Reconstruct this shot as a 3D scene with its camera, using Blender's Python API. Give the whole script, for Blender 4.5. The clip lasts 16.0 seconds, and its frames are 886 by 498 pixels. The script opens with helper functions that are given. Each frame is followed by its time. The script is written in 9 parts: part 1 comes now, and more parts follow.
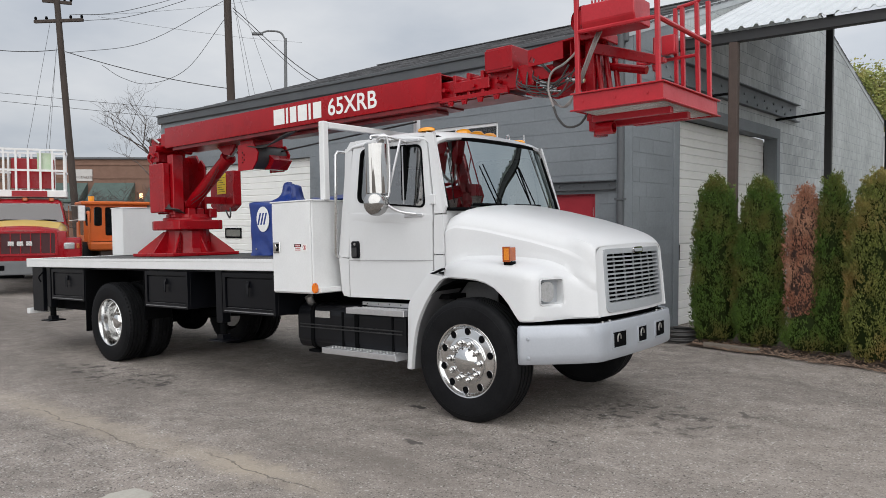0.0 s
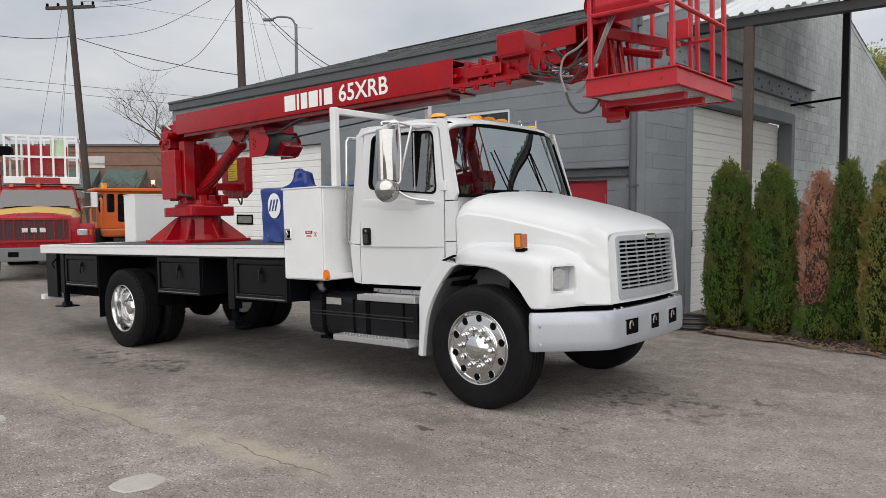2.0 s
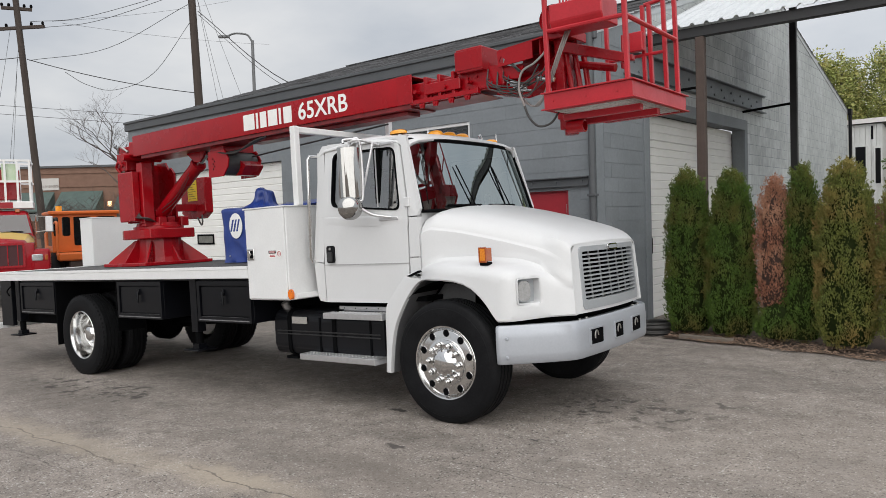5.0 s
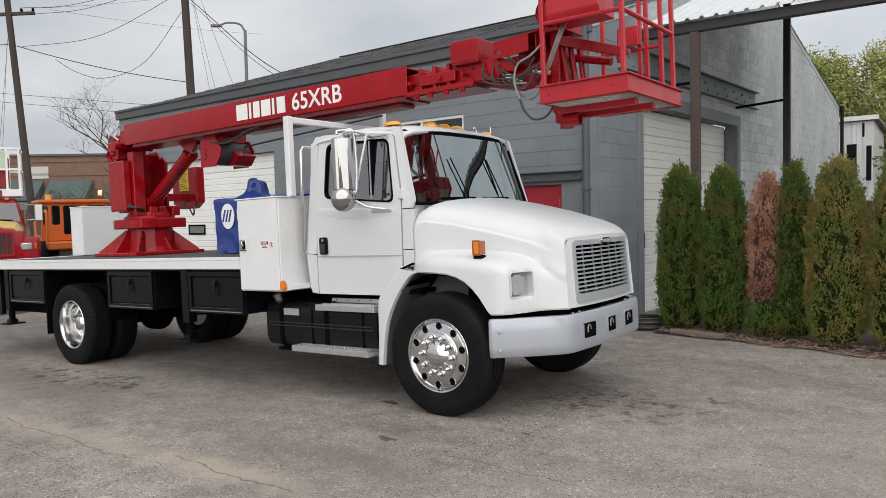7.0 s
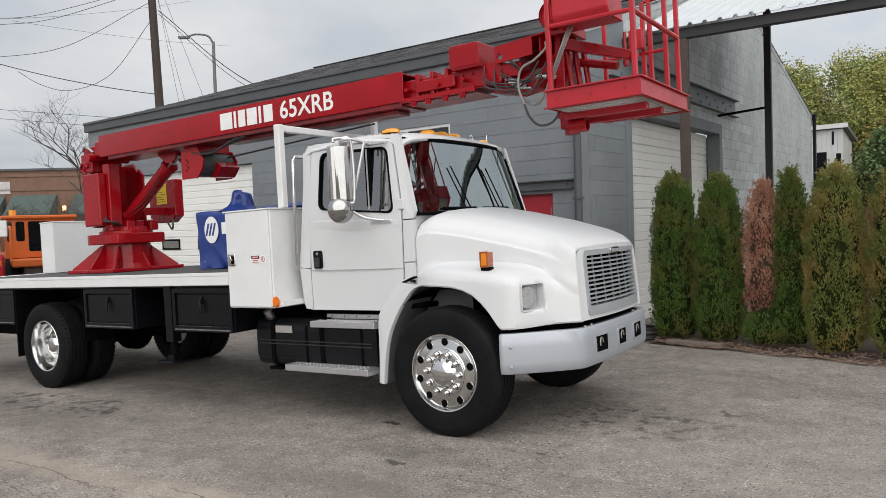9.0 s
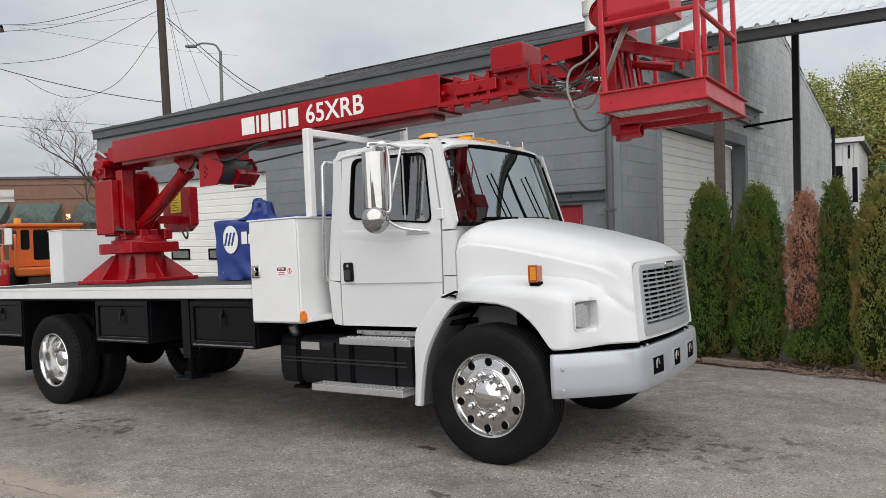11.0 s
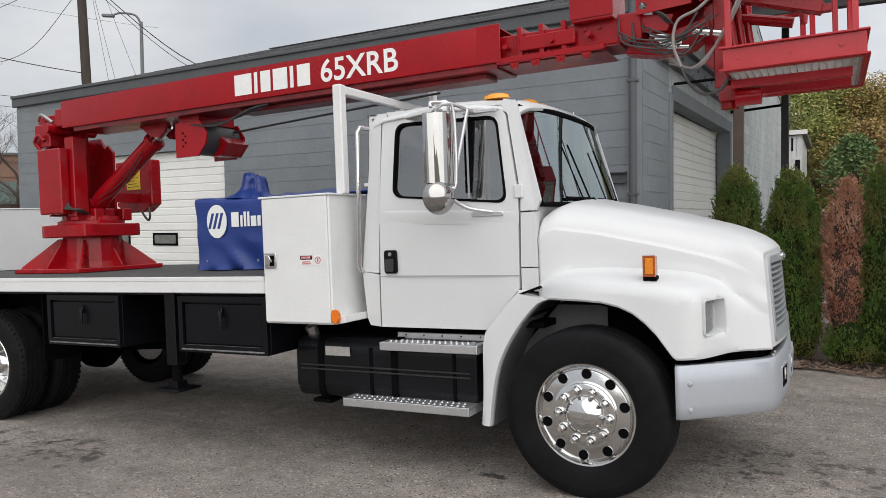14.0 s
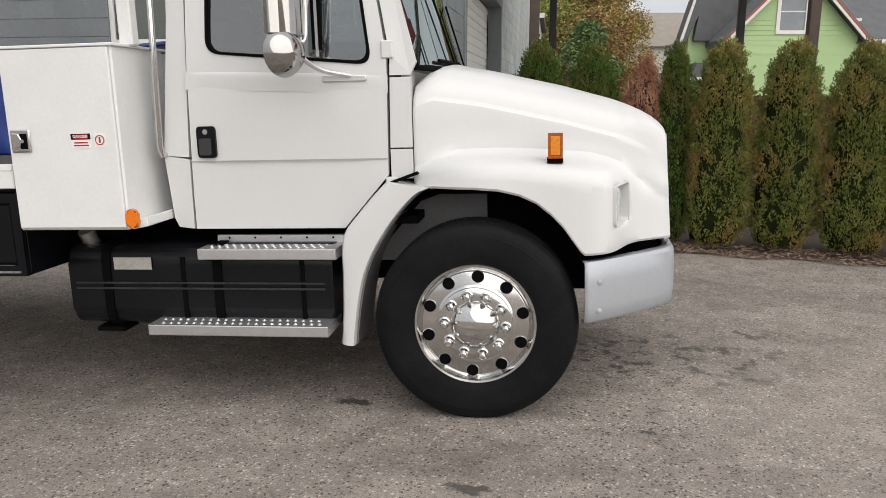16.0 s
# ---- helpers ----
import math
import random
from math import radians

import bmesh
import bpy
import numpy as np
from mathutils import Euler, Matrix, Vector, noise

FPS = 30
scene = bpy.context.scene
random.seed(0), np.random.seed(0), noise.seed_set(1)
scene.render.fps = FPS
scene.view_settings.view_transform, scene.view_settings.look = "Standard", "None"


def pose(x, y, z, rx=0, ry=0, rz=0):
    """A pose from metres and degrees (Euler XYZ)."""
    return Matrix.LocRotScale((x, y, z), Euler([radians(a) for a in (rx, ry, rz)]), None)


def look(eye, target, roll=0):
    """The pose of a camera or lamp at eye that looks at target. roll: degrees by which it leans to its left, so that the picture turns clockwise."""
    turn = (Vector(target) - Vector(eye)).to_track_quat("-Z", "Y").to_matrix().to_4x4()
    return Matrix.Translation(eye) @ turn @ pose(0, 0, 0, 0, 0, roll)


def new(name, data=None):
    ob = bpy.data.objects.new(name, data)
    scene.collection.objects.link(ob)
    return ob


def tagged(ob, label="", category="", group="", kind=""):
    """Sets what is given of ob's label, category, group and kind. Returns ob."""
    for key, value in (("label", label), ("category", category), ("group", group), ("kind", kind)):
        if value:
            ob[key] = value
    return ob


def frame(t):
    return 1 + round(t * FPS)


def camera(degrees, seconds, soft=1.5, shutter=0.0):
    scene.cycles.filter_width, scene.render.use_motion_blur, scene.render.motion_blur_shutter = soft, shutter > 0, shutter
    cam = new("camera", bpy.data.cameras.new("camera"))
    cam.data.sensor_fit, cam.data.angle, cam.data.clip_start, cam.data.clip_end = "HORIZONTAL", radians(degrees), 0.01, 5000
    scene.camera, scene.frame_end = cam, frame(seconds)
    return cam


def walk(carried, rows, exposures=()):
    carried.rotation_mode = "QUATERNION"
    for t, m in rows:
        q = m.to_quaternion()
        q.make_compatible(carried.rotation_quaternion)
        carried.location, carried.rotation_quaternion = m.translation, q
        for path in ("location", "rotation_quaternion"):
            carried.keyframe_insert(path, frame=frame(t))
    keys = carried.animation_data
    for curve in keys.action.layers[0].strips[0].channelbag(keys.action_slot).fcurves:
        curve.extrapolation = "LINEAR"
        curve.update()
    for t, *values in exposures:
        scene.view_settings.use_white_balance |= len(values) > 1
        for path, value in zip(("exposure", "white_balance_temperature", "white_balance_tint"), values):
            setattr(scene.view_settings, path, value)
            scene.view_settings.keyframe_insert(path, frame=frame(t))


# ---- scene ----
cam = camera(61.6, 16.0, soft=0.8)
PATH = [
    (0, (3.623, -5.821, 1.616), (2.368, -4.266, 1.543), -0.1),
    (0.5, (3.615, -5.807, 1.612), (2.343, -4.266, 1.518), -0.1),
    (1, (3.613, -5.81, 1.612), (2.329, -4.28, 1.504), -0.1),
    (1.5, (3.611, -5.815, 1.617), (2.326, -4.287, 1.502), -0.1),
    (2, (3.608, -5.81, 1.616), (2.331, -4.274, 1.507), -0.1),
    (2.5, (3.61, -5.832, 1.628), (2.347, -4.285, 1.528), -0.2),
    (3, (3.616, -5.842, 1.633), (2.363, -4.285, 1.545), -0.5),
    (3.5, (3.608, -5.838, 1.638), (2.364, -4.274, 1.56), -1.1),
    (4, (3.61, -5.837, 1.642), (2.375, -4.265, 1.564), -1.7),
    (4.5, (3.615, -5.823, 1.641), (2.394, -4.241, 1.564), -2.0),
    (5, (3.613, -5.821, 1.648), (2.411, -4.224, 1.569), -1.8),
    (7.5, (3.584, -5.814, 1.645), (2.401, -4.205, 1.545), -1.2),
    (8, (3.556, -5.799, 1.643), (2.386, -4.179, 1.554), -1.7),
    (10.3, (2.737, -5.647, 1.647), (1.669, -3.957, 1.586), -1.1),
    (10.5, (2.726, -5.621, 1.649), (1.648, -3.938, 1.591), -0.9),
    (11, (2.724, -5.604, 1.647), (1.606, -3.946, 1.609), -1.4),
    (11.5, (2.722, -5.634, 1.622), (1.625, -3.964, 1.72), -2.4),
    (12, (2.688, -5.675, 1.619), (1.514, -4.057, 1.68), -1.8),
    (12.5, (2.451, -5.575, 1.615), (1.292, -3.947, 1.524), -1.4),
    (13, (2.145, -5.452, 1.63), (1.089, -3.757, 1.538), 0.0),
    (13.5, (1.693, -5.354, 1.638), (0.758, -3.588, 1.555), 0.5),
    (14, (1.271, -5.228, 1.627), (0.342, -3.459, 1.553), -0.7),
    (14.5, (0.887, -5.055, 1.632), (-0.01, -3.272, 1.506), -1.4),
    (15, (0.58, -4.979, 1.584), (-0.109, -3.117, 1.342), -1.2),
    (15.4, (0.413, -4.839, 1.577), (-0.028, -2.916, 1.249), -0.9),
    (15.5, (0.415, -4.813, 1.57), (0.006, -2.885, 1.229), -0.7),
    (16, (0.261, -4.543, 1.568), (0.02, -2.597, 1.176), 0.2),
]
EXPOSURE = [(0, -0.04, 6350, 10), (1.0, -0.04, 6450, 10), (3.0, -0.02, 6500, 10), (8.0, 0.02, 6500, 10), (10.5, 0.02, 6500, 10), (11.5, -0.04, 6300, 10), (12.0, -0.32, 5850, 10), (12.5, -0.06, 6250, 10), (13.5, 0.02, 6450, 10), (14.5, -0.02, 6500, 10), (15.2, 0.04, 6600, 10), (16.0, 0.10, 6750, 11)]
walk(cam, [(t, look(eye, target, roll)) for t, eye, target, roll in PATH], EXPOSURE)
SUN, SKY_LOW, SKY_HIGH = 2.5, 0.74, 1.18
CANOPY_TOP = 6.25


# ---- world and light ----
world = bpy.data.worlds.new("overcast_sky")
scene.world = world
world.use_nodes = True
wt = world.node_tree
wt.nodes.clear()
w_out = wt.nodes.new("ShaderNodeOutputWorld")
w_bg = wt.nodes.new("ShaderNodeBackground")
w_sky = wt.nodes.new("ShaderNodeTexSky")
w_sky.sky_type = "NISHITA"
w_sky.sun_disc = False
w_sky.sun_elevation = radians(48)
w_sky.sun_rotation = radians(160)
w_skyamt = wt.nodes.new("ShaderNodeMix")
w_skyamt.data_type = "RGBA"
w_skyamt.inputs["Factor"].default_value = 0.93
w_scale = wt.nodes.new("ShaderNodeVectorMath")
w_scale.operation = "SCALE"
w_scale.inputs["Scale"].default_value = 0.09
w_co = wt.nodes.new("ShaderNodeTexCoord")
w_sep = wt.nodes.new("ShaderNodeSeparateXYZ")
w_div = wt.nodes.new("ShaderNodeMath")
w_div.operation = "ADD"
w_div.inputs[1].default_value = 0.22
w_x = wt.nodes.new("ShaderNodeMath")
w_x.operation = "DIVIDE"
w_y = wt.nodes.new("ShaderNodeMath")
w_y.operation = "DIVIDE"
w_comb = wt.nodes.new("ShaderNodeCombineXYZ")
w_noise = wt.nodes.new("ShaderNodeTexNoise")
w_noise.inputs["Scale"].default_value = 1.3
w_noise.inputs["Detail"].default_value = 6.0
w_noise.inputs["Roughness"].default_value = 0.52
w_ramp = wt.nodes.new("ShaderNodeValToRGB")
w_ramp.color_ramp.elements[0].position = 0.3
w_ramp.color_ramp.elements[0].color = (0.60, 0.645, 0.71, 1)
w_ramp.color_ramp.elements[1].position = 0.68
w_ramp.color_ramp.elements[1].color = (0.92, 0.93, 0.94, 1)
w_grad = wt.nodes.new("ShaderNodeMapRange")      # an overcast sky is brightest overhead
w_grad.inputs["From Min"].default_value = 0.0
w_grad.inputs["From Max"].default_value = 1.0
w_grad.inputs["To Min"].default_value = SKY_LOW
w_grad.inputs["To Max"].default_value = SKY_HIGH
w_mul = wt.nodes.new("ShaderNodeVectorMath")
w_mul.operation = "SCALE"
L = wt.links
L.new(w_co.outputs["Generated"], w_sep.inputs[0])
L.new(w_sep.outputs["Z"], w_div.inputs[0])
L.new(w_sep.outputs["X"], w_x.inputs[0])
L.new(w_div.outputs[0], w_x.inputs[1])
L.new(w_sep.outputs["Y"], w_y.inputs[0])
L.new(w_div.outputs[0], w_y.inputs[1])
L.new(w_x.outputs[0], w_comb.inputs[0])
L.new(w_y.outputs[0], w_comb.inputs[1])
L.new(w_comb.outputs[0], w_noise.inputs["Vector"])
L.new(w_noise.outputs["Fac"], w_ramp.inputs[0])
L.new(w_ramp.outputs["Color"], w_mul.inputs[0])
L.new(w_sep.outputs["Z"], w_grad.inputs["Value"])
w_side = wt.nodes.new("ShaderNodeMapRange")      # and brighter on the sun's side
w_side.inputs["From Min"].default_value = -0.6
w_side.inputs["From Max"].default_value = 0.5
w_side.inputs["To Min"].default_value = 1.0
w_side.inputs["To Max"].default_value = 1.28
w_both = wt.nodes.new("ShaderNodeMath")
w_both.operation = "MULTIPLY"
L.new(w_sep.outputs["X"], w_side.inputs["Value"])
L.new(w_grad.outputs[0], w_both.inputs[0])
L.new(w_side.outputs[0], w_both.inputs[1])
L.new(w_both.outputs[0], w_mul.inputs["Scale"])
L.new(w_sky.outputs["Color"], w_scale.inputs[0])
L.new(w_scale.outputs[0], w_skyamt.inputs["A"])
L.new(w_mul.outputs[0], w_skyamt.inputs["B"])
L.new(w_skyamt.outputs["Result"], w_bg.inputs["Color"])
L.new(w_bg.outputs[0], w_out.inputs[0])

sun_data = bpy.data.lights.new("sun", "SUN")
sun_data.energy = SUN
sun_data.angle = radians(95)
sun_data.color = (1.0, 0.96, 0.9)
sun = new("sun", sun_data)
sun.matrix_world = look((9.0, -12, 10.0), (0, 0, 0))


# ---- materials ----
def nd(nt, kind, **inputs):
    n = nt.nodes.new(kind)
    for k, v in inputs.items():
        n.inputs[k.replace("_", " ")].default_value = v
    return n


def col(c):
    return (c[0], c[1], c[2], 1.0)


def surface(name, c1, c2=None, rough=0.5, metal=0.0, scale=3.0, fine=60.0, bump=0.0, bump_scale=80.0, amount=0.5,
            spec=0.5, coat=0.0, rough_var=0.1, per_object=0.0, stretch=(1, 1, 1), island=0.0, placed=False):
    """A procedural surface: two colours mixed by a coarse and a fine noise, with varied gloss and fine relief."""
    m = bpy.data.materials.new(name)
    m.use_nodes = True
    nt = m.node_tree
    b = nt.nodes["Principled BSDF"]
    if c2 is None:
        c2 = tuple(v * 0.86 for v in c1)
    tc = nt.nodes.new("ShaderNodeTexCoord")
    mp = nt.nodes.new("ShaderNodeMapping")
    mp.inputs["Scale"].default_value = stretch
    nt.links.new(nt.nodes.new("ShaderNodeNewGeometry").outputs["Position"] if placed else tc.outputs["Object"], mp.inputs["Vector"])
    n1 = nd(nt, "ShaderNodeTexNoise", Scale=scale, Detail=5.0, Roughness=0.6)
    n2 = nd(nt, "ShaderNodeTexNoise", Scale=fine, Detail=3.0, Roughness=0.6)
    nt.links.new(mp.outputs[0], n1.inputs["Vector"])
    nt.links.new(mp.outputs[0], n2.inputs["Vector"])
    add = nt.nodes.new("ShaderNodeMath")
    add.operation = "MULTIPLY_ADD"
    add.inputs[1].default_value = 0.4
    nt.links.new(n2.outputs["Fac"], add.inputs[0])
    half = nt.nodes.new("ShaderNodeMath")
    half.operation = "MULTIPLY"
    half.inputs[1].default_value = 0.6
    nt.links.new(n1.outputs["Fac"], half.inputs[0])
    nt.links.new(half.outputs[0], add.inputs[2])
    rng = nt.nodes.new("ShaderNodeMapRange")
    rng.inputs["From Min"].default_value = 0.5 - 0.28 * amount - 0.06
    rng.inputs["From Max"].default_value = 0.5 + 0.28 * amount + 0.06
    nt.links.new(add.outputs[0], rng.inputs["Value"])
    mix = nt.nodes.new("ShaderNodeMix")
    mix.data_type = "RGBA"
    mix.inputs["A"].default_value = col(c1)
    mix.inputs["B"].default_value = col(c2)
    nt.links.new(rng.outputs[0], mix.inputs["Factor"])
    out = mix.outputs["Result"]
    if per_object or island:
        if per_object:
            oi = nt.nodes.new("ShaderNodeObjectInfo")
            rand = oi.outputs["Random"]
            amt = per_object
        else:
            ge = nt.nodes.new("ShaderNodeNewGeometry")
            rand = ge.outputs["Random Per Island"]
            amt = island
        r2 = nt.nodes.new("ShaderNodeMapRange")
        r2.inputs["To Min"].default_value = 1 - amt
        r2.inputs["To Max"].default_value = 1 + amt
        nt.links.new(rand, r2.inputs["Value"])
        sc = nt.nodes.new("ShaderNodeVectorMath")
        sc.operation = "SCALE"
        nt.links.new(out, sc.inputs[0])
        nt.links.new(r2.outputs[0], sc.inputs["Scale"])
        out = sc.outputs[0]
    nt.links.new(out, b.inputs["Base Color"])
    rr = nt.nodes.new("ShaderNodeMapRange")
    rr.inputs["To Min"].default_value = max(0.02, rough - rough_var)
    rr.inputs["To Max"].default_value = min(1.0, rough + rough_var)
    nt.links.new(n1.outputs["Fac"], rr.inputs["Value"])
    nt.links.new(rr.outputs[0], b.inputs["Roughness"])
    b.inputs["Metallic"].default_value = metal
    b.inputs["Specular IOR Level"].default_value = spec
    b.inputs["Coat Weight"].default_value = coat
    b.inputs["Coat Roughness"].default_value = 0.06
    if bump:
        n3 = nd(nt, "ShaderNodeTexNoise", Scale=bump_scale, Detail=4.0, Roughness=0.65)
        nt.links.new(mp.outputs[0], n3.inputs["Vector"])
        bp = nd(nt, "ShaderNodeBump", Strength=bump, Distance=0.01)
        nt.links.new(n3.outputs["Fac"], bp.inputs["Height"])
        nt.links.new(bp.outputs[0], b.inputs["Normal"])
    return m


def glass(name, tint, rough=0.015, ior=1.7, sheen=(1, 1, 1)):
    """A thin tinted pane: clear glass that reflects by its Fresnel gloss."""
    m = bpy.data.materials.new(name)
    m.use_nodes = True
    nt = m.node_tree
    nt.nodes.clear()
    o = nt.nodes.new("ShaderNodeOutputMaterial")
    gl = nt.nodes.new("ShaderNodeBsdfGlossy")
    gl.inputs["Roughness"].default_value = rough
    gl.inputs["Color"].default_value = col(sheen)
    tr = nt.nodes.new("ShaderNodeBsdfTransparent")
    tr.inputs["Color"].default_value = col(tint)
    fr = nt.nodes.new("ShaderNodeFresnel")
    fr.inputs["IOR"].default_value = ior
    mx = nt.nodes.new("ShaderNodeMixShader")
    nt.links.new(fr.outputs[0], mx.inputs[0])
    nt.links.new(tr.outputs[0], mx.inputs[1])
    nt.links.new(gl.outputs[0], mx.inputs[2])
    nt.links.new(mx.outputs[0], o.inputs[0])
    return m


def lamp_glow(name, c, strength):
    m = bpy.data.materials.new(name)
    m.use_nodes = True
    b = m.node_tree.nodes["Principled BSDF"]
    b.inputs["Base Color"].default_value = col(c)
    b.inputs["Emission Color"].default_value = col(c)
    b.inputs["Emission Strength"].default_value = strength
    return m


WHITE = surface("white_paint", (0.625, 0.632, 0.640), (0.585, 0.592, 0.600), rough=0.36, spec=0.4, coat=0.12, scale=1.5, bump=0.02, bump_scale=30, rough_var=0.08)
WHITE_DULL = surface("white_dull_paint", (0.73, 0.735, 0.735), (0.63, 0.635, 0.635), rough=0.5, scale=2.5, bump=0.05, bump_scale=60)
RED = surface("red_boom_paint", (0.345, 0.003, 0.008), (0.225, 0.002, 0.006), rough=0.26, spec=0.24, coat=0.14, scale=2.2, bump=0.14, bump_scale=6, rough_var=0.14)
RED_DULL = surface("red_faded_paint", (0.50, 0.018, 0.030), (0.31, 0.008, 0.014), rough=0.34, spec=0.4, coat=0.1, scale=5, amount=0.8, bump=0.10, bump_scale=22, rough_var=0.14)
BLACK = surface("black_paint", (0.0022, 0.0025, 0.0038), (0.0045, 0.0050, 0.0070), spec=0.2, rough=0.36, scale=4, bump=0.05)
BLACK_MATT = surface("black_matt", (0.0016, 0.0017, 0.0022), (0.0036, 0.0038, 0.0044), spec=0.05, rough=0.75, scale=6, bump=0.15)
RUBBER = surface("tyre_rubber", (0.0036, 0.0037, 0.0044), (0.0135, 0.0138, 0.0150), spec=0.08, rough=0.55, scale=6, fine=60, amount=0.75, bump=0.08, bump_scale=40)
CHROME = surface("chrome", (0.68, 0.68, 0.675), (0.62, 0.62, 0.62), rough=0.06, metal=1.0, rough_var=0.03, scale=5)
MIRROR_CHROME = surface("worn_mirror_chrome", (0.44, 0.435, 0.425), (0.36, 0.355, 0.345), rough=0.10, metal=1.0, rough_var=0.03, scale=1.5, fine=9)
POLISHED = surface("polished_aluminium", (0.68, 0.68, 0.675), (0.60, 0.60, 0.595), rough=0.14, metal=1.0, rough_var=0.05, scale=8)
STEP_METAL = surface("step_aluminium", (0.66, 0.66, 0.67), (0.52, 0.52, 0.53), rough=0.38, metal=0.85, scale=10)
GALV = surface("galvanised_grating", (0.58, 0.57, 0.55), (0.42, 0.41, 0.39), rough=0.5, metal=0.3, scale=14)
STEEL = surface("bare_steel", (0.50, 0.49, 0.48), (0.36, 0.35, 0.34), rough=0.38, metal=0.9, scale=14)
BUMPER = surface("silver_bumper_paint", (0.40, 0.42, 0.455), (0.345, 0.365, 0.40), rough=0.40, metal=0.25, scale=2.5, bump=0.06, bump_scale=25)
GRILLE_MET = surface("grille_silver", (0.40, 0.42, 0.44), (0.34, 0.36, 0.38), rough=0.35, metal=0.2, scale=6)
AMBER = surface("amber_lens", (0.42, 0.09, 0.010), (0.28, 0.055, 0.008), rough=0.18, scale=30, coat=0.6)
ORANGE_LAMP = surface("amber_beacon", (0.85, 0.38, 0.03), (0.75, 0.28, 0.02), rough=0.22, scale=20, coat=0.4)
POST_DARK = surface("dark_steel_paint", (0.014, 0.015, 0.017), (0.022, 0.022, 0.023), rough=0.55, scale=5, bump=0.08)
LENS = surface("clear_lens", (0.82, 0.84, 0.85), (0.42, 0.44, 0.45), rough=0.08, metal=0.7, scale=40)
BLUE_TARP = surface("blue_vinyl", (0.014, 0.042, 0.225), (0.010, 0.030, 0.165), rough=0.36, scale=5, bump=0.35, bump_scale=9)
YELLOW = surface("yellow_sign", (0.86, 0.66, 0.03), (0.74, 0.55, 0.03), rough=0.5, scale=20)
HOSE = surface("black_hose", (0.025, 0.024, 0.024), (0.05, 0.048, 0.046), rough=0.5, scale=12)
HOSE_GREY = surface("grey_hose", (0.30, 0.27, 0.26), (0.20, 0.18, 0.17), rough=0.45, scale=12)
GLASS_CAB = glass("cab_glass", (0.50, 0.59, 0.58), ior=3.0)
GLASS_WS = glass("windscreen_glass", (0.16, 0.20, 0.195), ior=3.9, sheen=(0.90, 1.0, 1.0))
GLASS_DARK = glass("dark_window_glass", (0.28, 0.32, 0.33))
SEAT = surface("seat_cloth", (0.06, 0.06, 0.065), (0.10, 0.10, 0.105), rough=0.85, scale=12)
INTERIOR = surface("cab_trim", (0.16, 0.16, 0.165), (0.11, 0.11, 0.115), rough=0.75, scale=6)
LETTER = surface("white_lettering", (0.80, 0.80, 0.79), (0.72, 0.72, 0.70), rough=0.5, scale=12)
DECK = surface("deck_black", (0.05, 0.05, 0.05), (0.085, 0.083, 0.08), rough=0.8, scale=5, bump=0.3)


# ---- mesh helpers ----
def obj(name, bm, mat, parent=None, label="", smooth=False):
    me = bpy.data.meshes.new(name)
    bmesh.ops.recalc_face_normals(bm, faces=bm.faces)
    bm.to_mesh(me)
    bm.free()
    if mat:
        me.materials.append(mat)
    if smooth:
        for p in me.polygons:
            p.use_smooth = True
        me.set_sharp_from_angle(angle=radians(smooth if smooth is not True else 38))
    ob = new(name, me)
    if parent:
        ob.parent = parent
    if label:
        ob["label"] = label
    return ob


def part(name, bm, material, parent, label="", smooth=False):
    return obj(name, bm, material, parent, label, smooth)


def split(name, bm, material, parent, label="", smooth=False, rest=""):
    """Every loose piece of the mesh becomes a part of its own; the largest keeps the name and is returned."""
    seen, groups = set(), []
    bm.verts.ensure_lookup_table()
    for v in bm.verts:
        if v in seen:
            continue
        stack, comp = [v], []
        seen.add(v)
        while stack:
            w = stack.pop()
            comp.append(w)
            for e in w.link_edges:
                o = e.other_vert(w)
                if o not in seen:
                    seen.add(o)
                    stack.append(o)
        groups.append(comp)

    def extent(g):
        return max(max(v.co[k] for v in g) - min(v.co[k] for v in g) for k in range(3))
    groups.sort(key=extent, reverse=True)
    first = None
    for g in groups:
        nb = B()
        copy = {v: nb.verts.new(v.co) for v in g}
        for f in {f for v in g for f in v.link_faces}:
            nb.faces.new([copy[v] for v in f.verts])
        ob = obj(name if first is None else (rest or name), nb, material, parent, label if first is None or not rest else "", smooth)
        first = first or ob
    bm.free()
    return first


def thing(name, at, label, category, group="", rot=(0, 0, 0)):
    e = new(name)
    e.matrix_world = pose(*at, *rot)
    return tagged(e, label, category, group)


def B():
    return bmesh.new()


def bevel(bm, verts, width, segs=1):
    edges = list({e for v in verts for e in v.link_edges if all(w in verts for w in e.verts)})
    if width > 0:
        bmesh.ops.bevel(bm, geom=edges, offset=width, segments=segs, affect="EDGES", profile=0.7)


def box(bm, x0, x1, y0, y1, z0, z1, bev=0.0, segs=1, m=None):
    tmp = bmesh.new()
    bmesh.ops.create_cube(tmp, size=1.0)
    for v in tmp.verts:
        v.co = Vector((x0 + (v.co.x + .5) * (x1 - x0), y0 + (v.co.y + .5) * (y1 - y0), z0 + (v.co.z + .5) * (z1 - z0)))
    if bev > 0:
        bmesh.ops.bevel(tmp, geom=tmp.edges[:], offset=bev, segments=segs, affect="EDGES", profile=0.7)
    merge(bm, tmp, m)
    return bm


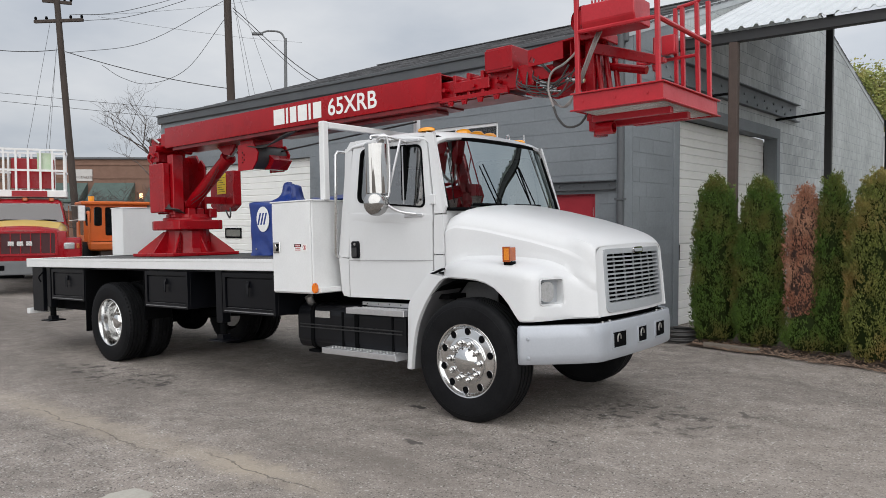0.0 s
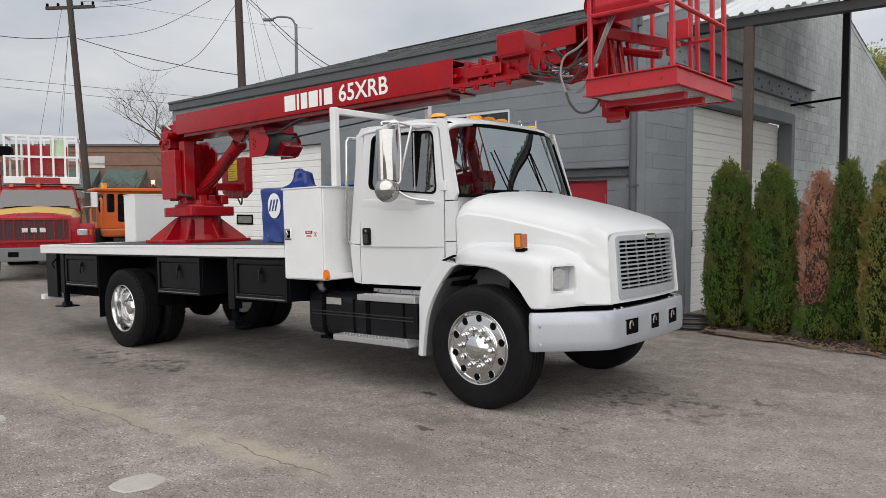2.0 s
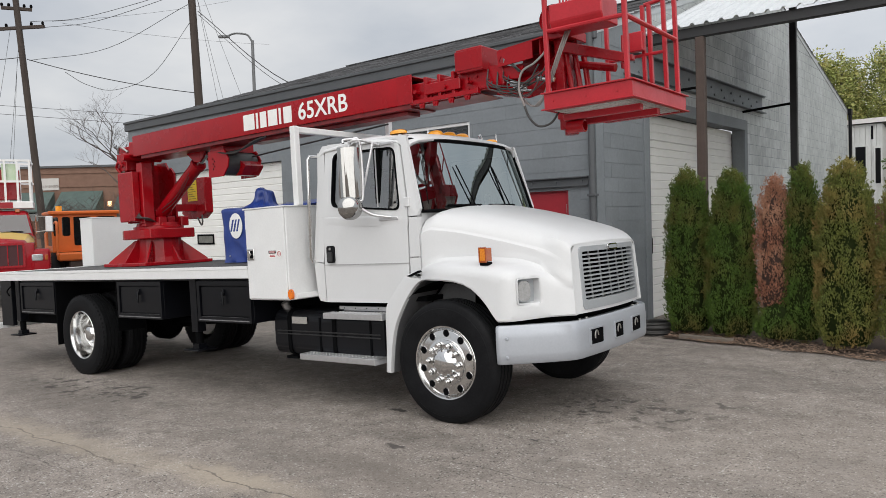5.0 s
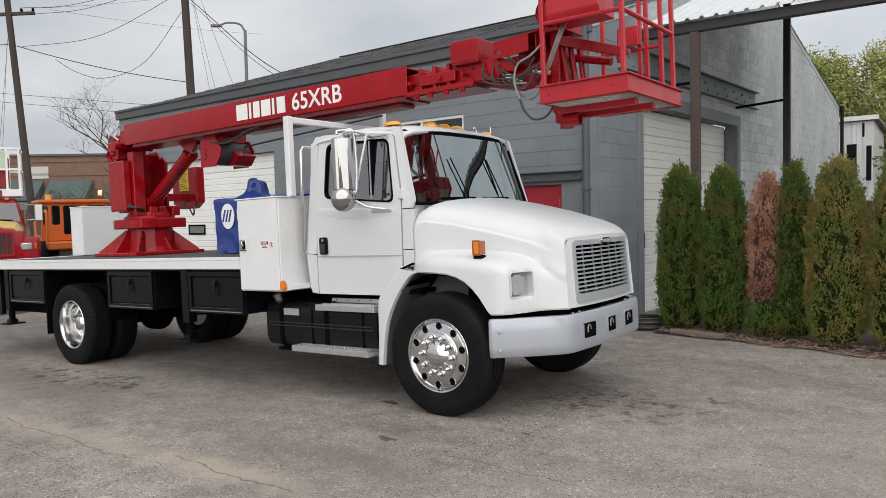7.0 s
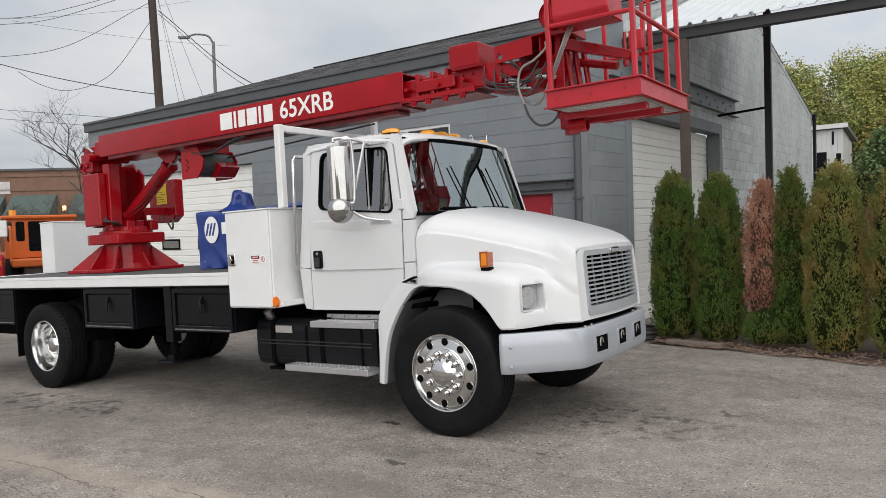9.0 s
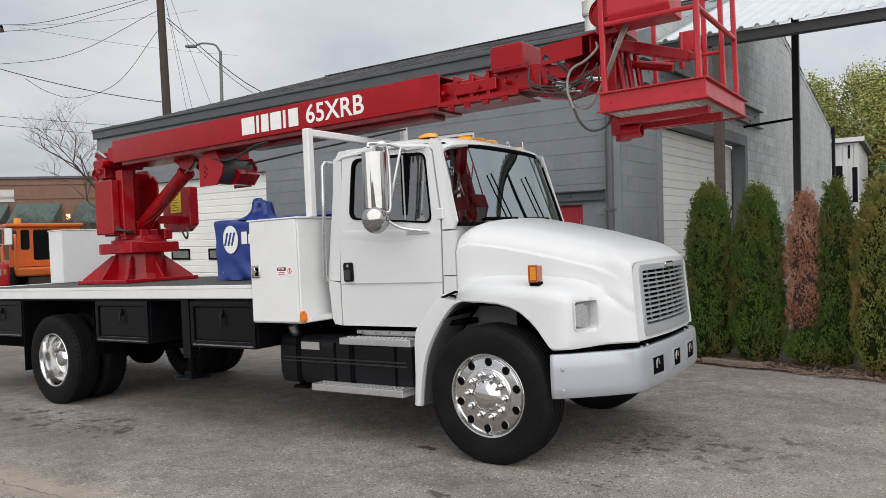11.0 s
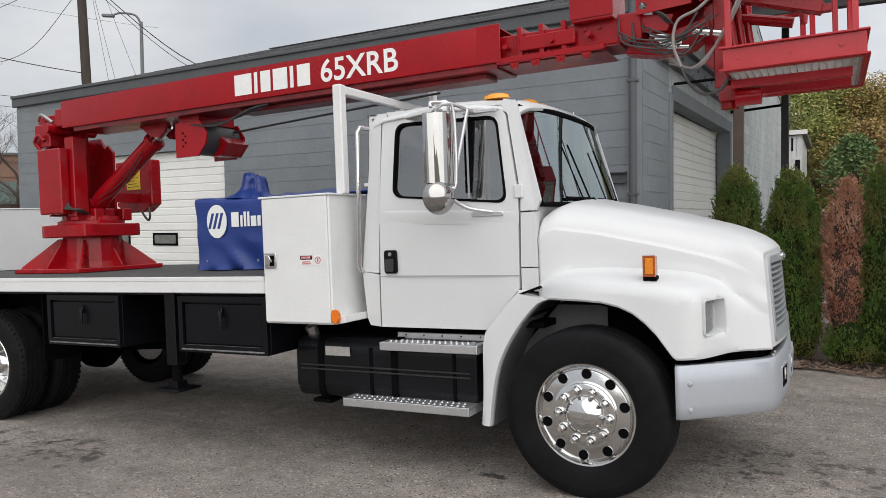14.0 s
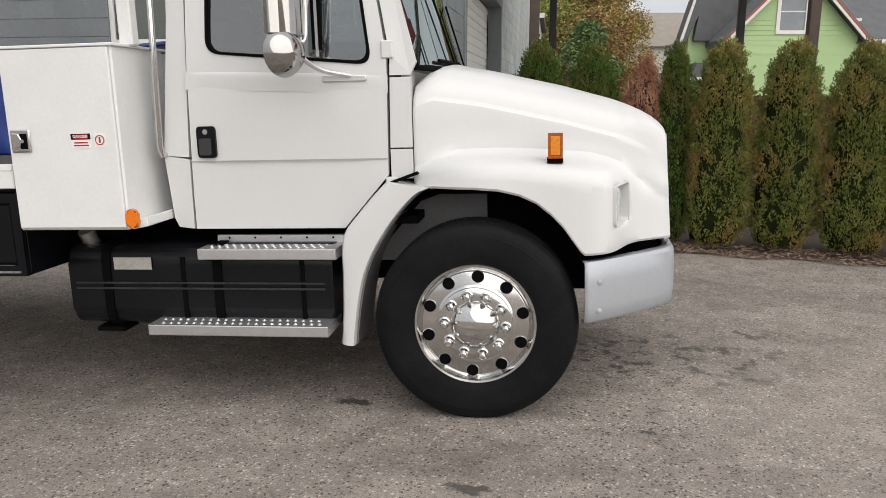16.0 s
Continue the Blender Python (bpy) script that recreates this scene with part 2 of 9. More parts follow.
def merge(bm, tmp, m=None):
    me = bpy.data.meshes.new("tmp")
    if m is not None:
        bmesh.ops.transform(tmp, matrix=m, verts=tmp.verts[:])
    tmp.to_mesh(me)
    tmp.free()
    bm.from_mesh(me)
    bpy.data.meshes.remove(me)


def cyl(bm, p0, p1, r0, r1=None, n=16, caps=True):
    """A round bar from p0 to p1."""
    p0, p1 = Vector(p0), Vector(p1)
    r1 = r0 if r1 is None else r1
    d = p1 - p0
    q = d.to_track_quat("Z", "Y")
    ra, rb = [], []
    for i in range(n):
        a = 2 * math.pi * i / n
        o = Vector((math.cos(a), math.sin(a), 0))
        ra.append(bm.verts.new(p0 + q @ (o * r0)))
        rb.append(bm.verts.new(p1 + q @ (o * r1)))
    for i in range(n):
        j = (i + 1) % n
        bm.faces.new((ra[i], ra[j], rb[j], rb[i]))
    if caps:
        bm.faces.new(ra[::-1])
        bm.faces.new(rb)
    return bm


def tube(bm, pts, r, n=10, closed=False):
    """A bent round tube through points."""
    pts = [Vector(p) for p in pts]
    rings = []
    up = Vector((0.13, 0.21, 0.97)).normalized()
    last = None
    for i, p in enumerate(pts):
        a = pts[i - 1] if (i > 0 or closed) else pts[i]
        b = pts[(i + 1) % len(pts)] if (i < len(pts) - 1 or closed) else pts[i]
        d = (b - a).normalized()
        if last is None:
            s = d.cross(up)
            if s.length < 0.05:
                s = d.cross(Vector((1, 0, 0)))
        else:
            s = last - d * last.dot(d)
        s.normalize()
        last = s
        t = d.cross(s)
        rings.append([bm.verts.new(p + (s * math.cos(2 * math.pi * k / n) + t * math.sin(2 * math.pi * k / n)) * r) for k in range(n)])
    m = len(rings)
    for i in range(m if closed else m - 1):
        A, C = rings[i], rings[(i + 1) % m]
        for k in range(n):
            j = (k + 1) % n
            bm.faces.new((A[k], A[j], C[j], C[k]))
    if not closed:
        bm.faces.new(rings[0][::-1])
        bm.faces.new(rings[-1])
    return bm


def curve_pts(pts, n=8):
    """A smooth line (Catmull-Rom) through points."""
    P = [Vector(p) for p in pts]
    P = [P[0] * 2 - P[1]] + P + [P[-1] * 2 - P[-2]]
    out = []
    for i in range(1, len(P) - 2):
        for k in range(n):
            t = k / n
            a, b, c, d = P[i - 1], P[i], P[i + 1], P[i + 2]
            out.append(0.5 * ((2 * b) + (c - a) * t + (2 * a - 5 * b + 4 * c - d) * t * t + (3 * b - a - 3 * c + d) * t ** 3))
    out.append(P[-2])
    return out


def lathe(bm, profile, n=48, axis="Y", at=(0, 0, 0)):
    """Turns a profile of (radius, along) round an axis."""
    rings = []
    for r, a in profile:
        ring = []
        for i in range(n):
            t = 2 * math.pi * i / n
            c, s = r * math.cos(t), r * math.sin(t)
            p = (c, a, s) if axis == "Y" else ((c, s, a) if axis == "Z" else (a, c, s))
            ring.append(bm.verts.new(Vector(at) + Vector(p)))
        rings.append(ring)
    for A, C in zip(rings, rings[1:]):
        for i in range(n):
            j = (i + 1) % n
            bm.faces.new((A[i], A[j], C[j], C[i]))
    return bm


def prism(bm, poly, a0, a1, plane="XZ", bev=0.0, m=None):
    """Extrudes a polygon: in XZ along y, in YZ along x, in XY along z."""
    tmp = bmesh.new()

    def put(p, a):
        return {"XZ": (p[0], a, p[1]), "YZ": (a, p[0], p[1]), "XY": (p[0], p[1], a)}[plane]

    va = [tmp.verts.new(put(p, a0)) for p in poly]
    vb = [tmp.verts.new(put(p, a1)) for p in poly]
    tmp.faces.new(va[::-1])
    tmp.faces.new(vb)
    n = len(poly)
    for i in range(n):
        tmp.faces.new((va[i], va[(i + 1) % n], vb[(i + 1) % n], vb[i]))
    if bev > 0:
        bmesh.ops.bevel(tmp, geom=tmp.edges[:], offset=bev, segments=1, affect="EDGES", profile=0.7)
    merge(bm, tmp, m)
    return bm


def loft(bm, rings, closed=False, caps=True):
    """Skins rings of points that have the same count."""
    vs = [[bm.verts.new(p) for p in r] for r in rings]
    n = len(vs[0])
    for A, C in zip(vs, vs[1:]):
        for i in range(n if closed else n - 1):
            j = (i + 1) % n
            bm.faces.new((A[i], A[j], C[j], C[i]))
    if caps and closed:
        bm.faces.new(vs[0][::-1])
        bm.faces.new(vs[-1])
    return vs


def round_poly(pts, r, n=5):
    """A polygon with rounded corners."""
    out = []
    N = len(pts)
    for i in range(N):
        p = Vector(pts[i])
        a = (Vector(pts[i - 1]) - p)
        b = (Vector(pts[(i + 1) % N]) - p)
        k = min(r, a.length * 0.45, b.length * 0.45)
        s, e = p + a.normalized() * k, p + b.normalized() * k
        for j in range(n + 1):
            t = j / n
            out.append(tuple((1 - t) ** 2 * s + 2 * t * (1 - t) * p + t * t * e))
    return out


def cast(poly, c, a):
    """Where a ray from c at the angle a leaves a polygon."""
    d = Vector((math.cos(a), math.sin(a)))
    best = None
    for i in range(len(poly)):
        p, q = Vector(poly[i]), Vector(poly[(i + 1) % len(poly)])
        e = q - p
        det = d.x * -e.y + e.x * d.y
        if abs(det) < 1e-9:
            continue
        r = p - Vector(c)
        t = (r.x * -e.y + e.x * r.y) / det
        u = (d.x * r.y - d.y * r.x) / det
        if t > 0 and -1e-6 <= u <= 1 + 1e-6 and (best is None or t > best):
            best = t
    return Vector(c) + d * best


def holed_panel(bm, outer, hole, place, thick, n=72):
    """A panel of the outline outer with one hole, set into space by place(u, v, depth)."""
    c = (sum(p[0] for p in hole) / len(hole), sum(p[1] for p in hole) / len(hole))
    angles = sorted([2 * math.pi * i / n for i in range(n)] +
                    [math.atan2(p[1] - c[1], p[0] - c[0]) % (2 * math.pi) for p in outer + (hole if len(hole) < 9 else [])])
    clean = [angles[0]]
    for a in angles[1:]:
        if a - clean[-1] > 1e-3:
            clean.append(a)
    rings = []
    for poly in (outer, hole):
        for d in (0, thick):
            rings.append([place(*cast(poly, c, a), d) for a in clean])
    of, ob_, hf, hb = [[bm.verts.new(p) for p in r] for r in rings]
    k = len(clean)
    for i in range(k):
        j = (i + 1) % k
        bm.faces.new((of[i], of[j], hf[j], hf[i]))
        bm.faces.new((ob_[i], hb[i], hb[j], ob_[j]))
        bm.faces.new((of[i], ob_[i], ob_[j], of[j]))
        bm.faces.new((hf[i], hf[j], hb[j], hb[i]))
    return bm


def flat(bm, poly3):
    bm.faces.new([bm.verts.new(p) for p in poly3])
    return bm


def ground_z(x, y):
    """The yard is level round the truck's nose, dips under its tail and rises a little behind it."""
    if x >= 0.6:
        return 0.0
    if x > -6.5:
        return 0.0266 * (x - 0.6)
    return max(-0.19, -0.19 + 0.013 * (-8.5 - x)) if x > -16 else -0.09


# ---- ground ----
def asphalt_material():
    """Worn asphalt: stones of a few millimetres in a dark binder, bare pale stones, pits, stains and cracks."""
    m = surface("asphalt", (0.246, 0.215, 0.191), (0.288, 0.254, 0.227), rough=0.88, scale=0.55, fine=26, bump=0.0, rough_var=0.06, spec=0.3)
    nt = m.node_tree
    b = nt.nodes["Principled BSDF"]
    tc = [n for n in nt.nodes if n.bl_idname == "ShaderNodeTexCoord"][0]
    vo = nd(nt, "ShaderNodeTexVoronoi", Scale=200.0)
    nt.links.new(tc.outputs["Object"], vo.inputs["Vector"])
    vo2 = nd(nt, "ShaderNodeTexVoronoi", Scale=95.0)
    nt.links.new(tc.outputs["Object"], vo2.inputs["Vector"])
    base = b.inputs["Base Color"].links[0].from_socket
    spk = nt.nodes.new("ShaderNodeSeparateColor")
    nt.links.new(vo.outputs["Color"], spk.inputs[0])
    sp2 = nt.nodes.new("ShaderNodeSeparateColor")
    nt.links.new(vo2.outputs["Color"], sp2.inputs[0])
    r = nt.nodes.new("ShaderNodeMapRange")
    r.inputs["To Min"].default_value, r.inputs["To Max"].default_value = 0.72, 1.30
    nt.links.new(spk.outputs[0], r.inputs["Value"])
    r5 = nt.nodes.new("ShaderNodeMapRange")
    r5.inputs["To Min"].default_value, r5.inputs["To Max"].default_value = 0.86, 1.14
    nt.links.new(sp2.outputs[0], r5.inputs["Value"])
    pit = nt.nodes.new("ShaderNodeMapRange")
    pit.inputs["From Min"].default_value, pit.inputs["From Max"].default_value = 0.05, 0.09
    pit.inputs["To Min"].default_value, pit.inputs["To Max"].default_value = 0.3, 1.0
    nt.links.new(sp2.outputs[2], pit.inputs["Value"])
    k1 = nt.nodes.new("ShaderNodeMath")
    k1.operation = "MULTIPLY"
    nt.links.new(r.outputs[0], k1.inputs[0])
    nt.links.new(r5.outputs[0], k1.inputs[1])
    k2 = nt.nodes.new("ShaderNodeMath")
    k2.operation = "MULTIPLY"
    nt.links.new(k1.outputs[0], k2.inputs[0])
    nt.links.new(pit.outputs[0], k2.inputs[1])
    sc = nt.nodes.new("ShaderNodeVectorMath")
    sc.operation = "SCALE"
    nt.links.new(base, sc.inputs[0])
    nt.links.new(k2.outputs[0], sc.inputs["Scale"])
    # light stones worn bare
    th = nt.nodes.new("ShaderNodeMath")
    th.operation = "GREATER_THAN"
    th.inputs[1].default_value = 0.955
    nt.links.new(sp2.outputs[1], th.inputs[0])
    stone = nt.nodes.new("ShaderNodeMix")
    stone.data_type = "RGBA"
    stone.inputs["B"].default_value = (0.62, 0.60, 0.57, 1)
    fac = nt.nodes.new("ShaderNodeMath")
    fac.operation = "MULTIPLY"
    fac.inputs[1].default_value = 0.6
    nt.links.new(th.outputs[0], fac.inputs[0])
    nt.links.new(fac.outputs[0], stone.inputs["Factor"])
    nt.links.new(sc.outputs[0], stone.inputs["A"])
    # broad dark oil and damp stains, and pale dusty streaks
    n = nd(nt, "ShaderNodeTexNoise", Scale=0.9, Detail=6.0, Roughness=0.62, Distortion=0.6)
    mp = nt.nodes.new("ShaderNodeMapping")
    mp.inputs["Scale"].default_value = (0.45, 1.0, 1.0)
    mp.inputs["Rotation"].default_value = (0, 0, radians(-14))
    nt.links.new(tc.outputs["Object"], mp.inputs["Vector"])
    nt.links.new(mp.outputs[0], n.inputs["Vector"])
    ramp = nt.nodes.new("ShaderNodeMapRange")
    ramp.inputs["From Min"].default_value, ramp.inputs["From Max"].default_value = 0.36, 0.62
    ramp.inputs["To Min"].default_value, ramp.inputs["To Max"].default_value = 0.76, 1.12
    nt.links.new(n.outputs["Fac"], ramp.inputs["Value"])
    s2 = nt.nodes.new("ShaderNodeVectorMath")
    s2.operation = "SCALE"
    nt.links.new(stone.outputs["Result"], s2.inputs[0])
    nt.links.new(ramp.outputs[0], s2.inputs["Scale"])
    dn = nd(nt, "ShaderNodeTexNoise", Scale=5.0, Detail=5.0, Roughness=0.6)
    nt.links.new(tc.outputs["Object"], dn.inputs["Vector"])
    dsub = nt.nodes.new("ShaderNodeVectorMath")
    dsub.operation = "MULTIPLY_ADD"
    dsub.inputs[1].default_value = (0.5, 0.5, 0.0)
    nt.links.new(dn.outputs["Color"], dsub.inputs[0])
    nt.links.new(tc.outputs["Object"], dsub.inputs[2])
    patch = nt.nodes.new("ShaderNodeMapRange")       # hand-sized worn and dirty patches
    patch.inputs["From Min"].default_value, patch.inputs["From Max"].default_value = 0.36, 0.64
    patch.inputs["To Min"].default_value, patch.inputs["To Max"].default_value = 0.84, 1.13
    nt.links.new(dn.outputs["Fac"], patch.inputs["Value"])
    s3 = nt.nodes.new("ShaderNodeVectorMath")
    s3.operation = "SCALE"
    nt.links.new(s2.outputs[0], s3.inputs[0])
    nt.links.new(patch.outputs[0], s3.inputs["Scale"])
    cur = s3.outputs[0]

    wander = nd(nt, "ShaderNodeTexNoise", Scale=1.1, Detail=8.0, Roughness=0.58)
    nt.links.new(tc.outputs["Object"], wander.inputs["Vector"])
    drift = nt.nodes.new("ShaderNodeVectorMath")
    drift.operation = "MULTIPLY_ADD"
    drift.inputs[1].default_value = (0.5, 0.5, 0.0)
    nt.links.new(wander.outputs["Color"], drift.inputs[0])
    nt.links.new(tc.outputs["Object"], drift.inputs[2])

    def spot(cur, x, y, rx, ry, dark, tint=(1, 1, 1), blotch=0.0, soft=0.65, bend=None):
        """A soft spot on the asphalt: oil, a darker brown patch, pale dust or painted shade."""
        mp_ = nt.nodes.new("ShaderNodeMapping")
        mp_.vector_type = "TEXTURE"
        mp_.inputs["Location"].default_value = (x + 0.25, y + 0.25, 0)
        mp_.inputs["Scale"].default_value = (rx, ry, 1)
        nt.links.new((bend or dsub).outputs[0], mp_.inputs["Vector"])
        ln = nt.nodes.new("ShaderNodeVectorMath")
        ln.operation = "LENGTH"
        nt.links.new(mp_.outputs[0], ln.inputs[0])
        r_ = nt.nodes.new("ShaderNodeMapRange")
        r_.inputs["From Min"].default_value, r_.inputs["From Max"].default_value = soft, 1.1
        r_.inputs["To Min"].default_value, r_.inputs["To Max"].default_value = 1.0, 0.0
        nt.links.new(ln.outputs["Value"], r_.inputs["Value"])
        fac = r_.outputs[0]
        if blotch:
            bn = nd(nt, "ShaderNodeTexNoise", Scale=blotch, Detail=4.0, Roughness=0.65)
            nt.links.new(tc.outputs["Object"], bn.inputs["Vector"])
            br = nt.nodes.new("ShaderNodeMapRange")
            br.inputs["From Min"].default_value, br.inputs["From Max"].default_value = 0.52, 0.62
            nt.links.new(bn.outputs["Fac"], br.inputs["Value"])
            mu = nt.nodes.new("ShaderNodeMath")
            mu.operation = "MULTIPLY"
            nt.links.new(fac, mu.inputs[0])
            nt.links.new(br.outputs[0], mu.inputs[1])
            fac = mu.outputs[0]
        f2 = nt.nodes.new("ShaderNodeMath")
        f2.operation = "MULTIPLY"
        f2.inputs[1].default_value = dark
        nt.links.new(fac, f2.inputs[0])
        mx = nt.nodes.new("ShaderNodeMix")
        mx.data_type = "RGBA"
        mx.inputs["B"].default_value = col(tint)
        nt.links.new(f2.outputs[0], mx.inputs["Factor"])
        nt.links.new(cur, mx.inputs["A"])
        return mx.outputs["Result"]

    OIL, DARK_BROWN, DUST = (0.035, 0.032, 0.031), (0.085, 0.072, 0.062), (0.40, 0.34, 0.27)
    PALE, GREY_MID = (0.34, 0.295, 0.255), (0.25, 0.225, 0.205)
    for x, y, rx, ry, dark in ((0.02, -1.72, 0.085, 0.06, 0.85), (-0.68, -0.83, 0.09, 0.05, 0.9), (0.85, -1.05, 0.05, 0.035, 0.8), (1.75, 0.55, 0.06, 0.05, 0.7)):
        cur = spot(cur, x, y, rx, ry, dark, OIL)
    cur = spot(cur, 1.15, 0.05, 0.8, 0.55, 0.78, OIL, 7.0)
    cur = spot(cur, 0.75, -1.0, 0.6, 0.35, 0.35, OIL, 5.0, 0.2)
    cur = spot(cur, -4.6, -1.55, 1.6, 0.40, 0.88, OIL, 6.0)
    # darker brown, pale, dusty and worn grey patches
    cur = spot(cur, -0.05, -1.42, 0.42, 0.22, 0.35, DARK_BROWN, 0.0, 0.3)
    cur = spot(cur, 0.3, -2.2, 0.9, 0.28, 0.35, DARK_BROWN, 0.0, 0.2)
    cur = spot(cur, 0.6, -2.6, 2.4, 1.2, 0.25, PALE, 0.0, 0.0)
    cur = spot(cur, -11.5, -0.8, 5.5, 3.0, 0.62, DARK_BROWN, 0.0, 0.3)
    cur = spot(cur, -5.2, -1.95, 3.4, 0.55, 0.34, DARK_BROWN, 0.0, 0.2)
    cur = spot(cur, -4.6, -1.62, 1.3, 0.10, 0.8, OIL, 11.0, 0.3)
    cur = spot(cur, -3.0, -2.86, 2.7, 0.24, 0.75, DUST, 0.0, 0.0)
    cur = spot(cur, -0.45, -2.80, 0.95, 0.19, 0.85, DUST, 0.0, 0.0)
    cur = spot(cur, -5.0, -3.4, 2.4, 0.25, 0.5, DUST, 3.0, 0.2)
    cur = spot(cur, -1.9, -2.3, 1.6, 0.2, 0.4, DARK_BROWN, 3.0, 0.2)
    # shade along the truck's side, put into the ground colour as brown
    cur = spot(cur, -3.4, -2.0, 3.4, 1.2, 0.16, (0.135, 0.117, 0.102), 0.0, 0.0)
    cur = spot(cur, 3.6, -0.6, 2.6, 2.2, 0.46, PALE, 0.0, 0.0)
    cur = spot(cur, 2.6, -1.2, 2.5, 1.6, 0.25, GREY_MID, 2.0, 0.3)
    cur = spot(cur, 4.0, 1.2, 3.0, 1.0, 0.3, GREY_MID, 1.5, 0.3)
    # long cracks filled with dirt
    for x, y, rx, ry, dark in ((-0.35, -2.80, 0.75, 0.014, 0.95), (-4.3, -1.42, 0.9, 0.012, 0.85), (-2.4, -2.10, 1.1, 0.010, 0.7), (1.0, -1.80, 0.9, 0.011, 0.8), (-2.2, -3.25, 0.9, 0.012, 0.7), (-2.6, -2.93, 1.6, 0.012, 0.85)):
        cur = spot(cur, x, y, rx, ry * 0.7, dark * 0.6, OIL, bend=drift)
    # hairline cracks
    ck = nd(nt, "ShaderNodeTexVoronoi", Scale=0.55)
    ck.feature = "DISTANCE_TO_EDGE"
    nt.links.new(dsub.outputs[0], ck.inputs["Vector"])
    cr = nt.nodes.new("ShaderNodeMapRange")
    cr.inputs["From Min"].default_value, cr.inputs["From Max"].default_value = 0.0, 0.006
    cr.inputs["To Min"].default_value, cr.inputs["To Max"].default_value = 0.20, 0.0
    nt.links.new(ck.outputs["Distance"], cr.inputs["Value"])
    cm = nt.nodes.new("ShaderNodeMix")
    cm.data_type = "RGBA"
    cm.inputs["B"].default_value = (0.05, 0.046, 0.043, 1)
    nt.links.new(cr.outputs[0], cm.inputs["Factor"])
    nt.links.new(cur, cm.inputs["A"])
    nt.links.new(cm.outputs["Result"], b.inputs["Base Color"])
    bp = nd(nt, "ShaderNodeBump", Strength=0.55, Distance=0.006)
    nt.links.new(vo.outputs["Distance"], bp.inputs["Height"])
    nt.links.new(bp.outputs[0], b.inputs["Normal"])
    return m


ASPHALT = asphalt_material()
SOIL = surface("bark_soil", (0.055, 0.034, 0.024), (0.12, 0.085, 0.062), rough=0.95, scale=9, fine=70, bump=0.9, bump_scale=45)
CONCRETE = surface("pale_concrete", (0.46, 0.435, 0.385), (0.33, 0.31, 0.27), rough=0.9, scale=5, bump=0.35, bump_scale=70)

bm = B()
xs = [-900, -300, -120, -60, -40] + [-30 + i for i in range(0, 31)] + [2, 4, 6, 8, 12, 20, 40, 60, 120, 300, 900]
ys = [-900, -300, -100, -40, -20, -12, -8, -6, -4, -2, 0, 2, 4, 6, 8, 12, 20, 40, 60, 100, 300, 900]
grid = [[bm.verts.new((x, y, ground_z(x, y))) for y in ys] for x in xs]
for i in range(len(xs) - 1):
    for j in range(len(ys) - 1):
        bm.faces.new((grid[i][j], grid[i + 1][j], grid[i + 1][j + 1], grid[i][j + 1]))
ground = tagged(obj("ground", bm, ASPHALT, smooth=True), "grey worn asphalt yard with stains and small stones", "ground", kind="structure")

# planting bed under the hedge
bm = B()
edge = [(0.0, 3.72), (0.6, 3.62), (1.2, 3.52), (1.75, 3.42), (2.34, 3.32), (3.0, 3.14), (3.67, 2.98), (4.8, 2.72), (6.5, 2.35), (9, 1.8)]
back = [(x + 0.8, y + 3.4) for x, y in edge]
rows = []
for k in range(7):
    t = k / 6
    rows.append([(a[0] * (1 - t) + b[0] * t, a[1] * (1 - t) + b[1] * t + 0.03 * math.sin(7 * a[0]) * (k == 0),
                  0.004 + 0.05 * math.sin(math.pi * min(1, t * 1.6) * 0.5) + (0.012 * noise.noise((a[0] * 3, k * 1.7, 0)) if k else -0.002)) for a, b in zip(edge, back)])
loft(bm, rows)
tagged(obj("planting_bed", bm, SOIL, smooth=True), "strip of dark bark soil under the hedge", "planting bed", kind="structure")


# ---- the grey block building ----
BLD = pose(-0.74, 3.45, 0, 0, 0, -2.7)
BLOCK = surface("painted_block_grey", (0.188, 0.207, 0.222), (0.148, 0.165, 0.179), rough=0.72, scale=1.2, fine=24, amount=0.35, bump=0.3, bump_scale=45, per_object=0.05, placed=True)
BLOCK_LIGHT = surface("weathered_block_grey", (0.50, 0.53, 0.53), (0.25, 0.268, 0.27), rough=0.8, scale=0.75, fine=9, amount=0.4, bump=0.35, bump_scale=40, per_object=0.12, stretch=(1.0, 1.0, 0.55), placed=True)
FASCIA = surface("dark_grey_fascia", (0.085, 0.092, 0.098), (0.065, 0.07, 0.076), rough=0.65, scale=2)
SHINGLE = surface("grey_shingles", (0.115, 0.115, 0.12), (0.055, 0.056, 0.06), rough=0.95, scale=7, fine=40, bump=0.4, bump_scale=40, island=0.6)
DOOR_WHITE = surface("white_sectional_door", (0.80, 0.80, 0.775), (0.70, 0.70, 0.675), rough=0.5, scale=2, bump=0.05)
RED_DOOR = surface("red_door_paint", (0.36, 0.018, 0.03), (0.28, 0.014, 0.024), rough=0.45, scale=4)
POST_BROWN = surface("rust_brown_post", (0.075, 0.05, 0.04), (0.05, 0.034, 0.028), rough=0.7, scale=8, bump=0.2)
SHEET = surface("galvanised_sheet", (0.66, 0.68, 0.69), (0.52, 0.54, 0.55), rough=0.42, metal=0.3, scale=3, stretch=(1, 0.2, 1))


